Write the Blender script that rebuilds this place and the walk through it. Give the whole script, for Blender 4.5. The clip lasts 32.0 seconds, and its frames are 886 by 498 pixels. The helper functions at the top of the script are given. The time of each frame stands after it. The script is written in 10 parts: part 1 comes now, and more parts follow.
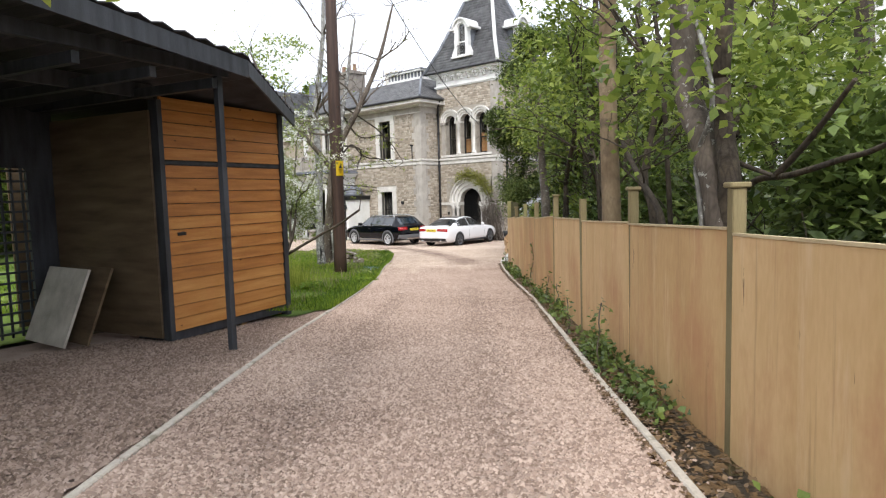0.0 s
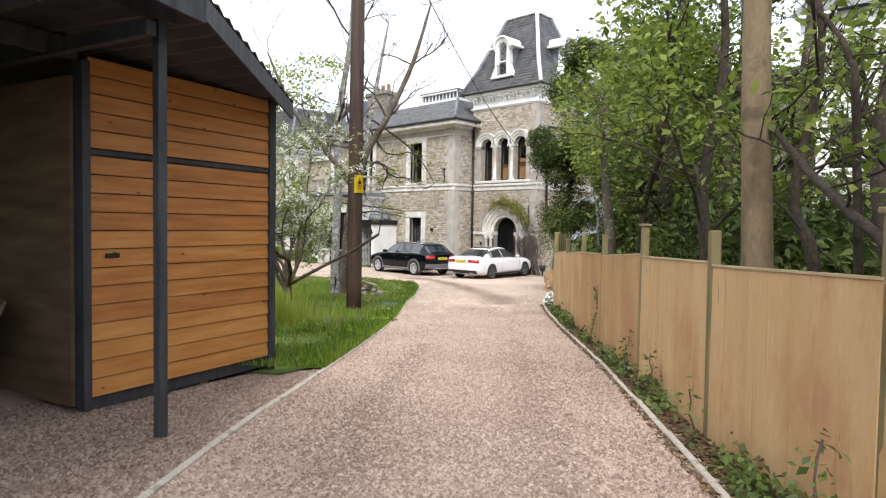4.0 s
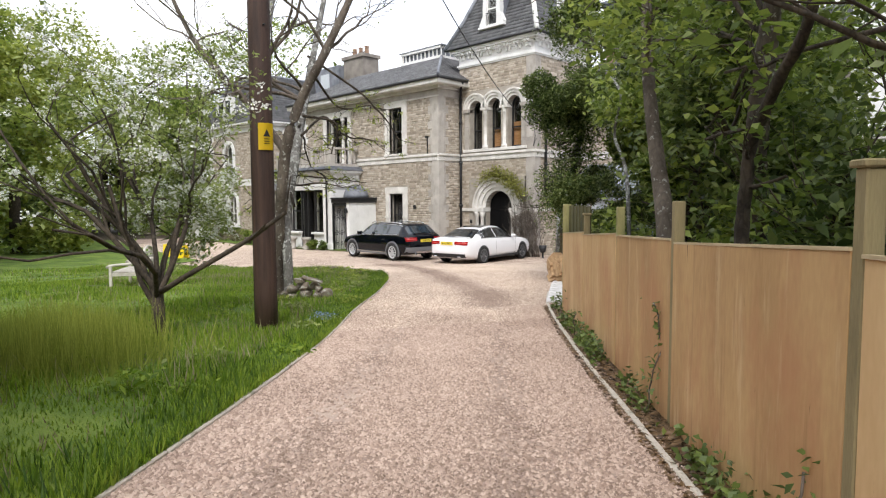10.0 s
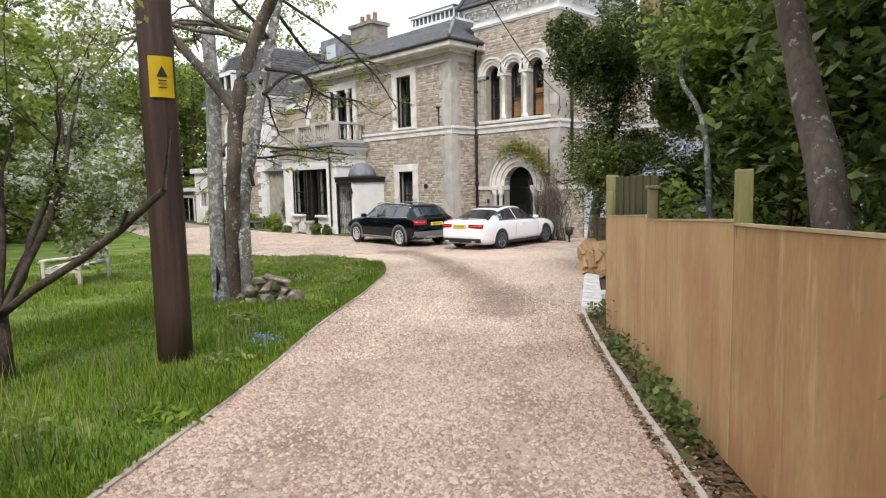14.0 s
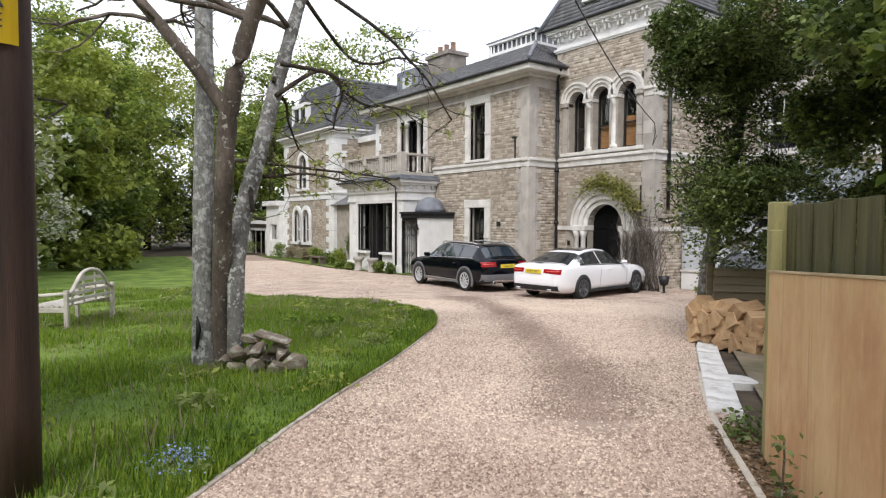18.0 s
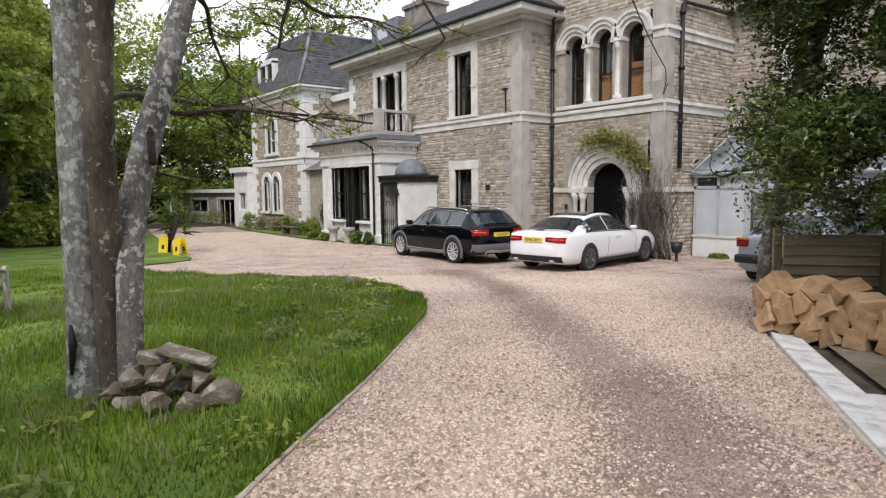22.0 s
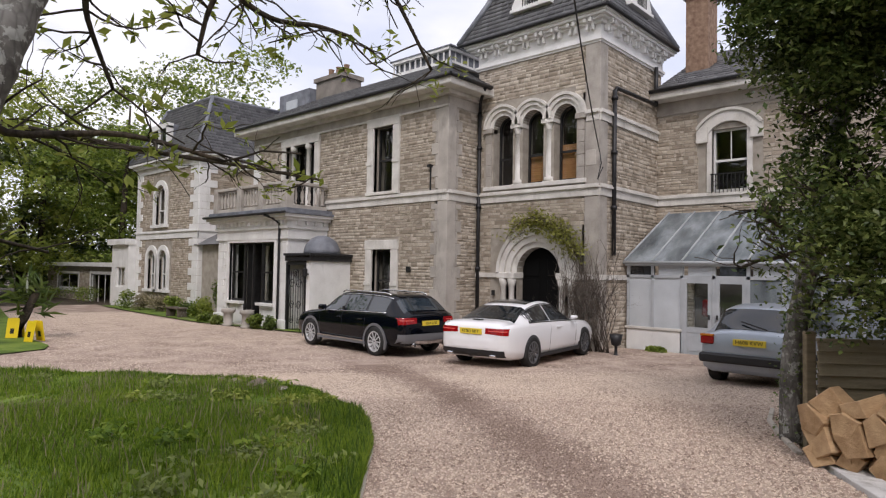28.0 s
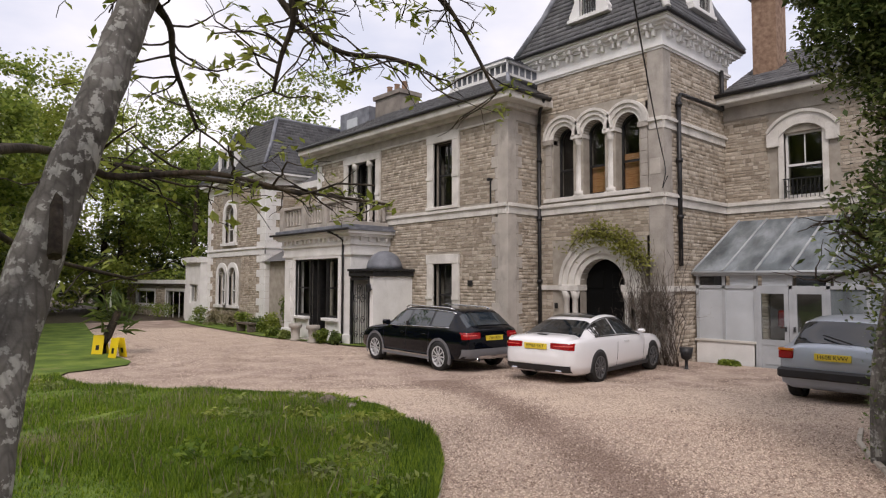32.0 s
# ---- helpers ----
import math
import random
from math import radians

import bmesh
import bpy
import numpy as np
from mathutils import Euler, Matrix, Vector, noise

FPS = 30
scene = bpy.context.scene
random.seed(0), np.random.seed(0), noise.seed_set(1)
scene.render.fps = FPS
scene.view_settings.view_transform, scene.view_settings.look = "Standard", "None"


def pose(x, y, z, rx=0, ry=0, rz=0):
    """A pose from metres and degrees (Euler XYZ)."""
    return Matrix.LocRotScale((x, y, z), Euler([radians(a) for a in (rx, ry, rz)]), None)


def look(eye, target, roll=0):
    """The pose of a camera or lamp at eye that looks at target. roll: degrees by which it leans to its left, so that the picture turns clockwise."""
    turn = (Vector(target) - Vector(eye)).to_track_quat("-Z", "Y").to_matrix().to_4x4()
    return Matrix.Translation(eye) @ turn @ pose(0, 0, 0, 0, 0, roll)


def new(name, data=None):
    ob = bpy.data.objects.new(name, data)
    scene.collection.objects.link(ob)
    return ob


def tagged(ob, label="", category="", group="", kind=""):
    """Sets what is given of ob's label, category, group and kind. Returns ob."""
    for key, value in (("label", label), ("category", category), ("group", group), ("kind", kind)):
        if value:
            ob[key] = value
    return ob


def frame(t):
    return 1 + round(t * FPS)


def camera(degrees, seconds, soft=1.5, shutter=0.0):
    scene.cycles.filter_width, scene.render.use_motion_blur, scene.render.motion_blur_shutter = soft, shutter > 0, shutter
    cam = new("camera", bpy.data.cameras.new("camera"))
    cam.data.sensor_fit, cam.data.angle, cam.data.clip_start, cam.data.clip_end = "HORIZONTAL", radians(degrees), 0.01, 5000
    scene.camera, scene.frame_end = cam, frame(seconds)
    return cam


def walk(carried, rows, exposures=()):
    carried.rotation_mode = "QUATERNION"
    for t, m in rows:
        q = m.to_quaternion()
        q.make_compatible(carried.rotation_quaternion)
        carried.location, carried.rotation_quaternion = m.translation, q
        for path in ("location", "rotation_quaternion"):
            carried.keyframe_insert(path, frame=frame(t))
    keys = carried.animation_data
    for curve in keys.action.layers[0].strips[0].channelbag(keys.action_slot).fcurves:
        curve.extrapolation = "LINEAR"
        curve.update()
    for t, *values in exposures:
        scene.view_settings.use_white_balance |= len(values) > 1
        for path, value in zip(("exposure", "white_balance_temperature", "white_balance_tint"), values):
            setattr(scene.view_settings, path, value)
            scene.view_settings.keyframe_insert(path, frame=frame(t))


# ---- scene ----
cam = camera(70.4, 32.0, soft=1.2)
PATH = [
    (0, (11.634, -11.024, 2.565), (10.293, -9.55, 2.39), -1.6),
    (0.5, (11.38, -10.832, 2.524), (10.063, -9.337, 2.353), -0.1),
    (1, (11.121, -10.705, 2.529), (9.769, -9.251, 2.291), -2.8),
    (1.5, (10.925, -10.499, 2.529), (9.386, -9.226, 2.432), -1.7),
    (2, (10.746, -10.293, 2.514), (9.28, -8.933, 2.491), 0.2),
    (2.5, (10.588, -10.129, 2.521), (9.207, -8.682, 2.533), -0.2),
    (4.5, (9.641, -8.985, 2.482), (8.236, -7.565, 2.377), 1.4),
    (5, (9.419, -8.68, 2.49), (8.082, -7.196, 2.387), 1.2),
    (5.5, (9.18, -8.406, 2.477), (7.885, -6.889, 2.334), -1.0),
    (6, (9.053, -8.143, 2.47), (7.663, -6.711, 2.333), 1.0),
    (6.5, (8.765, -7.867, 2.45), (7.459, -6.36, 2.294), -0.0),
    (7, (8.59, -7.637, 2.446), (7.277, -6.133, 2.324), -0.9),
    (7.5, (8.448, -7.298, 2.426), (7.088, -5.838, 2.275), 1.4),
    (8, (8.236, -7.026, 2.408), (6.994, -5.47, 2.223), 0.9),
    (8.5, (8.064, -6.782, 2.397), (6.78, -5.258, 2.226), 0.1),
    (9, (7.893, -6.513, 2.39), (6.468, -5.122, 2.205), 0.9),
    (9.5, (7.577, -6.219, 2.392), (6.215, -4.765, 2.22), -0.8),
    (10, (7.367, -5.975, 2.382), (5.967, -4.555, 2.231), -0.4),
    (10.5, (7.194, -5.676, 2.369), (5.739, -4.31, 2.241), 1.6),
    (11, (6.951, -5.401, 2.362), (5.581, -3.948, 2.253), 0.1),
    (11.5, (6.786, -5.169, 2.344), (5.365, -3.766, 2.219), 0.2),
    (12, (6.619, -4.899, 2.34), (5.153, -3.545, 2.194), 1.0),
    (12.5, (6.347, -4.622, 2.318), (4.971, -3.175, 2.21), 0.8),
    (13, (6.118, -4.334, 2.292), (4.654, -2.976, 2.181), 0.8),
    (13.5, (5.923, -4.088, 2.298), (4.34, -2.875, 2.14), 0.9),
    (14, (5.657, -3.824, 2.289), (4.212, -2.458, 2.077), -1.2),
    (14.5, (5.409, -3.446, 2.242), (3.902, -2.139, 2.102), -0.6),
    (16.5, (4.597, -2.433, 2.18), (3.029, -1.203, 2.012), 1.6),
    (17, (4.314, -2.233, 2.175), (2.873, -0.854, 2.023), 1.1),
    (17.5, (4.079, -2.072, 2.179), (2.539, -0.805, 2.025), 0.3),
    (18, (3.905, -1.863, 2.186), (2.293, -0.682, 2.101), 0.3),
    (18.5, (3.696, -1.698, 2.149), (2.144, -0.443, 2.014), 0.5),
    (19, (3.384, -1.464, 2.153), (1.883, -0.154, 1.98), -2.0),
    (19.5, (3.244, -1.269, 2.137), (1.658, -0.059, 1.995), 1.0),
    (20, (3.049, -1.067, 2.116), (1.472, 0.148, 1.922), 1.4),
    (20.5, (2.719, -0.955, 2.135), (1.231, 0.367, 1.939), 0.1),
    (21, (2.476, -0.807, 2.103), (0.912, 0.425, 1.915), 0.3),
    (21.5, (2.263, -0.672, 2.096), (0.626, 0.462, 1.915), 0.6),
    (22, (1.955, -0.617, 2.089), (0.388, 0.611, 1.899), -0.6),
    (22.5, (1.751, -0.516, 2.126), (0.147, 0.657, 1.896), -1.2),
    (23, (1.584, -0.364, 2.121), (-0.033, 0.807, 2.003), 0.4),
    (23.5, (1.323, -0.279, 2.119), (-0.249, 0.955, 2.039), 1.5),
    (24, (1.069, -0.276, 2.121), (-0.508, 0.953, 2.116), -0.6),
    (24.5, (0.844, -0.162, 2.106), (-0.807, 0.967, 2.149), 1.2),
    (26.5, (0.137, 0.059, 2.105), (-1.417, 1.316, 2.024), 1.2),
    (27, (0.045, 0.092, 2.095), (-1.378, 1.497, 2.059), 2.9),
    (27.5, (0.016, 0.095, 2.103), (-1.368, 1.539, 2.122), 1.4),
    (28, (0.022, 0.105, 2.113), (-1.326, 1.58, 2.182), 1.0),
    (28.5, (-0.083, 0.21, 2.12), (-1.378, 1.722, 2.313), 1.7),
    (29, (0.043, 0.126, 2.17), (-1.237, 1.638, 2.444), 2.2),
    (29.5, (0.046, 0.066, 2.176), (-1.233, 1.581, 2.442), 1.4),
    (30, (0.051, 0.043, 2.155), (-1.229, 1.56, 2.4), 1.2),
    (30.5, (0.04, 0.06, 2.149), (-1.205, 1.611, 2.359), 0.5),
    (31, (0.025, 0.066, 2.148), (-1.215, 1.622, 2.344), 0.8),
    (31.5, (0.026, -0.031, 2.156), (-1.233, 1.514, 2.323), 0.5),
    (32, (-0.007, 0.03, 2.199), (-1.487, 1.372, 2.301), 0.1),
]
walk(cam, [(t, look(eye, target, roll)) for t, eye, target, roll in PATH],
     exposures=[(0, 0.95, 6350, 10), (2, 1.1, 6350, 10), (6, 0.95, 6450, 10), (13, 0.85, 6450, 11), (19, 0.68, 6350, 12), (24, 0.5, 6400, 14), (27.5, 0.27, 6500, 16), (29, 0.02, 6500, 18), (31, -0.02, 6600, 19), (32, 0.12, 6750, 18)])

# ---- light ----
world = bpy.data.worlds.new("sky")
scene.world = world
world.use_nodes = True
wn, wl = world.node_tree.nodes, world.node_tree.links
wn.clear()
w_out = wn.new("ShaderNodeOutputWorld")
w_bg = wn.new("ShaderNodeBackground")
w_sky = wn.new("ShaderNodeTexSky")
w_sky.sky_type = "NISHITA"
w_sky.sun_disc = False
w_sky.sun_elevation, w_sky.sun_rotation = radians(48), radians(150)
w_tc = wn.new("ShaderNodeTexCoord")
w_noise = wn.new("ShaderNodeTexNoise")
w_noise.inputs["Scale"].default_value, w_noise.inputs["Detail"].default_value = 2.2, 6
w_map = wn.new("ShaderNodeMapping")
w_map.inputs["Scale"].default_value = (1, 1, 2.6)
w_ramp = wn.new("ShaderNodeValToRGB")
w_ramp.color_ramp.elements[0].position, w_ramp.color_ramp.elements[0].color = 0.36, (7.3, 7.9, 9.2, 1)
w_ramp.color_ramp.elements[1].position, w_ramp.color_ramp.elements[1].color = 0.60, (11.2, 11.2, 11.4, 1)
w_mix = wn.new("ShaderNodeMix")
w_mix.data_type = "RGBA"
w_mix.inputs["Factor"].default_value = 0.88
wl.new(w_tc.outputs["Generated"], w_map.inputs["Vector"])
wl.new(w_map.outputs["Vector"], w_noise.inputs["Vector"])
wl.new(w_noise.outputs["Fac"], w_ramp.inputs["Fac"])
wl.new(w_sky.outputs["Color"], w_mix.inputs["A"])
wl.new(w_ramp.outputs["Color"], w_mix.inputs["B"])
wl.new(w_mix.outputs["Result"], w_bg.inputs["Color"])
w_bg.inputs["Strength"].default_value = 0.1
wl.new(w_bg.outputs["Background"], w_out.inputs["Surface"])
sun = bpy.data.lights.new("sun", "SUN")
sun.energy, sun.angle, sun.color = 1.5, radians(20), (1.0, 0.96, 0.9)
sun_ob = new("sun", sun)
sun_ob.matrix_world = look((8, -14, 24), (-6, 4, 0))

# ---- materials ----


def material(name, dark, light, scale=6.0, rough=0.8, bump=0.3, fine=60.0, metal=0.0, stretch=(1, 1, 1), third=None, random_amount=0.0, island=0.0, spec=0.4, dist=0.01):
    m = bpy.data.materials.new(name)
    m.use_nodes = True
    n, l = m.node_tree.nodes, m.node_tree.links
    b = n["Principled BSDF"]
    b.inputs["Roughness"].default_value, b.inputs["Metallic"].default_value = rough, metal
    b.inputs["Specular IOR Level"].default_value = spec
    tc, mp = n.new("ShaderNodeTexCoord"), n.new("ShaderNodeMapping")
    mp.inputs["Scale"].default_value = stretch
    l.new(tc.outputs["Object"], mp.inputs["Vector"])
    n1, n2 = n.new("ShaderNodeTexNoise"), n.new("ShaderNodeTexNoise")
    n1.inputs["Scale"].default_value, n1.inputs["Detail"].default_value = scale, 5
    n2.inputs["Scale"].default_value, n2.inputs["Detail"].default_value = fine, 3
    l.new(mp.outputs["Vector"], n1.inputs["Vector"])
    l.new(mp.outputs["Vector"], n2.inputs["Vector"])
    mx = n.new("ShaderNodeMath")
    mx.operation = "MULTIPLY_ADD"
    mx.inputs[1].default_value = 0.35
    l.new(n2.outputs["Fac"], mx.inputs[0])
    l.new(n1.outputs["Fac"], mx.inputs[2])
    fac = mx.outputs[0]
    if random_amount:
        oi, ad = n.new("ShaderNodeObjectInfo"), n.new("ShaderNodeMath")
        ad.operation = "MULTIPLY_ADD"
        ad.inputs[1].default_value = random_amount
        l.new(oi.outputs["Random"], ad.inputs[0])
        l.new(fac, ad.inputs[2])
        fac = ad.outputs[0]
    if island:
        ge, ad2 = n.new("ShaderNodeNewGeometry"), n.new("ShaderNodeMath")
        ad2.operation = "MULTIPLY_ADD"
        ad2.inputs[1].default_value = island
        l.new(ge.outputs["Random Per Island"], ad2.inputs[0])
        l.new(fac, ad2.inputs[2])
        fac = ad2.outputs[0]
    r = n.new("ShaderNodeValToRGB")
    hi = 0.92 + 0.8 * (random_amount + island)
    sp = n.new("ShaderNodeMapRange")
    sp.inputs["From Min"].default_value, sp.inputs["From Max"].default_value = 0.42, hi
    l.new(fac, sp.inputs["Value"])
    r.color_ramp.elements[0].color = (*dark, 1)
    r.color_ramp.elements[1].color = (*light, 1)
    if third:
        e = r.color_ramp.elements.new(0.5)
        e.color = (*third, 1)
    l.new(sp.outputs["Result"], r.inputs["Fac"])
    l.new(r.outputs["Color"], b.inputs["Base Color"])
    if bump:
        bp = n.new("ShaderNodeBump")
        bp.inputs["Strength"].default_value, bp.inputs["Distance"].default_value = bump, dist
        l.new(mx.outputs[0], bp.inputs["Height"])
        l.new(bp.outputs["Normal"], b.inputs["Normal"])
    return m


def plain(name, col, rough=0.5, metal=0.0, spec=0.5, emit=0.0, coat=0.0):
    m = bpy.data.materials.new(name)
    m.use_nodes = True
    b = m.node_tree.nodes["Principled BSDF"]
    b.inputs["Base Color"].default_value = (*col, 1)
    b.inputs["Roughness"].default_value, b.inputs["Metallic"].default_value = rough, metal
    b.inputs["Specular IOR Level"].default_value = spec
    b.inputs["Coat Weight"].default_value = coat
    return m


def glass_material(name, tint=(0.9, 0.95, 0.95), rough=0.02):
    m = bpy.data.materials.new(name)
    m.use_nodes = True
    n, l = m.node_tree.nodes, m.node_tree.links
    n.clear()
    out = n.new("ShaderNodeOutputMaterial")
    tr, gl, mixs, fr = n.new("ShaderNodeBsdfTransparent"), n.new("ShaderNodeBsdfGlossy"), n.new("ShaderNodeMixShader"), n.new("ShaderNodeFresnel")
    tr.inputs["Color"].default_value = (*tint, 1)
    gl.inputs["Roughness"].default_value = rough
    fr.inputs["IOR"].default_value = 1.75
    l.new(fr.outputs["Fac"], mixs.inputs["Fac"])
    l.new(tr.outputs[0], mixs.inputs[1])
    l.new(gl.outputs[0], mixs.inputs[2])
    l.new(mixs.outputs[0], out.inputs["Surface"])
    return m


def leaf_material(name, dark, light, trans=0.35, rough=0.45, third=None):
    m = material(name, dark, light, scale=0.9, rough=rough, bump=0, island=0.9, third=third)
    n, l = m.node_tree.nodes, m.node_tree.links
    b = n["Principled BSDF"]
    out = n["Material Output"]
    t, mixs = n.new("ShaderNodeBsdfTranslucent"), n.new("ShaderNodeMixShader")
    mixs.inputs["Fac"].default_value = trans
    src = b.inputs["Base Color"].links[0].from_socket
    l.new(src, t.inputs["Color"])
    l.new(b.outputs[0], mixs.inputs[1])
    l.new(t.outputs[0], mixs.inputs[2])
    l.new(mixs.outputs[0], out.inputs["Surface"])
    return m


M_GRAVEL = material("gravel", (0.20, 0.14, 0.112), (0.52, 0.415, 0.345), scale=1.3, rough=0.95, bump=0.9, fine=75, third=(0.35, 0.265, 0.22), dist=0.02, spec=0.2)
M_PEBBLE = material("gravel_stones", (0.125, 0.085, 0.067), (0.56, 0.435, 0.36), scale=0.6, rough=0.95, bump=0.0, fine=30, island=1.0, third=(0.35, 0.256, 0.205), spec=0.2)
M_PEBBLE_PALE = material("pale_gravel_stones", (0.25, 0.185, 0.14), (0.74, 0.61, 0.495), scale=0.6, rough=0.95, bump=0.0, fine=30, island=0.9, third=(0.50, 0.395, 0.315), spec=0.2)
M_PEBBLE_BUFF = material("fine_buff_gravel", (0.42, 0.325, 0.25), (0.70, 0.58, 0.47), scale=0.6, rough=0.95, bump=0.0, fine=30, island=0.8, third=(0.57, 0.46, 0.365), spec=0.2)
M_PEBBLE_BROWN = material("damp_brown_gravel", (0.10, 0.068, 0.052), (0.42, 0.32, 0.265), scale=0.6, rough=0.95, bump=0.0, fine=30, island=0.95, third=(0.245, 0.177, 0.14), spec=0.2)
M_EARTH = material("earth", (0.035, 0.028, 0.02), (0.13, 0.10, 0.07), scale=4, rough=1.0, bump=0.8, fine=45, dist=0.03)
M_LAWN = material("lawn", (0.045, 0.08, 0.010), (0.20, 0.26, 0.042), scale=1.3, rough=0.95, bump=0.8, fine=70, third=(0.105, 0.17, 0.02), dist=0.03)
M_KERB = material("kerb_concrete", (0.34, 0.30, 0.25), (0.64, 0.585, 0.51), scale=5, rough=0.9, bump=0.5)
M_SLAB = material("slab_concrete", (0.52, 0.51, 0.50), (0.76, 0.745, 0.73), scale=3, rough=0.9, bump=0.3)
M_YARD = material("yard_concrete", (0.12, 0.10, 0.07), (0.30, 0.25, 0.18), scale=2, rough=0.7, bump=0.3)
M_FENCE = material("fence_ply", (0.32, 0.18, 0.075), (0.68, 0.475, 0.25), scale=1.4, rough=0.75, bump=0.2, fine=26, stretch=(1.5, 1.5, 0.4), third=(0.53, 0.34, 0.155), random_amount=0.45)
M_FENCE_CAP = material("fence_capping", (0.34, 0.26, 0.15), (0.66, 0.54, 0.34), scale=3, rough=0.8, bump=0.3, fine=40, stretch=(0.5, 4, 4))
M_POST = material("fence_post", (0.13, 0.105, 0.05), (0.34, 0.275, 0.145), scale=4, rough=0.85, bump=0.4, stretch=(3, 3, 0.4), random_amount=0.2)
M_POST_GREEN = material("mossy_post", (0.20, 0.19, 0.07), (0.42, 0.38, 0.18), scale=3, rough=0.85, bump=0.4, stretch=(3, 3, 0.4))
M_OLDBOARD = material("old_boards", (0.05, 0.05, 0.02), (0.13, 0.12, 0.05), scale=4, rough=0.9, bump=0.4, stretch=(5, 5, 0.4))
M_PLANK = material("larch_cladding", (0.27, 0.10, 0.026), (0.60, 0.31, 0.10), scale=3, rough=0.5, bump=0.25, fine=40, stretch=(0.5, 0.5, 5), third=(0.45, 0.19, 0.05), random_amount=0.35)
M_DARKWOOD = material("dark_painted_wood", (0.02, 0.022, 0.028), (0.06, 0.065, 0.075), scale=4, rough=0.6, bump=0.2, stretch=(3, 3, 0.5))
M_BROWNBOARD = material("brown_boards", (0.06, 0.04, 0.022), (0.17, 0.12, 0.07), scale=2, rough=0.85, bump=0.3, stretch=(0.6, 0.6, 4))
M_ROOFSHEET = material("bitumen_sheet", (0.025, 0.026, 0.03), (0.07, 0.072, 0.08), scale=3, rough=0.8, bump=0.3)
M_POLE = material("creosoted_pole", (0.022, 0.012, 0.009), (0.075, 0.042, 0.03), scale=4, rough=0.7, bump=0.5, stretch=(4, 4, 0.25), dist=0.02)
M_BARK = material("lichen_bark", (0.09, 0.085, 0.075), (0.30, 0.29, 0.27), scale=3.5, rough=0.95, bump=0.9, fine=24, third=(0.18, 0.17, 0.155), dist=0.03)
M_BARK_PALE = material("pale_bark", (0.13, 0.125, 0.115), (0.36, 0.35, 0.33), scale=3, rough=0.95, bump=0.8, fine=24, third=(0.24, 0.235, 0.22), dist=0.03)
M_BARK_TAN = material("smooth_tan_bark", (0.14, 0.095, 0.055), (0.36, 0.275, 0.175), scale=4, rough=0.9, bump=0.5, fine=30, third=(0.25, 0.18, 0.11), stretch=(1, 1, 0.5), dist=0.02)
M_BARK_DARK = material("dark_bark", (0.02, 0.016, 0.012), (0.11, 0.085, 0.06), scale=5, rough=0.95, bump=0.9, fine=30, dist=0.03)
M_BARK_MID = material("brown_bark", (0.05, 0.038, 0.03), (0.19, 0.155, 0.125), scale=5, rough=0.95, bump=0.8, fine=30, stretch=(1, 1, 0.4), dist=0.03)
M_RUBBLE = material("golden_rubble", (0.21, 0.172, 0.13), (0.55, 0.485, 0.405), scale=5, rough=0.9, bump=0.7, fine=40, third=(0.385, 0.325, 0.255), random_amount=0.9, dist=0.015)
M_RUBBLE_FACE = material("golden_rubble_facing", (0.21, 0.172, 0.13), (0.55, 0.485, 0.405), scale=5, rough=0.9, bump=0.7, fine=40, third=(0.385, 0.325, 0.255), island=0.9, dist=0.015)
M_MORTAR = material("mortar", (0.27, 0.24, 0.20), (0.43, 0.39, 0.335), scale=4, rough=0.95, bump=0.4)
M_ASHLAR = material("grey_ashlar", (0.27, 0.245, 0.215), (0.53, 0.49, 0.44), scale=2.5, rough=0.85, bump=0.25, fine=30, random_amount=0.3, third=(0.41, 0.375, 0.335))
M_TRIM = material("pale_stone_trim", (0.50, 0.475, 0.435), (0.78, 0.755, 0.71), scale=2.0, rough=0.8, bump=0.15, fine=30)
M_WHITE = material("white_paint", (0.68, 0.67, 0.65), (0.86, 0.855, 0.84), scale=1.8, rough=0.6, bump=0.1, fine=30)
M_SLATE = material("slate", (0.05, 0.05, 0.054), (0.19, 0.19, 0.195), scale=2, rough=0.5, bump=0.3, fine=25, island=0.5, random_amount=0.2)
M_LEAD = material("lead", (0.10, 0.11, 0.13), (0.24, 0.25, 0.28), scale=3, rough=0.55, bump=0.2)
M_BLACKIRON = material("black_iron", (0.008, 0.008, 0.009), (0.03, 0.03, 0.032), scale=8, rough=0.45, bump=0.15)
M_FRAME = material("black_frame", (0.012, 0.012, 0.013), (0.035, 0.034, 0.034), scale=6, rough=0.4, bump=0.1)
M_GREYPAINT = material("grey_paint", (0.34, 0.36, 0.38), (0.50, 0.52, 0.54), scale=2, rough=0.5, bump=0.1)
# dark brown that carries the shade of unlit interiors in its colour
M_ROOM_SHADE = material("room_shade", (0.03, 0.026, 0.022), (0.09, 0.08, 0.07), scale=1.5, rough=0.9, bump=0)
M_BLIND = material("bamboo_blind", (0.35, 0.16, 0.06), (0.62, 0.34, 0.16), scale=3, rough=0.8, bump=0.3, stretch=(1, 1, 14))
M_GLASS = glass_material("window_glass")
# opaque dirty glass; its pale grey streaks also paint in the reflected sky
M_CONSGLASS = material("dirty_sky_tinted_glass", (0.07, 0.08, 0.09), (0.36, 0.40, 0.43), scale=1.3, rough=0.12, bump=0.05, spec=0.9, stretch=(1.6, 1, 0.4), third=(0.17, 0.195, 0.21))
M_FROST = material("frosted_panel", (0.42, 0.45, 0.47), (0.60, 0.63, 0.66), scale=1.2, rough=0.35, bump=0.05)
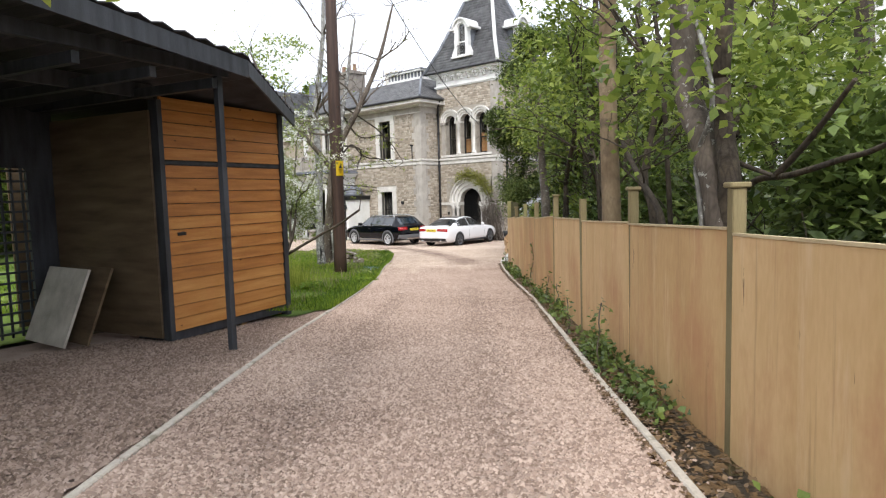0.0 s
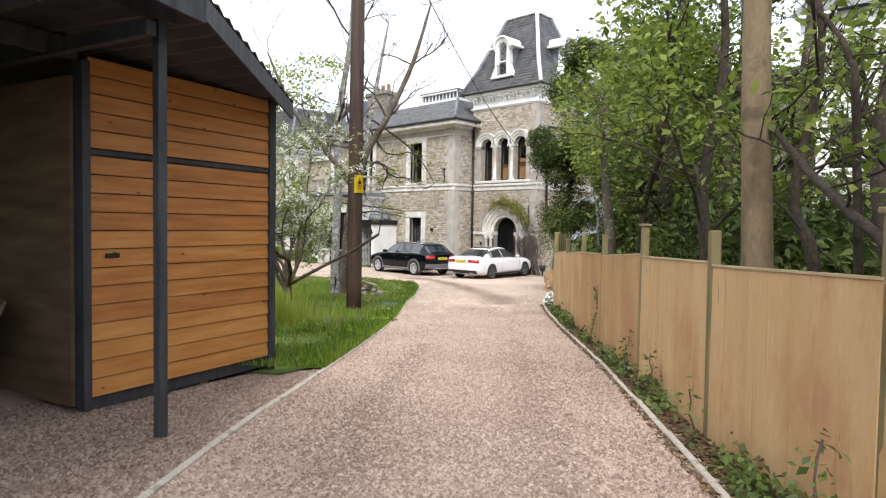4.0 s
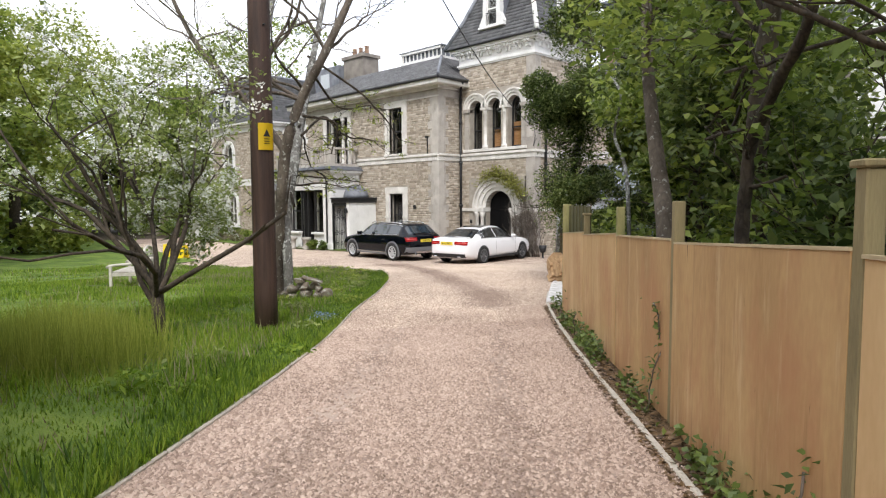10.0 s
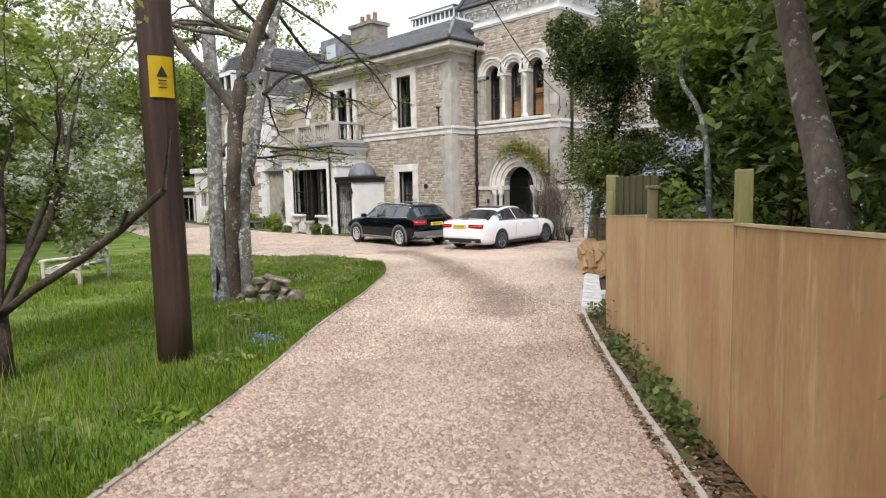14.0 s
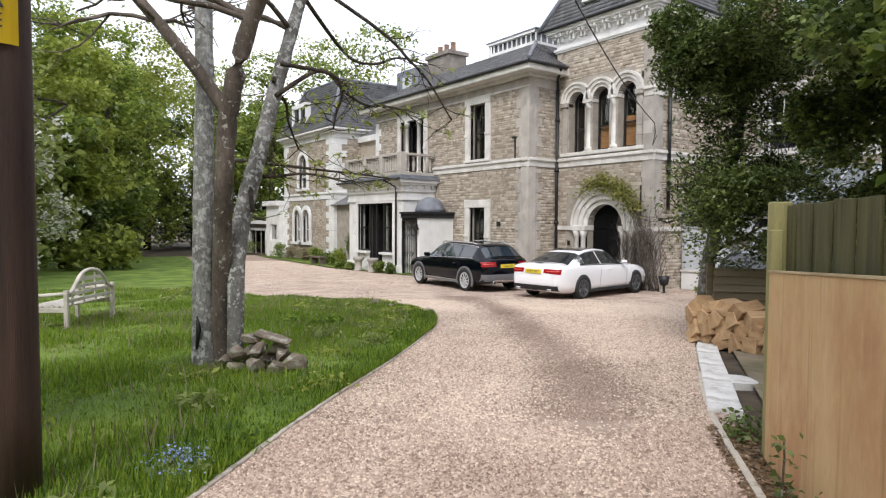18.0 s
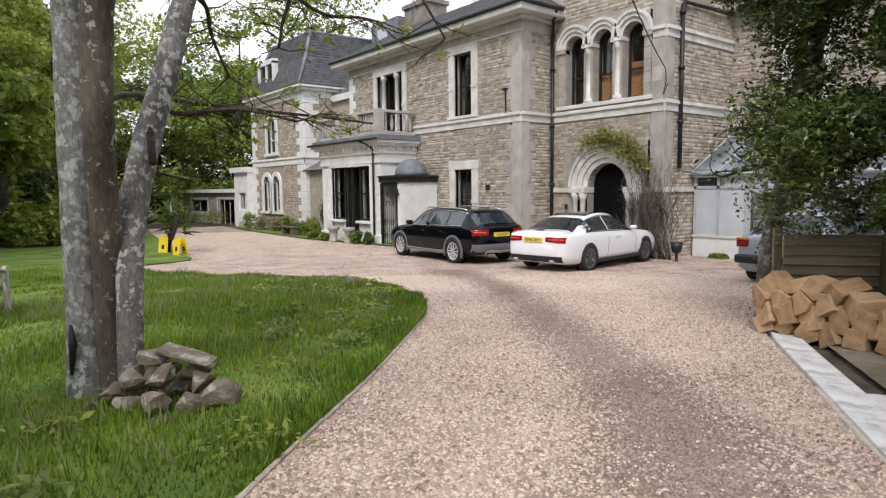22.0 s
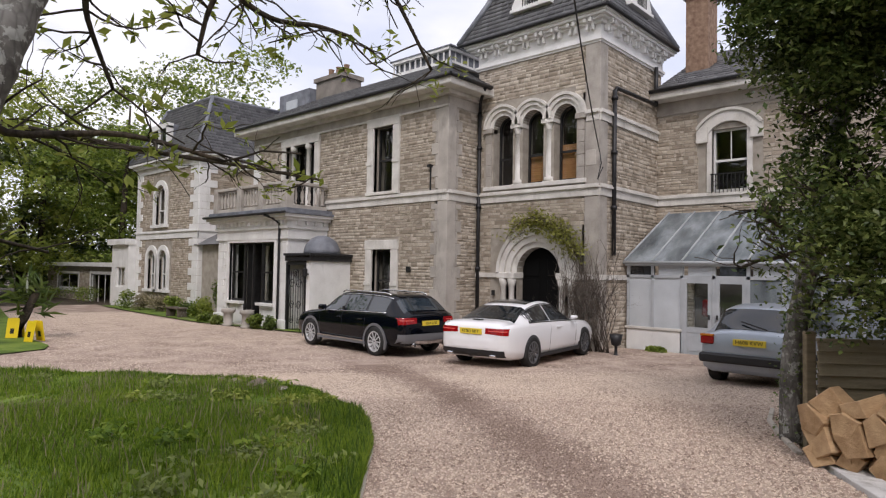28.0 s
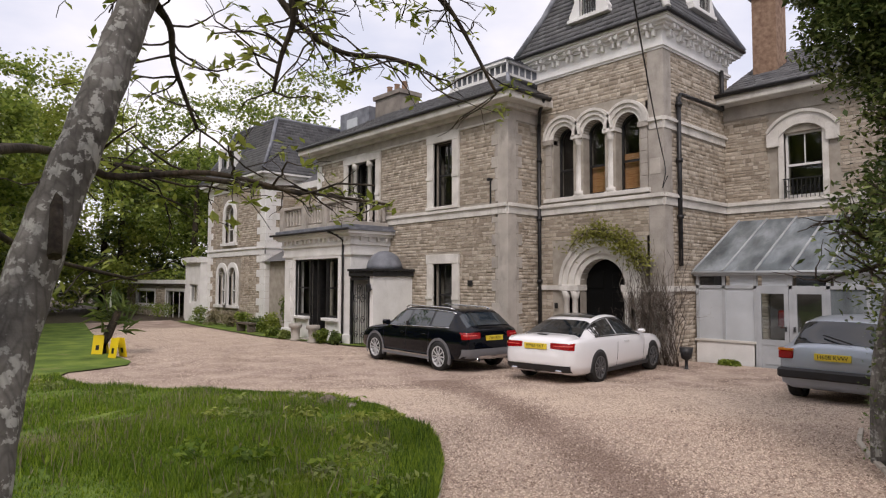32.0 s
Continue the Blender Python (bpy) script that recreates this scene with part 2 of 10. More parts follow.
M_BRICKRED = material("chimney_brick", (0.16, 0.09, 0.06), (0.38, 0.26, 0.18), scale=7, rough=0.9, bump=0.5)
M_RENDER = material("grey_render", (0.15, 0.13, 0.115), (0.30, 0.27, 0.235), scale=2, rough=0.9, bump=0.2)
# near-black that puts the darkness of the open entrance into the colour
M_DOORWAY_DARK = plain("doorway_darkness", (0.004, 0.004, 0.004), 0.7, 0.0, 0.1)
M_YELLOW = plain("yellow_plastic", (0.85, 0.62, 0.02), 0.45)
M_BLACK = plain("black_print", (0.012, 0.012, 0.012), 0.6)
M_RUBBER = material("tyre_rubber", (0.012, 0.012, 0.012), (0.035, 0.034, 0.033), scale=12, rough=0.85, bump=0.2)
M_CHROME = plain("bright_metal", (0.72, 0.73, 0.75), 0.25, 1.0)
M_ALLOY = plain("alloy_wheel", (0.62, 0.63, 0.65), 0.35, 0.25)
M_DARKALLOY = plain("dark_alloy_wheel", (0.16, 0.165, 0.175), 0.35, 0.6)
M_CARBLACK = plain("black_car_paint", (0.002, 0.003, 0.006), 0.06, 0.0, 0.35, coat=0.0)
M_CARWHITE = plain("white_car_paint", (0.88, 0.88, 0.90), 0.2, 0.0, 0.5, coat=0.8)
M_CARSILVER = plain("silver_blue_car_paint", (0.42, 0.47, 0.54), 0.35, 0.4, 0.5, coat=0.5)
M_CLADGREY = plain("grey_plastic_cladding", (0.16, 0.16, 0.17), 0.6)
M_DARKPLASTIC = plain("dark_plastic", (0.02, 0.02, 0.022), 0.55)
M_CARGLASS = plain("dark_car_glass", (0.012, 0.016, 0.02), 0.04, 0.0, 0.8)
M_CARGLASSLIGHT = plain("tinted_car_glass", (0.02, 0.03, 0.04), 0.03, 0.0, 1.0)
M_REDLAMP = plain("red_lamp_plastic", (0.30, 0.006, 0.008), 0.12, 0.0, 0.6)
M_LAMPSTRIP = plain("bright_red_reflector", (0.75, 0.12, 0.10), 0.2)
M_AMBER = plain("amber_lamp_plastic", (0.6, 0.2, 0.02), 0.2)
M_PLATE = plain("yellow_plate", (0.78, 0.60, 0.05), 0.5)
M_LOGWOOD = material("split_log_face", (0.12, 0.065, 0.03), (0.58, 0.40, 0.23), scale=4, rough=0.9, bump=0.9, fine=40, stretch=(3, 0.6, 3), third=(0.37, 0.235, 0.125), random_amount=0.6, dist=0.02)
M_ROCK = material("garden_rock", (0.07, 0.055, 0.042), (0.36, 0.31, 0.25), scale=6, rough=0.95, bump=0.9, fine=40, third=(0.18, 0.145, 0.11), random_amount=0.4, dist=0.03)
M_BENCH = material("weathered_teak", (0.34, 0.31, 0.26), (0.62, 0.585, 0.52), scale=4, rough=0.85, bump=0.3)
M_TARP = material("dark_tarpaulin", (0.015, 0.015, 0.015), (0.06, 0.06, 0.06), scale=3, rough=0.5, bump=0.5)
M_GREENBIN = plain("green_plastic", (0.02, 0.10, 0.08), 0.4)
L_HOLLY = leaf_material("evergreen_leaves", (0.024, 0.048, 0.013), (0.28, 0.34, 0.10), 0.4, 0.28, (0.1, 0.148, 0.04))
L_WOOD = leaf_material("woodland_leaves", (0.042, 0.078, 0.013), (0.40, 0.47, 0.10), 0.5, 0.3, (0.16, 0.225, 0.04))
L_SPRING = leaf_material("spring_leaves", (0.10, 0.15, 0.02), (0.42, 0.46, 0.10), 0.45, 0.5, (0.25, 0.30, 0.05))
L_BLOSSOM = leaf_material("white_blossom", (0.72, 0.73, 0.66), (0.92, 0.92, 0.9), 0.45, 0.7)
L_YOUNG = leaf_material("young_apple_leaves", (0.09, 0.13, 0.03), (0.36, 0.42, 0.13), 0.45, 0.5)
L_GRASS = leaf_material("grass_blades", (0.045, 0.095, 0.007), (0.31, 0.40, 0.045), 0.45, 0.6, (0.145, 0.24, 0.018))
L_TUFT = leaf_material("dark_grass_tufts", (0.02, 0.05, 0.006), (0.14, 0.22, 0.03), 0.4, 0.6, (0.06, 0.12, 0.014))
L_DRY = leaf_material("dry_grass", (0.14, 0.12, 0.06), (0.36, 0.32, 0.20), 0.3, 0.8)
L_IVY = leaf_material("ivy_leaves", (0.025, 0.05, 0.014), (0.20, 0.27, 0.07), 0.3, 0.4)
L_IVYTREE = leaf_material("glossy_ivy_leaves", (0.02, 0.04, 0.011), (0.25, 0.30, 0.09), 0.35, 0.25, (0.08, 0.118, 0.033))
L_WISTERIA = leaf_material("wisteria_leaves", (0.16, 0.17, 0.03), (0.38, 0.38, 0.10), 0.4, 0.6)


def add_lichen(m, col, scale, lo, hi, cracks=0.0, stretch=(1, 1, 1), most=1.0):
    """Lays crusty patches and dark fissures over a bark."""
    n, l = m.node_tree.nodes, m.node_tree.links
    b = n["Principled BSDF"]
    src = b.inputs["Base Color"].links[0].from_socket
    tc = n.new("ShaderNodeTexCoord")
    nz = n.new("ShaderNodeTexNoise")
    nz.inputs["Scale"].default_value, nz.inputs["Detail"].default_value, nz.inputs["Roughness"].default_value = scale, 6, 0.65
    rg = n.new("ShaderNodeMapRange")
    rg.inputs["From Min"].default_value, rg.inputs["From Max"].default_value = lo, hi
    mx = n.new("ShaderNodeMix")
    mx.data_type = "RGBA"
    mx.inputs["B"].default_value = (*col, 1)
    rg.inputs["To Max"].default_value = most
    m0 = n.new("ShaderNodeMapping")
    m0.inputs["Scale"].default_value = stretch
    l.new(tc.outputs["Object"], m0.inputs["Vector"])
    l.new(m0.outputs["Vector"], nz.inputs["Vector"])
    l.new(nz.outputs["Fac"], rg.inputs["Value"])
    l.new(rg.outputs["Result"], mx.inputs["Factor"])
    l.new(src, mx.inputs["A"])
    out = mx.outputs["Result"]
    if cracks:
        mp = n.new("ShaderNodeMapping")
        mp.inputs["Scale"].default_value = (1, 1, 0.3)
        vo = n.new("ShaderNodeTexVoronoi")
        vo.feature = "DISTANCE_TO_EDGE"
        vo.inputs["Scale"].default_value = 22
        r2 = n.new("ShaderNodeMapRange")
        r2.inputs["From Min"].default_value, r2.inputs["From Max"].default_value = 0.0, 0.16
        r2.inputs["To Min"].default_value = 1 - cracks
        m2 = n.new("ShaderNodeMix")
        m2.data_type, m2.blend_type = "RGBA", "MULTIPLY"
        m2.inputs["Factor"].default_value = 1.0
        l.new(tc.outputs["Object"], mp.inputs["Vector"])
        l.new(mp.outputs["Vector"], vo.inputs["Vector"])
        l.new(vo.outputs["Distance"], r2.inputs["Value"])
        l.new(out, m2.inputs["A"])
        l.new(r2.outputs["Result"], m2.inputs["B"])
        out = m2.outputs["Result"]
    l.new(out, b.inputs["Base Color"])


add_lichen(M_BARK, (0.44, 0.44, 0.41), 12, 0.545, 0.57, 0.3)
add_lichen(M_BARK_PALE, (0.46, 0.46, 0.435), 11, 0.52, 0.55, 0.3)
add_lichen(M_BARK_MID, (0.36, 0.35, 0.31), 15, 0.60, 0.63, 0.2)
add_lichen(M_FENCE, (0.44, 0.205, 0.10), 1.4, 0.45, 0.64, 0, (1, 1, 0.55), 0.75)
add_lichen(M_FENCE, (0.70, 0.53, 0.32), 3.2, 0.56, 0.68, 0, (2.2, 1, 0.22), 0.6)
add_lichen(M_FENCE, (0.27, 0.145, 0.06), 4.5, 0.58, 0.70, 0, (2.6, 1, 0.10), 0.5)
add_lichen(M_FENCE, (0.10, 0.05, 0.02), 14, 0.665, 0.69, 0, (1.6, 1, 0.16), 0.85)
add_lichen(M_FENCE, (0.34, 0.30, 0.13), 1.1, 0.60, 0.72, 0, (1, 1, 0.8), 0.5)
add_lichen(M_GRAVEL, (0.24, 0.17, 0.135), 0.9, 0.52, 0.74, 0, (1, 1, 1), 0.35)
add_lichen(M_GRAVEL, (0.62, 0.51, 0.43), 70, 0.58, 0.66, 0, (1, 1, 1), 0.6)
add_lichen(M_SLAB, (0.25, 0.23, 0.19), 4, 0.55, 0.7, 0, (1, 1, 1), 0.6)
add_lichen(M_KERB, (0.16, 0.15, 0.10), 5, 0.52, 0.64, 0, (1, 1, 1), 0.7)
add_lichen(M_YARD, (0.10, 0.11, 0.03), 2.5, 0.5, 0.65, 0, (1, 1, 1), 0.7)
add_lichen(M_LAWN, (0.26, 0.20, 0.10), 0.8, 0.60, 0.72, 0, (1, 1, 1), 0.5)
for m_ in (M_RUBBLE, M_RUBBLE_FACE):
    add_lichen(m_, (0.13, 0.115, 0.10), 3, 0.58, 0.72, 0, (1, 1, 0.6), 0.5)
add_lichen(M_ASHLAR, (0.20, 0.185, 0.165), 2.5, 0.55, 0.72, 0, (1, 1, 0.4), 0.6)
add_lichen(M_TRIM, (0.30, 0.28, 0.25), 3, 0.56, 0.74, 0, (1, 1, 0.35), 0.5)
add_lichen(M_WHITE, (0.42, 0.41, 0.37), 3, 0.58, 0.75, 0, (1, 1, 0.3), 0.5)
add_lichen(M_BARK_DARK, (0.075, 0.06, 0.048), 9, 0.54, 0.62, 0.4)
add_lichen(M_BARK_TAN, (0.16, 0.12, 0.08), 5, 0.54, 0.66, 0.08)
add_lichen(M_ROCK, (0.36, 0.36, 0.31), 10, 0.56, 0.62, 0.0)

# knots in the cladding
kn, kl_ = M_PLANK.node_tree.nodes, M_PLANK.node_tree.links
k_vor = kn.new("ShaderNodeTexVoronoi")
k_vor.inputs["Scale"].default_value = 3.4
k_map = kn.new("ShaderNodeMapping")
k_map.inputs["Scale"].default_value = (1, 1, 2.0)
k_tc = kn.new("ShaderNodeTexCoord")
k_rng = kn.new("ShaderNodeMapRange")
k_rng.inputs["From Min"].default_value, k_rng.inputs["From Max"].default_value = 0.04, 0.09
k_mix = kn.new("ShaderNodeMix")
k_mix.data_type = "RGBA"
k_mix.inputs["A"].default_value = (0.07, 0.02, 0.008, 1)
kb = kn["Principled BSDF"]
src = kb.inputs["Base Color"].links[0].from_socket
kl_.new(k_tc.outputs["Object"], k_map.inputs["Vector"])
kl_.new(k_map.outputs["Vector"], k_vor.inputs["Vector"])
kl_.new(k_vor.outputs["Distance"], k_rng.inputs["Value"])
kl_.new(k_rng.outputs["Result"], k_mix.inputs["Factor"])
kl_.new(src, k_mix.inputs["B"])
kl_.new(k_mix.outputs["Result"], kb.inputs["Base Color"])

# ---- mesh helpers ----


def link(name, bm, mat, parent=None, label=""):
    me = bpy.data.meshes.new(name)
    bm.normal_update()
    bm.to_mesh(me)
    bm.free()
    for m in (mat if isinstance(mat, (list, tuple)) else [mat]):
        me.materials.append(m)
    ob = new(name, me)
    if parent is not None:
        ob.parent = parent
    if label:
        ob["label"] = label
    return ob


def part(name, bm, mat, parent, label=""):
    return link(name, bm, mat, parent, label)


def arrays(name, verts, faces, mat, parent=None, label=""):
    """A mesh from numpy vertices and equal-sized faces."""
    me = bpy.data.meshes.new(name)
    verts = np.asarray(verts, dtype=np.float32)
    faces = np.asarray(faces, dtype=np.int32)
    k = faces.shape[1]
    me.vertices.add(len(verts))
    me.vertices.foreach_set("co", verts.ravel())
    me.loops.add(faces.size)
    me.loops.foreach_set("vertex_index", faces.ravel())
    me.polygons.add(len(faces))
    me.polygons.foreach_set("loop_start", np.arange(0, faces.size, k, dtype=np.int32))
    me.polygons.foreach_set("loop_total", np.full(len(faces), k, dtype=np.int32))
    me.update(calc_edges=True)
    me.materials.append(mat)
    ob = new(name, me)
    if parent is not None:
        ob.parent = parent
    if label:
        ob["label"] = label
    return ob


def thing(name, label, category, group="", kind="", at=(0, 0, 0), rz=0):
    ob = new(name)
    ob.matrix_basis = pose(*at, 0, 0, rz)
    return tagged(ob, label, category, group, kind)


def box(bm, x0, x1, y0, y1, z0, z1, m=None, bevel=0.0, mi=0):
    vs = [bm.verts.new((x, y, z)) for x in (x0, x1) for y in (y0, y1) for z in (z0, z1)]
    if m is not None:
        for v in vs:
            v.co = m @ v.co
    fs = [bm.faces.new([vs[i] for i in q]) for q in ((0, 1, 3, 2), (4, 6, 7, 5), (0, 4, 5, 1), (2, 3, 7, 6), (0, 2, 6, 4), (1, 5, 7, 3))]
    for f in fs:
        f.material_index = mi
    if bevel:
        es = list({e for f in fs for e in f.edges})
        bmesh.ops.bevel(bm, geom=es, offset=bevel, segments=1, affect="EDGES", material=mi)
    return vs


def boxes(name, specs, mat, parent=None, bevel=0.0, m=None, label=""):
    bm = bmesh.new()
    for s in specs:
        box(bm, *s, m=m, bevel=bevel)
    return link(name, bm, mat, parent, label)


def tube(bm, pts, radii, sides=8, cap=True):
    """A tapered tube along points."""
    rings = []
    pts = [Vector(p) for p in pts]
    ref = Vector((0.31, 0.17, 0.93)).normalized()
    for i, p in enumerate(pts):
        d = (pts[min(i + 1, len(pts) - 1)] - pts[max(i - 1, 0)]).normalized()
        a = d.cross(ref)
        if a.length < 0.1:
            a = d.cross(Vector((1, 0, 0)))
        a.normalize()
        b = d.cross(a)
        r = radii[i] if isinstance(radii, (list, tuple)) else radii
        rings.append([bm.verts.new(p + (a * math.cos(t) + b * math.sin(t)) * r) for t in [2 * math.pi * k / sides for k in range(sides)]])
    for r0, r1 in zip(rings, rings[1:]):
        for k in range(sides):
            f = bm.faces.new((r0[k], r0[(k + 1) % sides], r1[(k + 1) % sides], r1[k]))
            f.smooth = True
    if cap:
        bm.faces.new(rings[0][::-1])
        bm.faces.new(rings[-1])


def prism(bm, outline, y0, y1, axis="y", mi=0):
    """Extrudes a 2D outline (u, z) from y0 to y1 along an axis."""
    def co(u, z, d):
        return (u, d, z) if axis == "y" else (d, u, z)
    a = [bm.verts.new(co(u, z, y0)) for u, z in outline]
    b = [bm.verts.new(co(u, z, y1)) for u, z in outline]
    n = len(a)
    fs = []
    for k in range(n):
        fs.append(bm.faces.new((a[k], a[(k + 1) % n], b[(k + 1) % n], b[k])))
    fs.append(bm.faces.new(a[::-1]))
    fs.append(bm.faces.new(b))
    for f in fs:
        f.material_index = mi


def apron_dip(x, y):
    """The gravel apron falls away from the drive's edging towards the shed."""
    out = -0.758 * (x - 7.77) - 0.652 * (y + 9.4)
    along = -0.652 * (x - 7.77) + 0.758 * (y + 9.4)
    k = np.clip((out - 0.05) / 0.6, 0, 1)
    return 0.12 * k * k * (3 - 2 * k) * np.clip((6.4 - along) / 0.7, 0, 1)


def ground_z(x, y):
    s = -0.69 * x + 0.72 * y
    dip = float(apron_dip(x, y))
    if s < 14:
        return 0.66 - 0.04 * max(s, -40) - dip
    return 0.1 - 0.01 * (min(s, 60) - 14) - dip

# ---- ground ----


def smooth_line(pts, n=6):
    """A Catmull-Rom curve through 2D points."""
    out = []
    p = [pts[0]] + list(pts) + [pts[-1]]
    for i in range(1, len(p) - 2):
        a, b, c, d = (Vector(q) for q in p[i - 1:i + 3])
        for k in range(n):
            t = k / n
            out.append(0.5 * ((2 * b) + (c - a) * t + (2 * a - 5 * b + 4 * c - d) * t * t + (3 * b - a - 3 * c + d) * t ** 3))
    out.append(Vector(p[-2]))
    return [tuple(q) for q in out]


KERB_LEFT = smooth_line([(16.5, -19.5), (12.0, -14.2), (7.77, -9.4), (5.88, -7.3), (4.5, -5.6), (2.5, -3.2), (0.96, -1.5), (-0.7, 0.15), (-2.5, 2.1), (-3.85, 3.45), (-4.75, 4.32), (-5.6, 4.9), (-6.5, 5.3), (-7.9, 5.8)])
LAWN_EDGE = smooth_line([(-7.9, 5.8), (-9.1, 5.65), (-10.4, 5.1), (-11.4, 4.3), (-13.3, 3.05), (-16.0, 3.2), (-17.0, 4.9), (-19.7, 5.2), (-24.0, 6.0), (-30.0, 7.0), (-38, 8.5)])
KERB_RIGHT = smooth_line([(16.0, -14.6), (10.64, -8.3), (8.16, -5.36), (6.36, -3.2), (4.49, -1.1), (2.75, 0.9), (1.06, 3.0), (-0.1, 4.7)])

# one sheet to the horizon
gx = np.concatenate([np.linspace(-600, -60, 8), np.linspace(-52, 28, 81), np.linspace(36, 600, 8)])
gy = np.concatenate([np.linspace(-600, -50, 8), np.linspace(-42, 38, 81), np.linspace(46, 600, 8)])
vs = [(x, y, ground_z(x, y) - (0.09 if 0 < x < 12 and -18 < y < -4 else 0.03)) for y in gy for x in gx]
nx = len(gx)
fs = [(j * nx + i, j * nx + i + 1, (j + 1) * nx + i + 1, (j + 1) * nx + i) for j in range(len(gy) - 1) for i in range(nx - 1)]
tagged(arrays("ground", vs, fs, M_EARTH), "bare brown earth of the garden and wood", "ground", kind="structure")


def sheet(name, left, right, mat, dz, n=10):
    """A ribbon between two lines of equal length that follows the ground."""
    v, f = [], []
    for (a, b) in zip(left, right):
        for k in range(n + 1):
            x, y = a[0] + (b[0] - a[0]) * k / n, a[1] + (b[1] - a[1]) * k / n
            v.append((x, y, ground_z(x, y) + dz))
    for i in range(len(left) - 1):
        for k in range(n):
            q = i * (n + 1) + k
            f.append((q, q + 1, q + n + 2, q + n + 1))
    return arrays(name, v, f, mat)


def resample(line, n):
    p = np.array(line)
    d = np.concatenate([[0], np.cumsum(np.hypot(*np.diff(p, axis=0).T))])
    s = np.linspace(0, d[-1], n)
    return [(float(a), float(b)) for a, b in zip(np.interp(s, d, p[:, 0]), np.interp(s, d, p[:, 1]))]


drive_l = resample(KERB_LEFT, 60) + resample(LAWN_EDGE, 40)[1:]
drive_r = resample(KERB_RIGHT + [(-1.4, 6.7), (-2.1, 8.6), (-2.3, 10.5)], 60) + resample([(-2.3, 10.5), (-1.2, 16.3), (-7.9, 16.4), (-12.2, 14.9), (-12.4, 13.6), (-17.5, 13.4), (-24, 12.2), (-30, 12.2), (-38, 13)], 40)[1:]
tagged(sheet("road", drive_l, drive_r, M_GRAVEL, 0.0, 16), "pale pinkish-buff gravel driveway and forecourt", "driveway", kind="structure")
# gravel apron in front of the shed
tagged(sheet("pavement", resample(KERB_LEFT[3:26], 30), resample([(7.6, -20), (5.2, -14.8), (3.95, -12.2), (2.66, -8.75), (2.6, -6.6), (3.55, -5.75)], 30), M_GRAVEL, -0.006, 14), "coarse gravel apron under the open shed", "gravel", kind="structure")
lawn_in = resample([(3.6, -6.0), (2.6, -6.4), (1.4, -7.0), (-0.5, -7.4), (-4, -7.5), (-8, -7), (-14, -6), (-22, -4), (-30, -2), (-38, 0)], 99)
lawn_out = resample(KERB_LEFT[24:], 60) + resample(LAWN_EDGE, 40)[1:]
tagged(sheet("lawn", lawn_out, lawn_in, M_LAWN, 0.03, 24), "rough green lawn beside the drive", "lawn", kind="structure")


tagged(sheet("lawn_behind_shed", resample([(2.62, -8.75), (3.9, -12.2), (7.0, -20)], 12), resample([(-0.5, -7.4), (-14, -8), (-16, -20)], 12), M_LAWN, 0.03, 10), "sunlit rough grass behind the shed", "lawn", kind="structure")


def kerb_run(name, line, mat, width, height, seg, label):
    t = tagged(new(name), label, "kerb", kind="structure")
    pts = resample(line, max(3, int(sum(math.dist(a, b) for a, b in zip(line, line[1:])) / seg)))
    for a, b in zip(pts, pts[1:]):
        L = math.dist(a, b)
        ang = math.degrees(math.atan2(b[1] - a[1], b[0] - a[0]))
        za, zb = ground_z(*a), ground_z(*b)
        pitch = -math.degrees(math.atan2(zb - za, L))
        bm = bmesh.new()
        box(bm, 0.004, L - 0.004, -width / 2, width / 2, -0.12, height + random.uniform(-0.006, 0.006), bevel=0.008)
        ob = part("kerb_stone", bm, mat, t)
        ob.matrix_basis = pose(a[0], a[1], za, random.uniform(-2, 2), pitch, ang + random.uniform(-0.6, 0.6))
    return t


kerb_run("kerb_left", KERB_LEFT[6:], M_KERB, 0.05, 0.026, 0.92, "thin concrete edging between drive and lawn")
kerb_run("kerb_right", KERB_RIGHT[:-1], M_KERB, 0.05, 0.022, 0.92, "thin concrete edging along the fence")
kerb_run("kerb_forecourt", [(-1.52, 6.85), (-1.88, 7.6), (-2.22, 8.5), (-2.4, 9.3)], M_KERB, 0.055, 0.045, 0.62, "pale concrete edging by the log stack")

# ---- fence along the drive ----
FENCE_A, FENCE_D = Vector((9.40, -6.38)), Vector((-0.658, 0.753))
FENCE_S = [-7.43, -5.56, -3.69, -1.81, 0.03, 1.9, 3.83, 5.86, 7.6, 9.5, 11.4]
FENCE_TOP = [1.08, 1.10, 1.12, 1.15, 1.185, 1.205, 1.24, 1.235, 1.25, 1.245, 1.24]
FENCE_POST = [(1.36, 1), (1.38, 1), (1.38, 1), (1.38, 1), (1.45, 1), (1.44, 0), (1.535, 1), (1.505, 0), (1.52, 0), (1.475, 1), (1.5, 0)]
FENCE_FRONT = (3, 5, 6, 7)
fence = thing("fence", "golden plywood panel fence with capped timber posts", "fence")
rng = random.Random(61)
for i, (s, (h, cap)) in enumerate(zip(FENCE_S, FENCE_POST)):
    p = FENCE_A + FENCE_D * s
    g = ground_z(p.x, p.y)
    y0 = -0.066 if i in FENCE_FRONT else -0.076
    bm = bmesh.new()
    box(bm, -0.035, 0.035, y0, y0 + 0.07, -0.3, h, bevel=0.006)
    post = part("post", bm, M_POST_GREEN if i in (8, 10) else M_POST, fence)
    post.matrix_basis = pose(p.x, p.y, g, rng.uniform(-0.5, 0.5), rng.uniform(-0.5, 0.5), 131.15)
    if cap:
        bm = bmesh.new()
        box(bm, -0.05, 0.05, y0 - 0.015, y0 + 0.085, h, h + 0.028, bevel=0.006)
        part("post_cap", bm, M_POST, post)
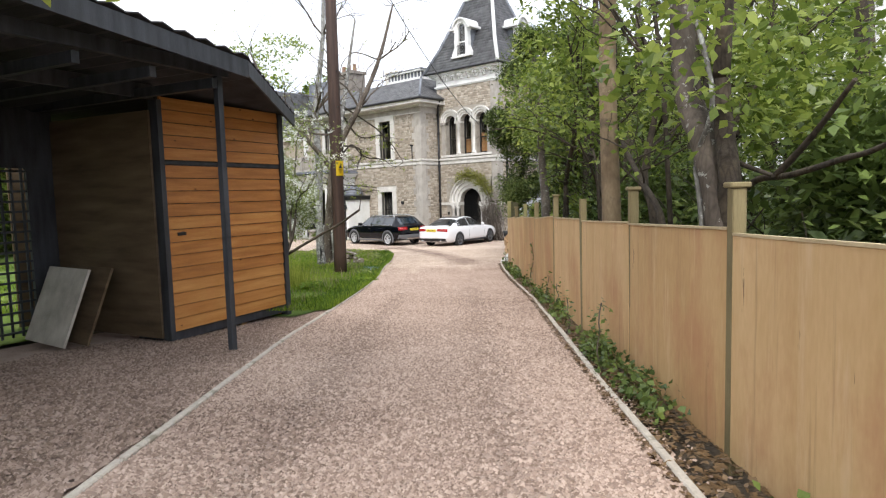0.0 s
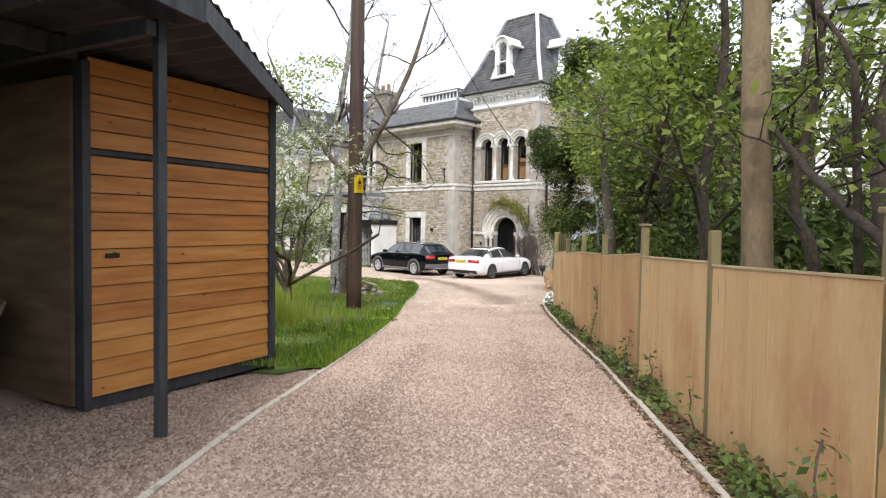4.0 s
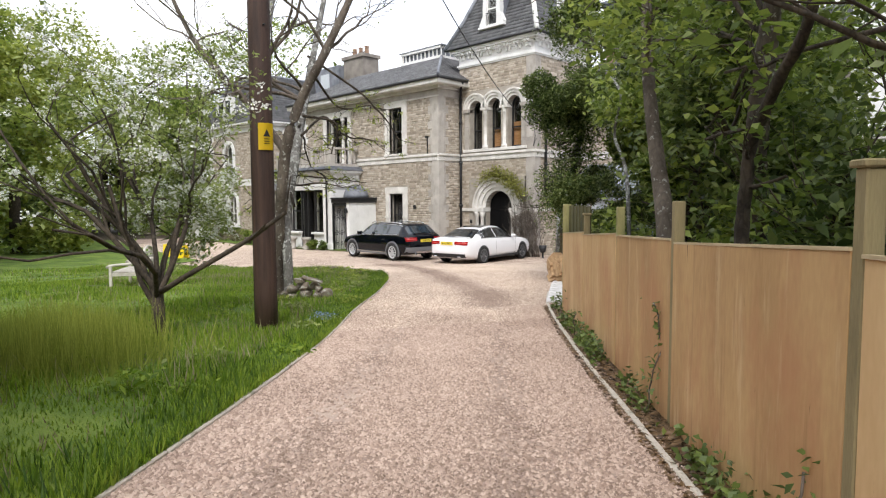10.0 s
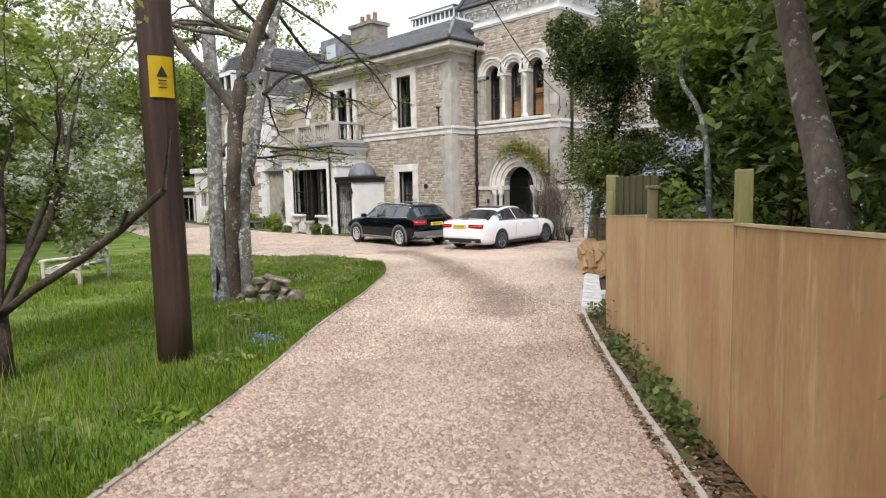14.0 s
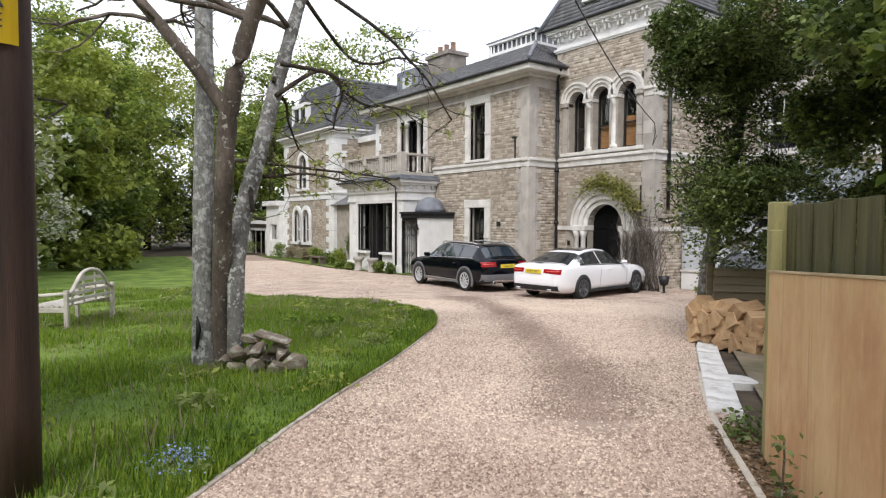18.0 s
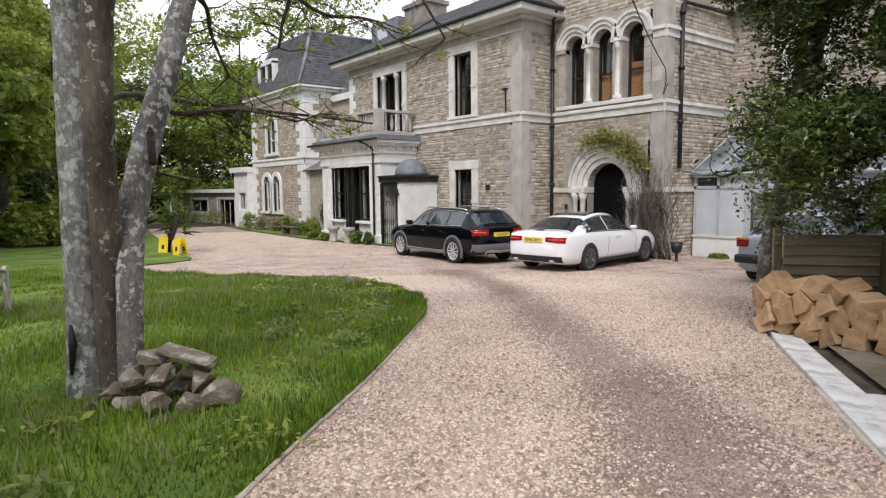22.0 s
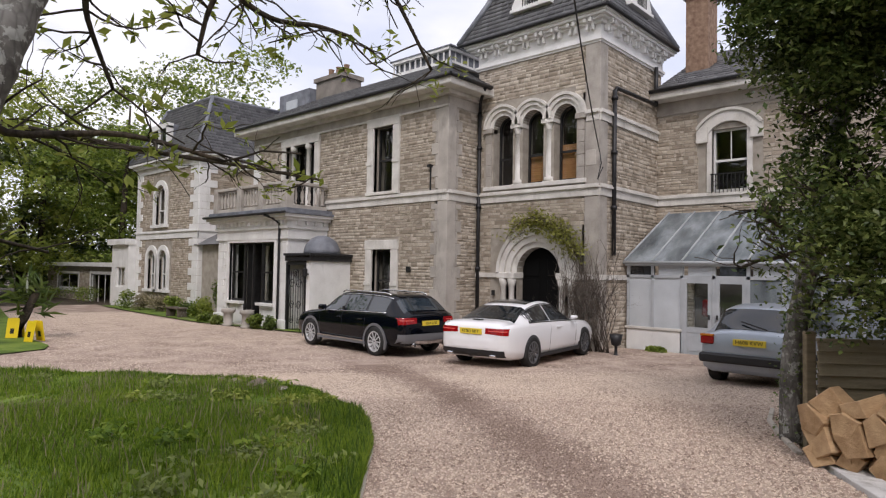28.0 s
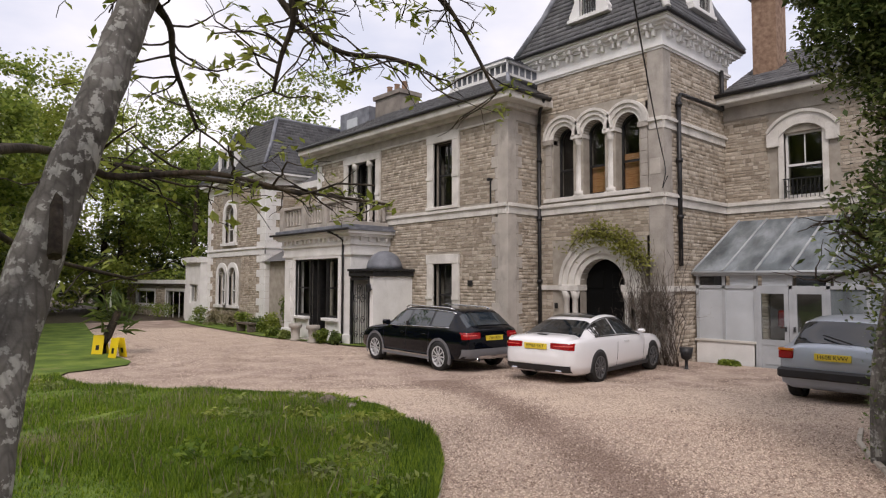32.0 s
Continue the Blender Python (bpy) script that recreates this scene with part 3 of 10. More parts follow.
for i in range(len(FENCE_S) - 1):
    a, b = FENCE_A + FENCE_D * FENCE_S[i], FENCE_A + FENCE_D * FENCE_S[i + 1]
    L = (b - a).length
    za, zb = ground_z(a.x, a.y), ground_z(b.x, b.y)
    ga, gb = (0.036 if i in FENCE_FRONT else 0.006), (0.036 if i + 1 in FENCE_FRONT else 0.006)
    t0, t1 = za + FENCE_TOP[i] + rng.uniform(0.0, 0.018), zb + FENCE_TOP[i + 1] - rng.uniform(0.0, 0.018)
    b0, b1 = za + rng.uniform(-0.01, 0.02), zb + rng.uniform(-0.01, 0.02)
    w = rng.uniform(-0.006, 0.006)
    bm = bmesh.new()
    v = [bm.verts.new(q) for q in ((ga, 0, b0), (L - gb, w, b1), (L - gb, w, t1), (ga, 0, t0), (ga, -0.018, b0), (L - gb, w - 0.018, b1), (L - gb, w - 0.018, t1), (ga, -0.018, t0))]
    for q in ((3, 2, 1, 0), (4, 5, 6, 7), (0, 1, 5, 4), (2, 3, 7, 6), (1, 2, 6, 5), (3, 0, 4, 7)):
        bm.faces.new([v[k] for k in q])
    bmesh.ops.recalc_face_normals(bm, faces=bm.faces[:])
    bmesh.ops.bevel(bm, geom=bm.edges[:], offset=0.003, segments=1, affect="EDGES")
    turn = pose(a.x, a.y, 0, 0, 0, 131.15)
    part("panel_board", bm, M_FENCE, fence).matrix_basis = turn
    for z0, z1, y0, y1, nm, mt in ((0.0, 0.014, -0.026, 0.006, "capping_rail", M_FENCE_CAP), (-0.28, -0.2, -0.062, -0.019, "back_rail", M_POST), (-0.98, -0.9, -0.062, -0.019, "back_rail", M_POST)):
        bm = bmesh.new()
        v = [bm.verts.new((x, y, z + dz)) for x, z in ((ga, t0), (L - gb, t1)) for y in (y0, y1) for dz in (z0, z1)]
        for q in ((0, 1, 3, 2), (4, 6, 7, 5), (0, 4, 5, 1), (2, 3, 7, 6), (0, 2, 6, 4), (1, 5, 7, 3)):
            bm.faces.new([v[k] for k in q])
        bmesh.ops.recalc_face_normals(bm, faces=bm.faces[:])
        part(nm, bm, mt, fence).matrix_basis = turn
# taller old boarded panel at the end of the run
old = thing("board_screen", "old dark olive boarded screen with mossy end post", "fence", at=(1.94, 2.265, ground_z(1.94, 2.265)), rz=-49)
bm = bmesh.new()
box(bm, -0.10, 0.02, -0.06, 0.06, -0.3, 1.68, bevel=0.008)
part("post", bm, M_POST_GREEN, old, "broad pale mossy green post")
for k in range(13):
    bm = bmesh.new()
    box(bm, 0.04 + k * 0.145, 0.175 + k * 0.145, 0.02 + 0.012 * (k % 2), 0.036 + 0.012 * (k % 2), 0.1, 1.66 + random.uniform(-0.01, 0.01), bevel=0.003)
    part("board", bm, M_OLDBOARD, old)

# ---- open shed ----
sx, sy, sz = 4.21, -7.775, 0.93
su = Vector((-0.27, 0.963, 0)).normalized()
sv = Vector((su.y, -su.x, 0))
SM = Matrix(((su.x, sv.x, 0, sx), (su.y, sv.y, 0, sy), (0, 0, 1, sz), (0, 0, 0, 1)))
shed = thing("timber_shed", "timber shed with orange larch cladding, dark trim and open bay", "shed")
SW = 2.14


def shed_box(name, mat, *dims, bevel=0.004, label=""):
    bm = bmesh.new()
    box(bm, *dims, bevel=bevel)
    ob = part(name, bm, mat, shed, label)
    ob.matrix_basis = SM
    return ob


# boarded front: lower doors and an upper band, plank by plank
zb = 0.08
rows = [(0.06 + i * 0.154, 0.06 + (i + 1) * 0.154) for i in range(13)] + [(2.12 + i * 0.148, 2.12 + (i + 1) * 0.148) for i in range(5)]
for z0, z1 in rows:
    for u0, u1 in ((0.07, SW - 0.07),):
        bm = bmesh.new()
        y = 0.006
        v = [bm.verts.new(q) for q in ((u0, y + 0.018, z0 + 0.009), (u1, y + 0.018, z0 + 0.009), (u1, y + 0.002, z1), (u0, y + 0.002, z1), (u0, y - 0.02, z0 + 0.009), (u1, y - 0.02, z0 + 0.009), (u1, y - 0.02, z1), (u0, y - 0.02, z1))]
        for q in ((0, 1, 2, 3)[::-1], (0, 4, 5, 1)[::-1], (3, 2, 6, 7)[::-1], (0, 3, 7, 4)[::-1], (1, 5, 6, 2)[::-1]):
            bm.faces.new([v[i] for i in q])
        part("plank", bm, M_PLANK, shed).matrix_basis = SM
shed_box("backing_wall", M_DARKWOOD, 0.0, SW, -0.10, -0.02, 0.05, 2.82, bevel=0)
shed_box("corner_board", M_DARKWOOD, 0.0, 0.07, -0.08, 0.045, -0.03, 2.82)
shed_box("corner_board", M_DARKWOOD, SW - 0.07, SW + 0.02, -0.08, 0.045, -0.12, 2.84)
shed_box("cover_strip", M_DARKWOOD, 0.07, SW - 0.07, 0.0, 0.018, 2.075, 2.115, bevel=0.002)
shed_box("skid", M_DARKWOOD, 0.05, SW - 0.05, -0.6, 0.0, -0.05, 0.06)
shed_box("foot_block", M_LOGWOOD, 0.55, 0.65, -0.1, -0.02, -0.14, -0.05)
shed_box("foot_block", M_LOGWOOD, 1.2, 1.3, -0.1, -0.02, -0.16, -0.05)
shed_box("side_wall", M_BROWNBOARD, -0.03, 0.0, -1.95, -0.08, 0.0, 2.7, bevel=0, label="brown boarded partition of the open bay")
shed_box("far_side_wall", M_PLANK, SW - 0.03, SW, -3.0, -0.1, -0.1, 2.7, bevel=0)
shed_box("rear_wall", M_BROWNBOARD, 0.0, SW, -3.03, -3.0, -0.1, 2.6, bevel=0)
shed_box("post", M_DARKWOOD, -0.115, -0.045, 1.07, 1.14, -0.1, 2.95)
shed_box("door_latch", M_BLACKIRON, 0.2, 0.32, 0.02, 0.04, 1.22, 1.26, bevel=0.002)
shed_box("post", M_DARKWOOD, -3.4, -3.29, 1.16, 1.27, -0.1, 3.0)
shed_box("beam", M_DARKWOOD, -4.2, 0.05, 1.07, 1.14, 2.95, 3.08)
shed_box("beam", M_DARKWOOD, -4.2, 0.0, -0.06, 0.0, 2.82, 2.98)
for k in range(6):
    shed_box("rafter", M_DARKWOOD, -4.0 + 0.75 * k, -3.93 + 0.75 * k, -3.0, 1.2, 2.80, 2.90, bevel=0)


def roof_z(x, y):
    """The shed roof's plane."""
    p0, p1, p2 = Vector((5.57, -7.4, 4.05)), Vector((3.75, -5.55, 3.8)), Vector((6.6, -10.2, 4.25))
    n = (p1 - p0).cross(p2 - p0)
    return p0.z - (n.x * (x - p0.x) + n.y * (y - p0.y)) / n.z


def quad_area(a, b, c, d, n, m):
    out = []
    for j in range(m + 1):
        for i in range(n + 1):
            u, v = i / n, j / m
            p = (Vector(a) * (1 - u) + Vector(b) * u) * (1 - v) + (Vector(d) * (1 - u) + Vector(c) * u) * v
            out.append((p.x, p.y))
    return out


bm = bmesh.new()
n, m = 110, 2
pts = quad_area((3.72, -5.5), (5.62, -7.38), (2.2, -9.5), (1.2, -6.6), 46, m)
cols = []
def corrugated(bm, pts, n, m, wave=0.09):
    acc = 0.0
    top, low = [], []
    for j in range(m + 1):
        acc = 0.0
        for i in range(n + 1):
            x, y = pts[j * (n + 1) + i]
            if i:
                xp, yp = pts[j * (n + 1) + i - 1]
                acc += math.hypot(x - xp, y - yp)
            h = 0.018 * math.sin(i * math.pi / 2)
            z = roof_z(x, y) + h
            top.append(bm.verts.new((x, y, z + 0.012)))
            low.append(bm.verts.new((x, y, z)))
    w = n + 1
    for j in range(m):
        for i in range(n):
            q = j * w + i
            bm.faces.new((top[q], top[q + 1], top[q + w + 1], top[q + w]))
            bm.faces.new((low[q], low[q + w], low[q + w + 1], low[q + 1]))
    for i in range(n):
        bm.faces.new((top[i], low[i], low[i + 1], top[i + 1]))
        q = m * w + i
        bm.faces.new((top[q], top[q + 1], low[q + 1], low[q]))
corrugated(bm, pts, 46, m)
part("roof_sheet", bm, M_ROOFSHEET, shed, "corrugated dark roofing sheet")
bm = bmesh.new()
pts = quad_area((5.62, -7.38), (7.0, -11.3), (3.2, -13.0), (2.2, -9.5), 64, m)
corrugated(bm, pts, 64, m)
part("roof_sheet", bm, M_ROOFSHEET, shed, "corrugated dark roofing sheet")
for a, b, h in (((3.74, -5.53), (5.58, -7.36), 0.16), ((5.58, -7.36), (6.95, -11.2), 0.18)):
    bm = bmesh.new()
    L = math.dist(a, b)
    za, zb_ = roof_z(*a) - 0.025, roof_z(*b) - 0.025
    v = []
    nx_, ny_ = (b[1] - a[1]) / L * 0.012, -(b[0] - a[0]) / L * 0.012
    for s in (1, -1):
        v += [bm.verts.new((p[0] + s * nx_, p[1] + s * ny_, z + d)) for p, z, d in ((a, za, 0), (b, zb_, 0), (b, zb_, -h), (a, za, -h))]
    for q in ((0, 1, 2, 3), (7, 6, 5, 4), (0, 4, 5, 1), (3, 2, 6, 7), (1, 5, 6, 2), (0, 3, 7, 4)):
        bm.faces.new([v[i] for i in q])
    part("fascia", bm, M_DARKWOOD, shed)
# trellis at the back of the bay
trellis = thing("trellis_panel", "black square-mesh trellis closing the back of the open bay", "trellis")
for k in range(25):
    bm = bmesh.new()
    u = -0.42 - k * 0.125
    box(bm, u - 0.014, u + 0.014, -1.97, -1.95, 0.0, 2.1)
    part("slat", bm, M_DARKWOOD, trellis).matrix_basis = SM
for k in range(17):
    bm = bmesh.new()
    box(bm, -3.8, -0.37, -1.95, -1.935, 0.06 + k * 0.125 - 0.014, 0.06 + k * 0.125 + 0.014)
    part("slat", bm, M_DARKWOOD, trellis).matrix_basis = SM
bm = bmesh.new()
box(bm, -4.2, 0, -2.01, -1.93, 2.1, 2.9)
part("top_panel", bm, M_DARKWOOD, trellis).matrix_basis = SM
bm = bmesh.new()
box(bm, -4.3, -4.2, -2.01, 1.2, -0.2, 3.0)
part("end_panel", bm, M_DARKWOOD, trellis).matrix_basis = SM
bm = bmesh.new()
box(bm, -0.365, 0.25, -1.99, -1.94, 0.0, 2.1)
part("side_panel", bm, M_DARKWOOD, trellis).matrix_basis = SM
# boards leaning on the partition
for nm, u, d, mat, lab in (("sheet_board", -0.78, -1.15, M_BENCH, "grey-brown sheet board leaning on the partition"), ("sheet_board", -0.6, -1.0, M_BROWNBOARD, "dark brown board leaning on the partition")):
    bm = bmesh.new()
    box(bm, -0.015, 0.015, -0.48, 0.48, 0.0, 0.92, bevel=0.003)
    ob = tagged(link(nm, bm, mat), lab, "board")
    ob.matrix_basis = SM @ pose(u, d, 0.02, 0, 22, 8)

# ---- telegraph pole ----
pole = thing("telegraph_pole", "dark brown creosoted wooden telegraph pole on the lawn", "pole", at=(-0.05, -1.78, ground_z(-0.05, -1.78)))
bm = bmesh.new()
tube(bm, [(0, 0, -0.3), (0, 0, 0.5), (0.02, 0, 4), (0.05, 0.02, 9.2)], [0.15, 0.15, 0.14, 0.115], 14)
part("shaft", bm, M_POLE, pole)
for z, w, h in ((2.34, 0.125, 0.34),):
    bm = bmesh.new()
    seg = 6
    prev = None
    for k in range(seg + 1):
        a = radians(-42 + k * 70 / seg)
        p = [bm.verts.new((math.cos(a) * r, math.sin(a) * r, zz)) for r, zz in ((0.172, z), (0.172, z + h))]
        if prev:
            bm.faces.new((prev[0], p[0], p[1], prev[1]))
        prev = p
    bmesh.ops.solidify(bm, geom=bm.faces[:], thickness=0.003)
    sign = part("warning_sign", bm, M_YELLOW, pole, "yellow warning plate")
    bm = bmesh.new()
    a = radians(-7)
    T = pose(math.cos(a) * 0.178, math.sin(a) * 0.178, z + 0.21, 90, 0, math.degrees(a) + 90)
    tri = [bm.verts.new(T @ Vector(q)) for q in ((-0.045, -0.04, 0), (0.045, -0.04, 0), (0, 0.05, 0))]
    bm.faces.new(tri)
    part("black_triangle", bm, M_BLACK, sign)
    bm = bmesh.new()
    for q in range(3):
        box(bm, -0.035, 0.035, -0.075 - q * 0.03, -0.066 - q * 0.03, 0, 0.001, m=T)
    part("lettering_bars", bm, M_BLACK, sign)
for zz in (0.9, 1.7):
    bm = bmesh.new()
    tube(bm, [(0.13, -0.02, zz + 3), (0.2, -0.02, zz + 3)], 0.012, 6)
    part("step_bolt", bm, M_BLACKIRON, pole)

# ---- house ----
BAND0, BAND1 = 4.19, 4.46


def place_front(y):
    return lambda u, d, z: (u, y + d, z)


def place_right(x):
    return lambda u, d, z: (x - d, u, z)


def place_left(x):
    return lambda u, d, z: (x + d, u, z)


def pbox(bm, P, u0, u1, d0, d1, z0, z1, bevel=0.0):
    vs = [bm.verts.new(P(u, d, z)) for u in (u0, u1) for d in (d0, d1) for z in (z0, z1)]
    fs = [bm.faces.new([vs[i] for i in q]) for q in ((0, 1, 3, 2), (4, 6, 7, 5), (0, 4, 5, 1), (2, 3, 7, 6), (0, 2, 6, 4), (1, 5, 7, 3))]
    bmesh.ops.recalc_face_normals(bm, faces=fs)
    if bevel:
        bmesh.ops.bevel(bm, geom=list({e for f in fs for e in f.edges}), offset=bevel, segments=1, affect="EDGES")


def pboxes(name, P, specs, mat, parent, bevel=0.0, label=""):
    bm = bmesh.new()
    for s in specs:
        pbox(bm, P, *s, bevel=bevel)
    return part(name, bm, mat, parent, label)


def arch_pts(c, r, z, n=14, squash=1.0):
    return [(c + r * math.cos(math.pi - math.pi * k / n), z + squash * r * math.sin(math.pi * k / n)) for k in range(n + 1)]


def arch_ring(bm, P, c, z, r0, r1, d0, d1, n=18, a0=0.0, a1=math.pi):
    rings = []
    for k in range(n + 1):
        a = a0 + (a1 - a0) * k / n
        rings.append([bm.verts.new(P(c + r * math.cos(a), d, z + r * math.sin(a))) for r, d in ((r0, d0), (r1, d0), (r1, d1), (r0, d1))])
    fs = []
    for p, q in zip(rings, rings[1:]):
        for k in range(4):
            fs.append(bm.faces.new((p[k], p[(k + 1) % 4], q[(k + 1) % 4], q[k])))
    fs += [bm.faces.new(rings[0]), bm.faces.new(rings[-1][::-1])]
    bmesh.ops.recalc_face_normals(bm, faces=fs)


def wall(name, P, u0, u1, z0, z1, thick, holes, mat, parent):
    """A wall with openings (u0, u1, z0, z1, arched); an arched one has its springing at z1."""
    rects = []
    for a, b, c, d, arched in holes:
        rects.append((a, b, c, d + ((b - a) / 2 if arched else 0)))
    us = sorted({u0, u1, *[q for r in rects for q in r[:2]]})
    zs = sorted({z0, z1, *[q for r in rects for q in r[2:]]})
    bm = bmesh.new()
    for a, b in zip(us, us[1:]):
        run = None
        for c, d in zip(zs, zs[1:]):
            solid = not any(r[0] - 1e-6 <= a and b <= r[1] + 1e-6 and r[2] - 1e-6 <= c and d <= r[3] + 1e-6 for r in rects)
            if solid:
                run = (run[0], d) if run else (c, d)
            elif run:
                pbox(bm, P, a, b, 0, thick, *run)
                run = None
        if run:
            pbox(bm, P, a, b, 0, thick, *run)
    for a, b, c, d, arched in holes:
        if arched:
            r, cx = (b - a) / 2, (a + b) / 2
            ar = arch_pts(cx, r, d)
            for k in range(len(ar) - 1):
                p, q = ar[k], ar[k + 1]
                vs = [bm.verts.new(P(u, dd, z)) for dd in (0, thick) for u, z in (p, q, (q[0], d + r), (p[0], d + r))]
                fs = [bm.faces.new([vs[i] for i in f]) for f in ((0, 1, 2, 3), (7, 6, 5, 4), (0, 4, 5, 1))]
                bmesh.ops.recalc_face_normals(bm, faces=fs)
    return part(name, bm, mat, parent)


unit_stone = bmesh.new()
v_ = [unit_stone.verts.new(q) for q in ((0, 0, 0), (1, 0, 0), (1, 0, 1), (0, 0, 1), (0.03, -1, 0.07), (0.97, -1, 0.07), (0.97, -1, 0.93), (0.03, -1, 0.93))]
for q in ((4, 5, 6, 7), (0, 1, 5, 4), (1, 2, 6, 5), (2, 3, 7, 6), (3, 0, 4, 7)):
    unit_stone.faces.new([v_[i] for i in q])
UNIT = bpy.data.meshes.new("stone")
unit_stone.normal_update()
unit_stone.to_mesh(UNIT)
unit_stone.free()
UNIT.materials.append(M_RUBBLE)


def stonework(parent, P, u0, u1, z0, z1, avoid, single=0, near=None, course=0.1, seed=1, flip=False):
    """Coursed rubble: random lengths in courses of uneven height; single: how many of the nearest are objects."""
    rng = random.Random(seed)
    stones = []
    z = z0
    while z < z1 - 0.04:
        h = min(course * rng.uniform(0.62, 1.35), z1 - z)
        if h < 0.05:
            break
        u = u0 - rng.uniform(0, 0.2)
        while u < u1:
            L = rng.choice((0.09, 0.12, 0.15, 0.18, 0.22, 0.27, 0.34)) * rng.uniform(0.85, 1.15)
            a, b = max(u, u0), min(u + L, u1)
            spans = [(a, b)]
            for ra, rb, rc, rd in avoid:
                if z + h > rc and z < rd:
                    nxt = []
                    for s0, s1 in spans:
                        if s1 <= ra or s0 >= rb:
                            nxt.append((s0, s1))
                        else:
                            if s0 < ra:
                                nxt.append((s0, ra))
                            if s1 > rb:
                                nxt.append((rb, s1))
                    spans = nxt
            for s0, s1 in spans:
                if s1 - s0 > 0.05:
                    stones.append((s0 + 0.006, s1 - 0.006, z + 0.006, z + h - 0.006, rng.uniform(0.006, 0.02)))
            u += L
        z += h
    if near:
        stones.sort(key=lambda s: math.hypot((s[0] + s[1]) / 2 - near[0], (s[2] + s[3]) / 2 - near[1]))
    for s in stones[:single]:
        ob = new("stone", UNIT)
        ob.parent = parent
        o = Vector(P(s[0], 0, s[2]))
        eu = Vector(P(s[1], 0, s[2])) - o
        ed = Vector(P(s[0], s[4], s[2])) - o
        m4 = Matrix.Identity(4)
        ez = Vector((0, 0, s[3] - s[2]))
        for r in range(3):
            m4[r][0], m4[r][1], m4[r][2], m4[r][3] = eu[r], ed[r], ez[r], o[r]
        ob.matrix_basis = m4
    rest = stones[single:]
    if rest:
        V, F = [], []
        for k, (a, b, c, d, e) in enumerate(rest):
            i, j = 0.012, 0.01
            V += [P(a, 0, c), P(b, 0, c), P(b, 0, d), P(a, 0, d), P(a + i * rng.uniform(0.4, 2.4), -e, c + j * rng.uniform(0.4, 1.6)), P(b - i * rng.uniform(0.4, 2.4), -e * rng.uniform(0.5, 1.1), c + j * rng.uniform(0.4, 1.6)), P(b - i * rng.uniform(0.4, 2.4), -e, d - j * rng.uniform(0.4, 1.6)), P(a + i * rng.uniform(0.4, 2.4), -e * rng.uniform(0.5, 1.1), d - j * rng.uniform(0.4, 1.6))]
            F += [[k * 8 + q for q in (f[::-1] if flip else f)] for f in ((4, 5, 6, 7), (0, 1, 5, 4), (1, 2, 6, 5), (2, 3, 7, 6), (3, 0, 4, 7))]
        ob = arrays("rubble_facing", V, F, M_RUBBLE_FACE, parent)
        ob["kind"] = "stuff"


def quoins(parent, P, u, z0, z1, side, mat=M_ASHLAR, h=0.34, wide=0.62, narrow=0.38, proud=0.03):
    z, k = z0, 0
    while z < z1 - 0.05:
        t = min(z + h, z1)
        w = wide if k % 2 else narrow
        bm = bmesh.new()
        a, b = (u, u + w) if side > 0 else (u - w, u)
        pbox(bm, P, a, b, -proud, 0.02, z + 0.004, t - 0.004, bevel=0.006)
        part("quoin", bm, mat, parent)
        z, k = t, k + 1


def surround(parent, P, a, b, c, d, w=0.3, proud=0.07, mat=M_TRIM, sill=True, head=0.3):
    """Stone architrave round an opening."""
    pboxes("jamb", P, [(a - w, a, -proud, 0.12, c, d)], mat, parent, 0.01)
    pboxes("jamb", P, [(b, b + w, -proud, 0.12, c, d)], mat, parent, 0.01)
    pboxes("lintel", P, [(a - w - 0.02, b + w + 0.02, -proud - 0.015, 0.12, d, d + head)], mat, parent, 0.01)
    mid = (c + d) / 2 - 0.15
    pboxes("jamb_block", P, [(a - w - 0.02, a - 0.01, -proud - 0.03, -proud, mid, mid + 0.1)], mat, parent)
    pboxes("jamb_block", P, [(b + 0.01, b + w + 0.02, -proud - 0.03, -proud, mid, mid + 0.1)], mat, parent)
    if sill:
        pboxes("sill", P, [(a - w - 0.02, b + w + 0.02, -proud - 0.05, 0.2, c - 0.1, c)], mat, parent, 0.01)


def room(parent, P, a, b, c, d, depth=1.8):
    """A box behind an opening, with the dimness of the interior put into its colour."""
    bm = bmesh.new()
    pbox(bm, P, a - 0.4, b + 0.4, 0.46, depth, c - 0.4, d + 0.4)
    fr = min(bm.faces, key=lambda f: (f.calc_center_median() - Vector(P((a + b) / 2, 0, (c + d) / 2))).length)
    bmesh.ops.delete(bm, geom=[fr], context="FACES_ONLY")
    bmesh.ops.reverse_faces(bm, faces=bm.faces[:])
    return part("room", bm, M_ROOM_SHADE, parent)


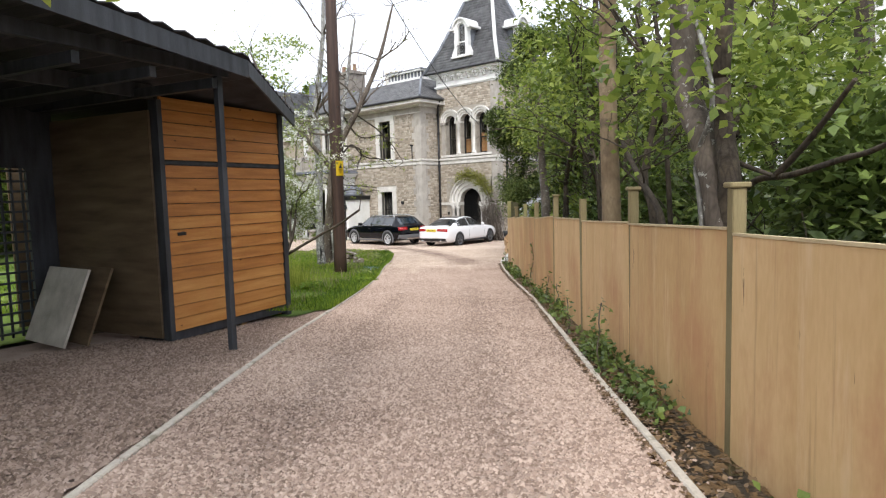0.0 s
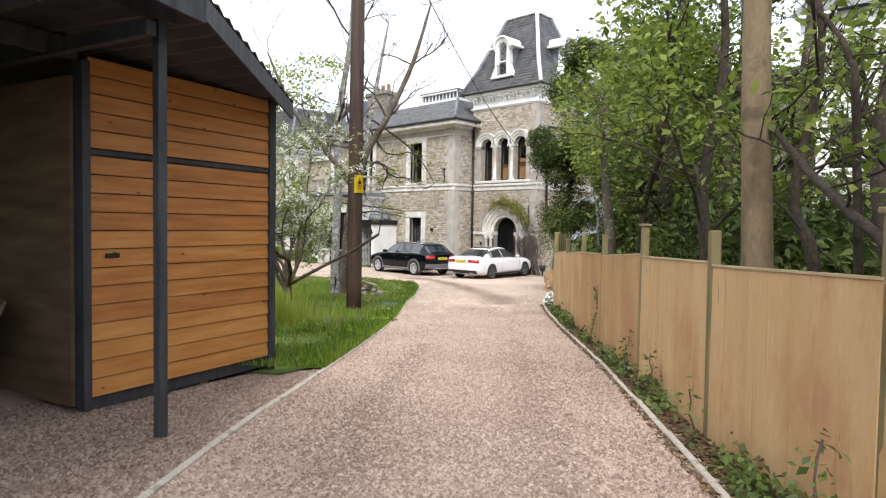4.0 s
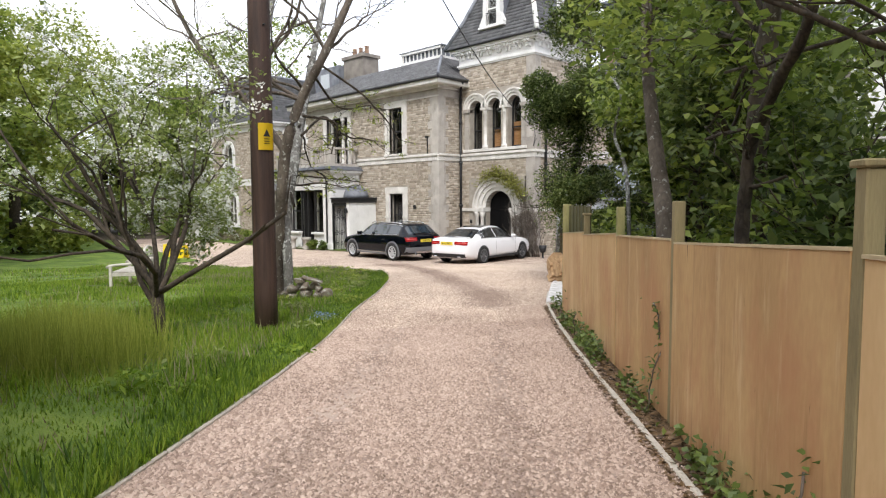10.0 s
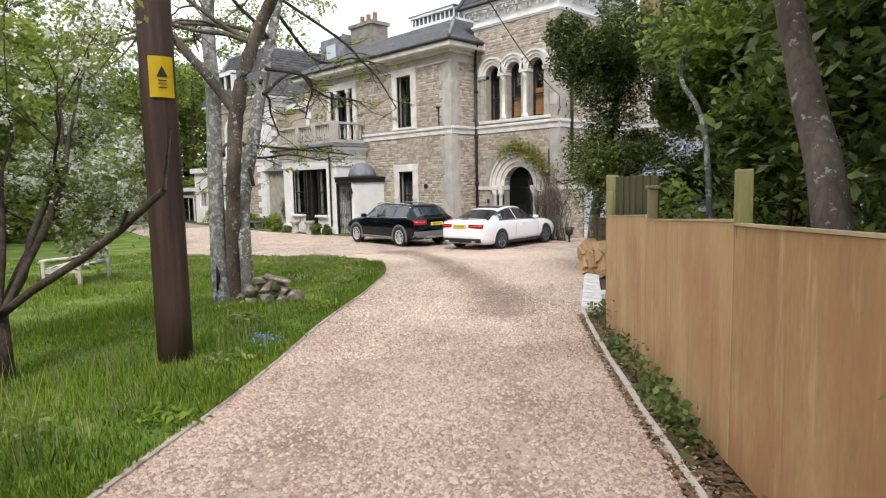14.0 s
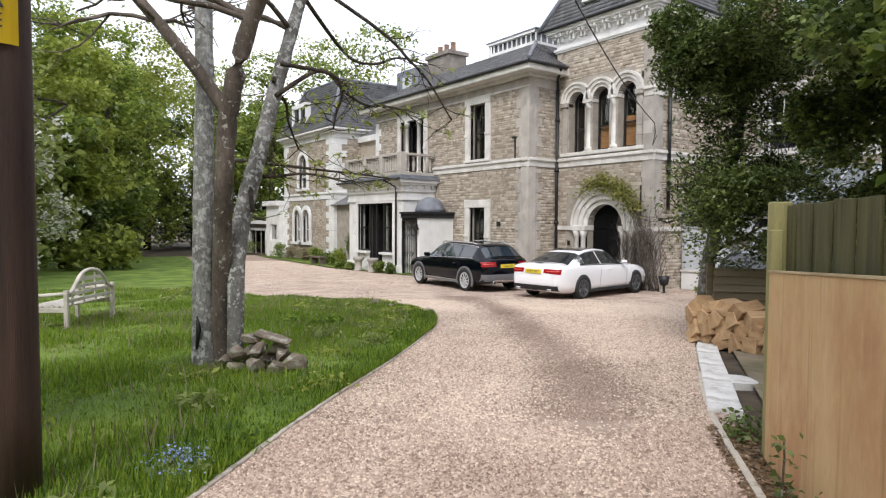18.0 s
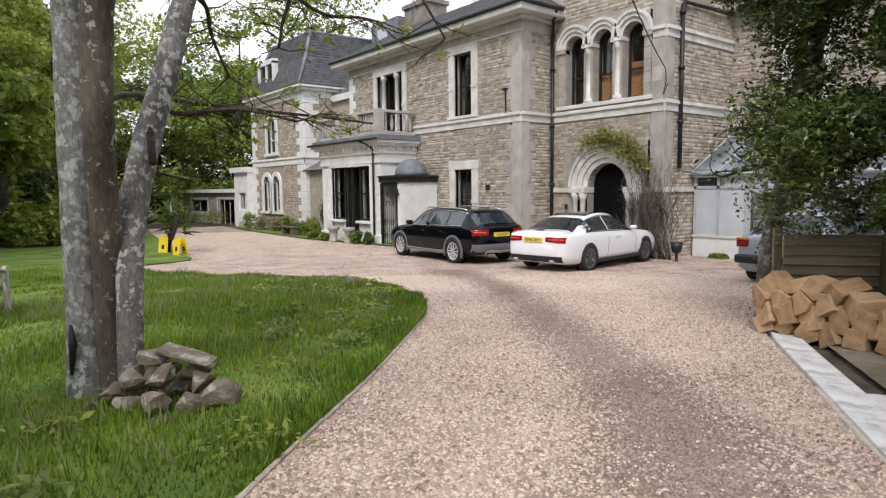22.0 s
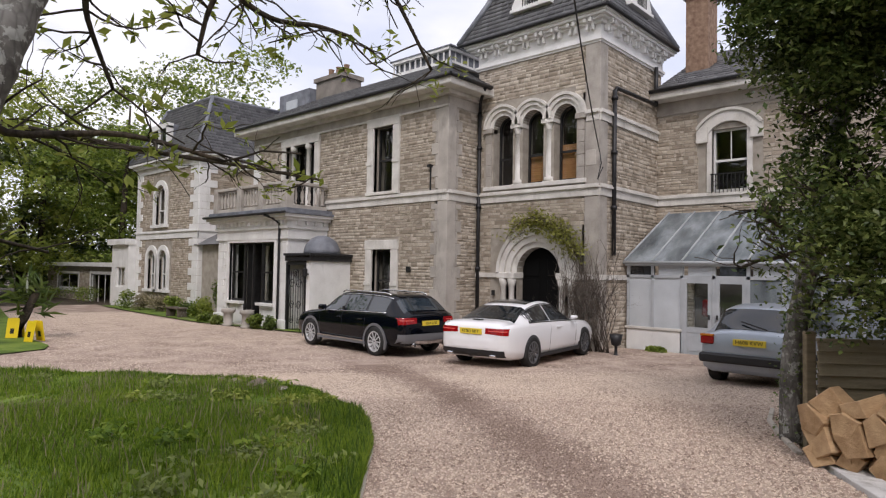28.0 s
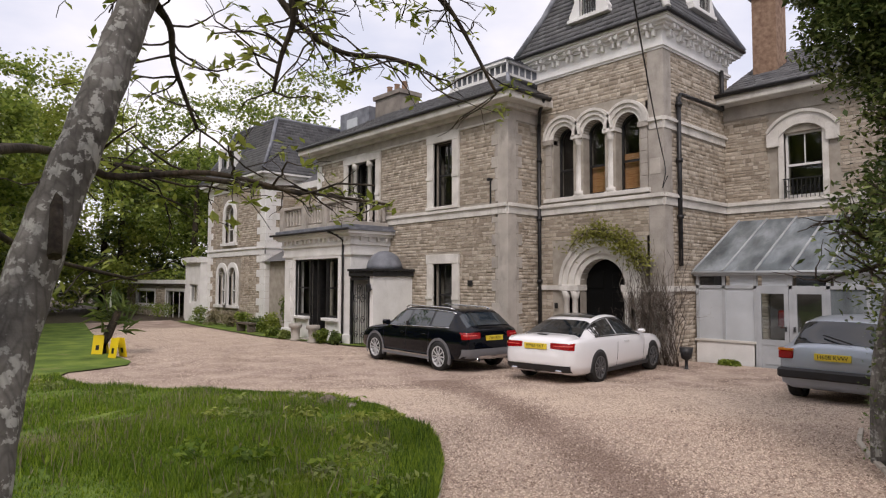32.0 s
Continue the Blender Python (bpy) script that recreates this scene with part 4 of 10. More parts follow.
def sash(parent, P, a, b, c, d, mat=M_FRAME, arched=False, bars=1, set_back=0.2, rail=0.5, label="sash window", cols=None, blind=None, do_room=True, flat=False):
    """A sliding sash window: frame, meeting rail, glazing bars, two panes."""
    top = d + ((b - a) / 2 if arched else 0)
    if flat:
        win = parent
    else:
        win = new("window")
        win["label"] = label
        win.parent = parent
    s0, s1 = set_back, set_back + 0.07
    f = 0.055
    bm = bmesh.new()
    pbox(bm, P, a, a + f, s0, s1, c, d)
    pbox(bm, P, b - f, b, s0, s1, c, d)
    pbox(bm, P, a + f, b - f, s0, s1, c, c + 0.08)
    if arched:
        arch_ring(bm, P, (a + b) / 2, d, (b - a) / 2 - f, (b - a) / 2, s0, s1)
    else:
        pbox(bm, P, a + f, b - f, s0, s1, d - f, d)
    part("window_frame", bm, mat, win)
    zr = c + (d - c) * rail
    pboxes("meeting_rail", P, [(a + f, b - f, s0 - 0.01, s1 - 0.01, zr - 0.03, zr + 0.03)], mat, win)
    for k in range(bars):
        u = a + (b - a) * (k + 1) / (bars + 1)
        pboxes("glazing_bar", P, [(u - 0.012, u + 0.012, s0 + 0.01, s0 + 0.04, zr, top - f * 0.7)], mat, win)
    for z0, z1 in ((c + 0.05, zr), (zr, top - 0.02)):
        bm = bmesh.new()
        if arched and z1 > d:
            pts = [(a + 0.03, z0), (b - 0.03, z0)] + [(u, z) for u, z in arch_pts((a + b) / 2, (b - a) / 2 - 0.03, d)][::-1]
        else:
            pts = [(a + 0.03, z0), (b - 0.03, z0), (b - 0.03, z1), (a + 0.03, z1)]
        fc = bm.faces.new([bm.verts.new(P(u, s0 + 0.035, z)) for u, z in pts])
        ob = part("pane", bm, M_GLASS, win)
        ob.visible_shadow = False
    if blind:
        pboxes("blind", P, [(a + 0.02, b - 0.02, s0 + 0.12, s0 + 0.13, blind[0], blind[1])], M_BLIND, win, label="bamboo roller blind")
    if do_room:
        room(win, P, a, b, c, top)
    return win


def string_course(parent, P, u0, u1, z0=BAND0, z1=BAND1, mat=M_TRIM):
    bm = bmesh.new()
    pbox(bm, P, u0, u1, -0.05, 0.02, z0, z1 - 0.06)
    pbox(bm, P, u0 - 0.02, u1 + 0.02, -0.11, 0.02, z1 - 0.06, z1)
    pbox(bm, P, u0 - 0.01, u1 + 0.01, -0.08, 0.02, z1, z1 + 0.045)
    return part("string_course", bm, mat, parent)


def slates(bm_or_parent, corners, rows, parent, width=0.28, seed=3, label=""):
    """Overlapping slates on a sloped quad: a b the eave, d c the top."""
    a, b, c, d = (Vector(q) for q in corners)
    nrm = (b - a).cross(d - a).normalized()
    rng = random.Random(seed)
    V, F = [], []
    for j in range(rows):
        v0, v1 = j / rows, min(1.0, (j + 1.25) / rows)
        lo0, lo1 = a.lerp(d, v0), b.lerp(c, v0)
        hi0, hi1 = a.lerp(d, v1), b.lerp(c, v1)
        n = max(1, int((lo1 - lo0).length / width))
        off = 0.5 if j % 2 else 0.0
        for i in range(-1, n + 1):
            s0, s1 = max(0, (i + off) / n), min(1, (i + 1 + off) / n)
            if s1 - s0 < 0.05 / n:
                continue
            g = 0.012 / max(width * n, 0.1)
            up = 0.028 + rng.uniform(-0.004, 0.006)
            q = [lo0.lerp(lo1, s0 + g) + nrm * up, lo0.lerp(lo1, s1 - g) + nrm * up, hi0.lerp(hi1, s1 - g) + nrm * 0.006, hi0.lerp(hi1, s0 + g) + nrm * 0.006]
            low = [q[0] - nrm * 0.02, q[1] - nrm * 0.02]
            k = len(V)
            V += [tuple(p) for p in q + low]
            F += [(k, k + 1, k + 2, k + 3), (k, k + 4, k + 5, k + 1)]
    ob = arrays("slate_covering", V, F, M_SLATE, parent, label)
    ob["kind"] = "stuff"
    return ob


def roof_deck(name, faces, parent, mat=M_SLATE):
    bm = bmesh.new()
    for f in faces:
        bm.faces.new([bm.verts.new(p) for p in f])
    return part(name, bm, mat, parent)


def gutter_run(parent, pts, r=0.06, mat=M_BLACKIRON, name="gutter"):
    bm = bmesh.new()
    tube(bm, pts, r, 8)
    return part(name, bm, mat, parent)


def downpipe(parent, x, y, z0, z1, r=0.055, collars=()):
    bm = bmesh.new()
    tube(bm, [(x, y, z0), (x, y, z1)], r, 10)
    for z in collars:
        tube(bm, [(x, y, z - 0.05), (x, y, z + 0.05)], r * 1.5, 10)
    return part("downpipe", bm, M_BLACKIRON, parent)


# --- main wing ---
WX0, WX1, WY = -22.9, -12.28, 13.7
wing = tagged(new("house_wing"), "two-storey rubble stone wing with hipped slate roof", "house")
F = place_front(WY)
uw = (-15.52, -14.6, 4.62, 6.74)
lw = (-15.52, -14.6, 0.75, 2.76)
fr = (-20.6, -18.75, 4.3, 6.7)
holes = [(*uw, False), (*lw, False), (*fr, False)]
w_front = wall("wall", F, WX0, WX1, -0.5, 7.4, 0.45, holes, M_MORTAR, wing)
avoid = [(a - 0.3, b + 0.3, c - 0.1, d + 0.3) for a, b, c, d, _ in holes] + [(WX0, WX1, BAND0, BAND1 + 0.04), (-22.0, -18.0, -1, 4.0)]
stonework(w_front, F, WX0 + 0.35, WX1 - 0.5, -0.1, 7.0, avoid, 300, (-14, 4.0), seed=5)
pboxes("frieze", F, [(WX0, WX1, -0.03, 0.01, 7.0, 7.38)], M_ASHLAR, wing)
pboxes("frieze_moulding", F, [(WX0, WX1 + 0.05, -0.06, 0.0, 6.97, 7.03)], M_TRIM, wing)
R_ = place_right(WX1)
w_ret = wall("wall", R_, WY + 0.45, 15.1, -0.5, 7.4, 0.45, [], M_MORTAR, wing)
stonework(w_ret, R_, WY + 0.4, 15.1, -0.1, 7.0, [(0, 40, BAND0, BAND1)], 0, seed=8)
pboxes("wall", R_, [(WY + 0.0, WY + 0.45, 0.001, 0.45, -0.5, 7.4)], M_MORTAR, wing)
pboxes("frieze", R_, [(WY, 15.1, -0.03, 0.01, 7.0, 7.38)], M_ASHLAR, wing)
pboxes("corner_pilaster", F, [(WX1 - 0.36, WX1 + 0.035, -0.035, 0.36, -0.5, BAND0), (WX1 - 0.36, WX1 + 0.035, -0.035, 0.36, BAND1, 7.02)], M_ASHLAR, wing, 0.012)
quoins(wing, F, WX1 - 0.36, 0.2, 4.1, -1, wide=0.26, narrow=0.1, proud=0.028)
quoins(wing, F, WX1 - 0.36, BAND1 + 0.1, 6.95, -1, wide=0.26, narrow=0.1, proud=0.028)
quoins(wing, R_, WY + 0.36, 0.2, 4.1, 1, wide=0.26, narrow=0.1, proud=0.028)
quoins(wing, R_, WY + 0.36, BAND1 + 0.1, 6.95, 1, wide=0.26, narrow=0.1, proud=0.028)
quoins(wing, F, WX0, 4.6, 6.95, 1, mat=M_WHITE, wide=0.5, narrow=0.3)
string_course(wing, F, -18.0, WX1)
string_course(wing, R_, WY, 15.1)
surround(wing, F, *uw)
surround(wing, F, *lw)
sash(wing, F, *uw, bars=1, label="black sash window in a pale stone surround")
sash(wing, F, *lw, bars=0, label="black sash window with pale stone surround")
# triple window onto the balcony
surround(wing, F, *fr, w=0.26, sill=False, head=0.27)
for u in (-20.15, -19.2):
    bm = bmesh.new()
    tube(bm, [F(u, 0.02, 4.3), F(u, 0.02, 4.42), F(u, 0.02, 4.44), F(u, 0.02, 6.5), F(u, 0.02, 6.52), F(u, 0.02, 6.7)], [0.13, 0.13, 0.09, 0.085, 0.13, 0.13], 12)
    part("column", bm, M_TRIM, wing)
sash(wing, F, -20.6, -20.2, 4.3, 6.7, bars=0, label="narrow black side light", do_room=False)
sash(wing, F, -20.1, -19.25, 4.3, 6.7, bars=1, label="black balcony door", rail=0.3, do_room=False)
sash(wing, F, -19.15, -18.75, 4.3, 6.7, bars=0, label="narrow black side light", do_room=False)
room(wing, F, *fr)
# lamp, wall box, vent
pboxes("wall_box", F, [(-13.9, -13.72, -0.05, 0.0, 2.05, 2.22)], M_BLACK, wing)
pboxes("alarm_lamp", F, [(-12.98, -12.86, -0.14, 0.0, 5.2, 5.28), (-12.95, -12.91, -0.05, -0.02, 4.5, 5.2)], M_BLACKIRON, wing)
# roof: hipped, lead flat with a white lantern rail
ex0, ex1, ey = WX0 - 0.6, WX1 + 0.6, WY - 0.6
tz, ez = 9.35, 7.72
top = ((-21.2, 16.1), (-14.4, 16.1), (-14.4, 22), (-21.2, 22))
A0, A1, A2, A3 = (ex0, ey, ez), (ex1, ey, ez), (ex1, 24.6, ez), (ex0, 24.6, ez)
T0, T1, T2, T3 = [(x, y, tz) for x, y in top]
roof_deck("roof", [(A0, A1, T1, T0), (A1, A2, T2, T1), (A2, A3, T3, T2), (A3, A0, T0, T3), (T0, T1, T2, T3)], wing)
slates(None, (A0, A1, T1, T0), 15, wing, seed=4)
slates(None, (A1, A2, T2, T1), 15, wing, seed=6)
bm = bmesh.new()
tube(bm, [(A1[0], A1[1], A1[2] + 0.05), (T1[0], T1[1], T1[2] + 0.05)], 0.07, 8)
part("hip_roll", bm, M_LEAD, wing)
bm = bmesh.new()
box(bm, ex0 + 0.02, ex1 - 0.02, ey + 0.02, 24.5, 7.42, 7.5)
part("soffit", bm, M_TRIM, wing)
boxes("eaves_cove", [(WX0 - 0.2, WX1 + 0.2, WY - 0.2, WY + 0.2, 7.3, 7.44), (WX1 - 0.2, WX1 + 0.2, WY + 0.2, 15.0, 7.3, 7.44)], M_TRIM, wing)
boxes("fascia", [(ex0, ex1, ey, ey + 0.03, 7.44, 7.68), (ex1 - 0.03, ex1, ey + 0.03, 15.3, 7.44, 7.68)], M_TRIM, wing)
gutter_run(wing, [(ex0, ey - 0.05, 7.66), (ex1 + 0.05, ey - 0.05, 7.66)])
gutter_run(wing, [(ex1 + 0.05, ey - 0.05, 7.66), (ex1 + 0.05, 14.9, 7.64)])
lantern = new("roof_lantern")
lantern["label"] = "white railed lantern on the lead flat"
lantern.parent = wing
boxes("sill_rail", [(-17.4, -14.5, 16.15, 16.25, 9.35, 9.5), (-17.4, -14.5, 16.12, 16.28, 9.85, 9.95), (-14.6, -14.5, 16.25, 19.5, 9.35, 9.5), (-14.62, -14.46, 16.28, 19.5, 9.85, 9.95)], M_WHITE, lantern)
for k in range(11):
    boxes("bar", [(-17.38 + k * 0.283, -17.33 + k * 0.283, 16.18, 16.23, 9.5, 9.85)], M_WHITE, lantern)
for k in range(9):
    boxes("bar", [(-14.58, -14.53, 16.5 + k * 0.34, 16.55 + k * 0.34, 9.5, 9.85)], M_WHITE, lantern)
boxes("lantern_glass", [(-17.35, -14.56, 16.3, 19.4, 9.4, 9.86)], M_LEAD, lantern)
boxes("lantern_cap", [(-17.5, -14.4, 16.1, 19.6, 9.95, 10.0)], M_LEAD, lantern)
# corner downpipe between wing and tower
downpipe(wing, -12.17, 15.03, 0.0, 7.0, collars=(4.1, 5.9, 2.2))
gutter_run(wing, [(-12.17, 15.03, 7.0), (-12.0, 14.85, 7.3), (ex1 + 0.05, 14.6, 7.6)], 0.05, name="swan_neck")

# --- tower ---
TX0, TX1, TY, TY1 = -12.28, -8.12, 15.1, 18.98
tower = tagged(new("house_tower"), "stone entrance tower with steep slate mansard roof", "house")
FT = place_front(TY)
RT = place_right(TX1)
AC = [(-11.31, 0.36), (-10.24, 0.36), (-9.17, 0.36)]
SP = 6.44
holes = [(c - r, c + r, 4.68, SP, True) for c, r in AC] + [(-10.75, -9.29, 0.0, 2.1, True)]
w_t = wall("wall", FT, TX0, TX1, -0.5, 8.5, 0.5, holes, M_MORTAR, tower)
avoid = [(-12.02, -8.46, 4.5, 6.9), (-11.6, -8.88, 6.8, 7.12), (-11.72, -8.42, -1, 3.4), (TX0, TX1, BAND0, BAND1), (-8.46, TX1, 6.2, 6.5), (TX1 - 0.4, TX1, -1, 9)]
stonework(w_t, FT, TX0, TX1, -0.1, 8.45, avoid, 300, (-10.1, 3.6), seed=11)
w_t2 = wall("wall", RT, TY + 0.0, TY1, -0.5, 8.5, 0.5, [], M_MORTAR, tower)
stonework(w_t2, RT, TY + 0.4, TY1, -0.1, 8.45, [(0, 40, BAND0, BAND1), (0, 40, 6.2, 6.5)], 0, seed=12)
pboxes("corner_pilaster", FT, [(TX1 - 0.42, TX1 + 0.03, -0.03, 0.4, -0.5, BAND0), (TX1 - 0.42, TX1 + 0.03, -0.03, 0.4, BAND1, 6.2), (TX1 - 0.42, TX1 + 0.03, -0.03, 0.4, 6.5, 8.42)], M_ASHLAR, tower, 0.012)
string_course(tower, FT, TX0, TX1)
string_course(tower, RT, TY, TY1)
string_course(tower, FT, -8.5, TX1, 6.2, 6.46)
string_course(tower, RT, TY, TY1, 6.2, 6.46)
for c, r in AC:
    bm = bmesh.new()
    arch_ring(bm, FT, c, SP, r, r + 0.12, -0.02, 0.3)
    arch_ring(bm, FT, c, SP, r + 0.12, r + 0.24, -0.08, 0.02)
    arch_ring(bm, FT, c, SP, r + 0.24, r + 0.32, -0.13, 0.02)
    part("archivolt", bm, M_TRIM, tower)
for c in (-11.83, -10.775, -9.705, -8.65):
    bm = bmesh.new()
    end = c in (-11.83, -8.65)
    if not end:
        tube(bm, [FT(c, 0.08, 4.66), FT(c, 0.08, 4.8), FT(c, 0.08, 4.82), FT(c, 0.08, 6.14), FT(c, 0.08, 6.16), FT(c, 0.08, 6.21), FT(c, 0.08, 6.4)], [0.17, 0.17, 0.12, 0.115, 0.14, 0.12, 0.2], 14)
        pbox(bm, FT, c - 0.2, c + 0.2, -0.1, 0.28, 6.34, 6.45)
        pbox(bm, FT, c - 0.17, c + 0.17, -0.06, 0.22, 4.62, 4.7)
    else:
        for k in range(5):
            pbox(bm, FT, c - 0.1, c + 0.1, -0.05, 0.2, 4.66 + k * 0.334, 4.99 + k * 0.334, 0.012)
        pbox(bm, FT, c - 0.16, c + 0.16, -0.1, 0.2, 6.31, 6.45)
    part("column", bm, M_ASHLAR if end else M_TRIM, tower)
pboxes("sill", FT, [(-12.0, -8.48, -0.1, 0.2, 4.55, 4.67)], M_TRIM, tower, 0.01)
for i, (c, r) in enumerate(AC):
    sash(tower, FT, c - r, c + r, 4.68, SP, arched=True, bars=0, set_back=0.3, rail=0.48, label="arched dark sash window", do_room=False, blind=((4.7, 5.55) if i == 1 else (4.7, 5.75)) if i else None)
room(tower, FT, -11.65, -8.8, 4.68, 6.8)
pboxes("wall_plaque", FT, [(-8.5, -8.2, -0.04, 0.0, 5.0, 5.42)], M_ASHLAR, tower, 0.01)
# entrance arch
DC, DR, DS = -10.02, 0.73, 2.1
bm = bmesh.new()
arch_ring(bm, FT, DC, DS, DR, DR + 0.16, -0.02, 0.2, 24)
arch_ring(bm, FT, DC, DS, DR + 0.16, DR + 0.34, -0.1, 0.05, 24)
arch_ring(bm, FT, DC, DS, DR + 0.34, DR + 0.5, -0.17, 0.05, 24)
arch_ring(bm, FT, DC, DS, DR + 0.5, DR + 0.6, -0.23, 0.05, 24)
part("door_arch", bm, M_TRIM, tower, "deep moulded pale stone entrance arch")
for s in (-1, 1):
    c = DC + s * (DR + 0.29)
    pboxes("impost", FT, [(c - 0.32, c + 0.32, -0.2, 0.3, DS - 0.18, DS)], M_TRIM, tower, 0.015)
    pboxes("pier", FT, [(c - 0.28, c + 0.28, 0.0, 0.3, -0.3, DS - 0.18)], M_ASHLAR, tower)
    for o in (-0.17, 0.13):
        bm = bmesh.new()
        tube(bm, [FT(c + s * o, -0.08, 0.0), FT(c + s * o, -0.08, 0.25), FT(c + s * o, -0.08, 0.27), FT(c + s * o, -0.08, DS - 0.42), FT(c + s * o, -0.08, DS - 0.4), FT(c + s * o, -0.08, DS - 0.18)], [0.12, 0.12, 0.085, 0.085, 0.1, 0.14], 12)
        part("colonnette", bm, M_TRIM, tower)
pboxes("impost_band", FT, [(TX0, DC - DR - 0.6, -0.06, 0.02, DS - 0.16, DS - 0.02)], M_TRIM, tower)
pboxes("impost_band", FT, [(DC + DR + 0.6, TX1, -0.06, 0.02, DS - 0.16, DS - 0.02)], M_TRIM, tower)
pboxes("impost_band", RT, [(TY, TY1, -0.06, 0.02, DS - 0.16, DS - 0.02)], M_TRIM, tower)
pboxes("plinth", FT, [(TX0, DC - DR - 0.6, -0.1, 0.02, -0.3, 0.35)], M_ASHLAR, tower, 0.02)
pboxes("plinth", FT, [(DC + DR + 0.6, TX1 + 0.1, -0.1, 0.02, -0.3, 0.35)], M_ASHLAR, tower, 0.02)
# black leaf and panels added in place of the dark open porch
door = new("dark_doorway")
door["label"] = "black door-shaped fill for the dark open entrance arch"
door.parent = tower
bm = bmesh.new()
pbox(bm, FT, DC - DR, DC + DR, 0.3, 0.36, -0.05, 2.9)
part("door_leaf", bm, M_DOORWAY_DARK, door)
for s in (-1, 1):
    for z0, z1 in ((0.2, 0.95), (1.1, 1.9), (2.0, 2.5)):
        pboxes("door_panel", FT, [(DC + s * 0.4 - 0.26, DC + s * 0.4 + 0.26, 0.275, 0.3, z0, z1)], M_DOORWAY_DARK, door, 0.01)
pboxes("porch_side", FT, [(DC - DR - 0.12, DC - DR, 0.5, 0.9, -0.3, 2.9), (DC + DR, DC + DR + 0.12, 0.5, 0.9, -0.3, 2.9), (DC - DR - 0.12, DC + DR + 0.12, 0.5, 0.9, 2.85, 2.95)], M_MORTAR, tower)
pboxes("door_step", FT, [(DC - 0.9, DC + 0.9, -0.3, 0.8, -0.3, 0.08)], M_ASHLAR, tower, 0.015)
pboxes("number_plate", FT, [(-11.62, -11.5, -0.075, -0.06, 1.4, 1.56)], M_BLACK, tower)
# coved cornice with paired brackets
for P, a, b in ((FT, TX0, TX1), (RT, TY, TY1)):
    f_ = P is FT
    pboxes("architrave", P, [(a - 0.05 if f_ else a + 0.02, b + 0.05, -0.05, 0.02, 8.3, 8.36), (a - 0.09 if f_ else a + 0.02, b + 0.09, -0.09, 0.02, 8.36, 8.43)], M_WHITE, tower)
    pboxes("frieze", P, [(a if f_ else a + 0.02, b + 0.03, -0.03, 0.02, 8.43, 8.8)], M_WHITE, tower)
    pboxes("cove", P, [(a - 0.12 if f_ else a + 0.02, b + 0.12, -0.12, 0.02, 8.8, 8.88), (a - 0.2 if f_ else a + 0.02, b + 0.2, -0.2, 0.02, 8.88, 8.95)], M_WHITE, tower)
    pboxes("cornice", P, [(a - 0.3 if f_ else a + 0.02, b + 0.3, -0.3, 0.02, 8.95, 9.03)], M_WHITE, tower)
    pboxes("cornice_lip", P, [(a - 0.35 if f_ else a + 0.02, b + 0.35, -0.35, 0.02, 9.03, 9.09)], M_WHITE, tower)
    n = 8 if f_ else 7
    for k in range(n):
        c0 = a + (b - a) * (k + 0.5) / n
        for o in (-0.085, 0.085):
            bm = bmesh.new()
            pbox(bm, P, c0 + o - 0.045, c0 + o + 0.045, -0.27, -0.03, 8.82, 8.94, 0.01)
            pbox(bm, P, c0 + o - 0.04, c0 + o + 0.04, -0.15, -0.03, 8.64, 8.82, 0.01)
            part("bracket", bm, M_WHITE, tower)
B = [(TX0 - 0.55, TY - 0.36), (TX1 + 0.36, TY - 0.36), (TX1 + 0.36, TY1 + 0.36), (TX0 - 0.55, TY1 + 0.36)]
Mx = [(x0 + sx_ * 0.62, y0 + sy_ * 0.62) for (x0, y0), (sx_, sy_) in zip(B, ((1, 1), (-1, 1), (-1, -1), (1, -1)))]
Tt = [(x0 + sx_ * 1.62, y0 + sy_ * 1.75) for (x0, y0), (sx_, sy_) in zip(B, ((1, 1), (-1, 1), (-1, -1), (1, -1)))]
lev = [[(x, y, 9.12) for x, y in B], [(x, y, 10.4) for x, y in Mx], [(x, y, 13.1) for x, y in Tt]]
deck = []
for l0, l1 in zip(lev, lev[1:]):
    for k in range(4):
        deck.append((l0[k], l0[(k + 1) % 4], l1[(k + 1) % 4], l1[k]))
deck.append(lev[2])
roof_deck("mansard_roof", deck, tower)
for k in (0, 1, 3):
    slates(None, (lev[0][k], lev[0][(k + 1) % 4], lev[1][(k + 1) % 4], lev[1][k]), 8, tower, 0.26, 20 + k)
    slates(None, (lev[1][k], lev[1][(k + 1) % 4], lev[2][(k + 1) % 4], lev[2][k]), 17, tower, 0.26, 30 + k)
for k in range(4):
    bm = bmesh.new()
    tube(bm, [tuple(Vector(lev[j][k]) + Vector((0, 0, 0.04))) for j in range(3)], [0.1, 0.1, 0.09], 6)
    part("hip_lead", bm, M_WHITE if k == 1 else M_LEAD, tower)
boxes("roof_cap", [(Tt[0][0] - 0.12, Tt[1][0] + 0.12, Tt[0][1] - 0.12, Tt[2][1] + 0.12, 13.05, 13.25)], M_WHITE, tower, 0.02)
gutter_run(tower, [(B[0][0], B[0][1] - 0.03, 9.12), (B[1][0] + 0.03, B[1][1] - 0.03, 9.12)], 0.055)
gutter_run(tower, [(B[1][0] + 0.03, B[1][1] - 0.03, 9.12), (B[2][0] + 0.03, B[2][1], 9.12)], 0.055)


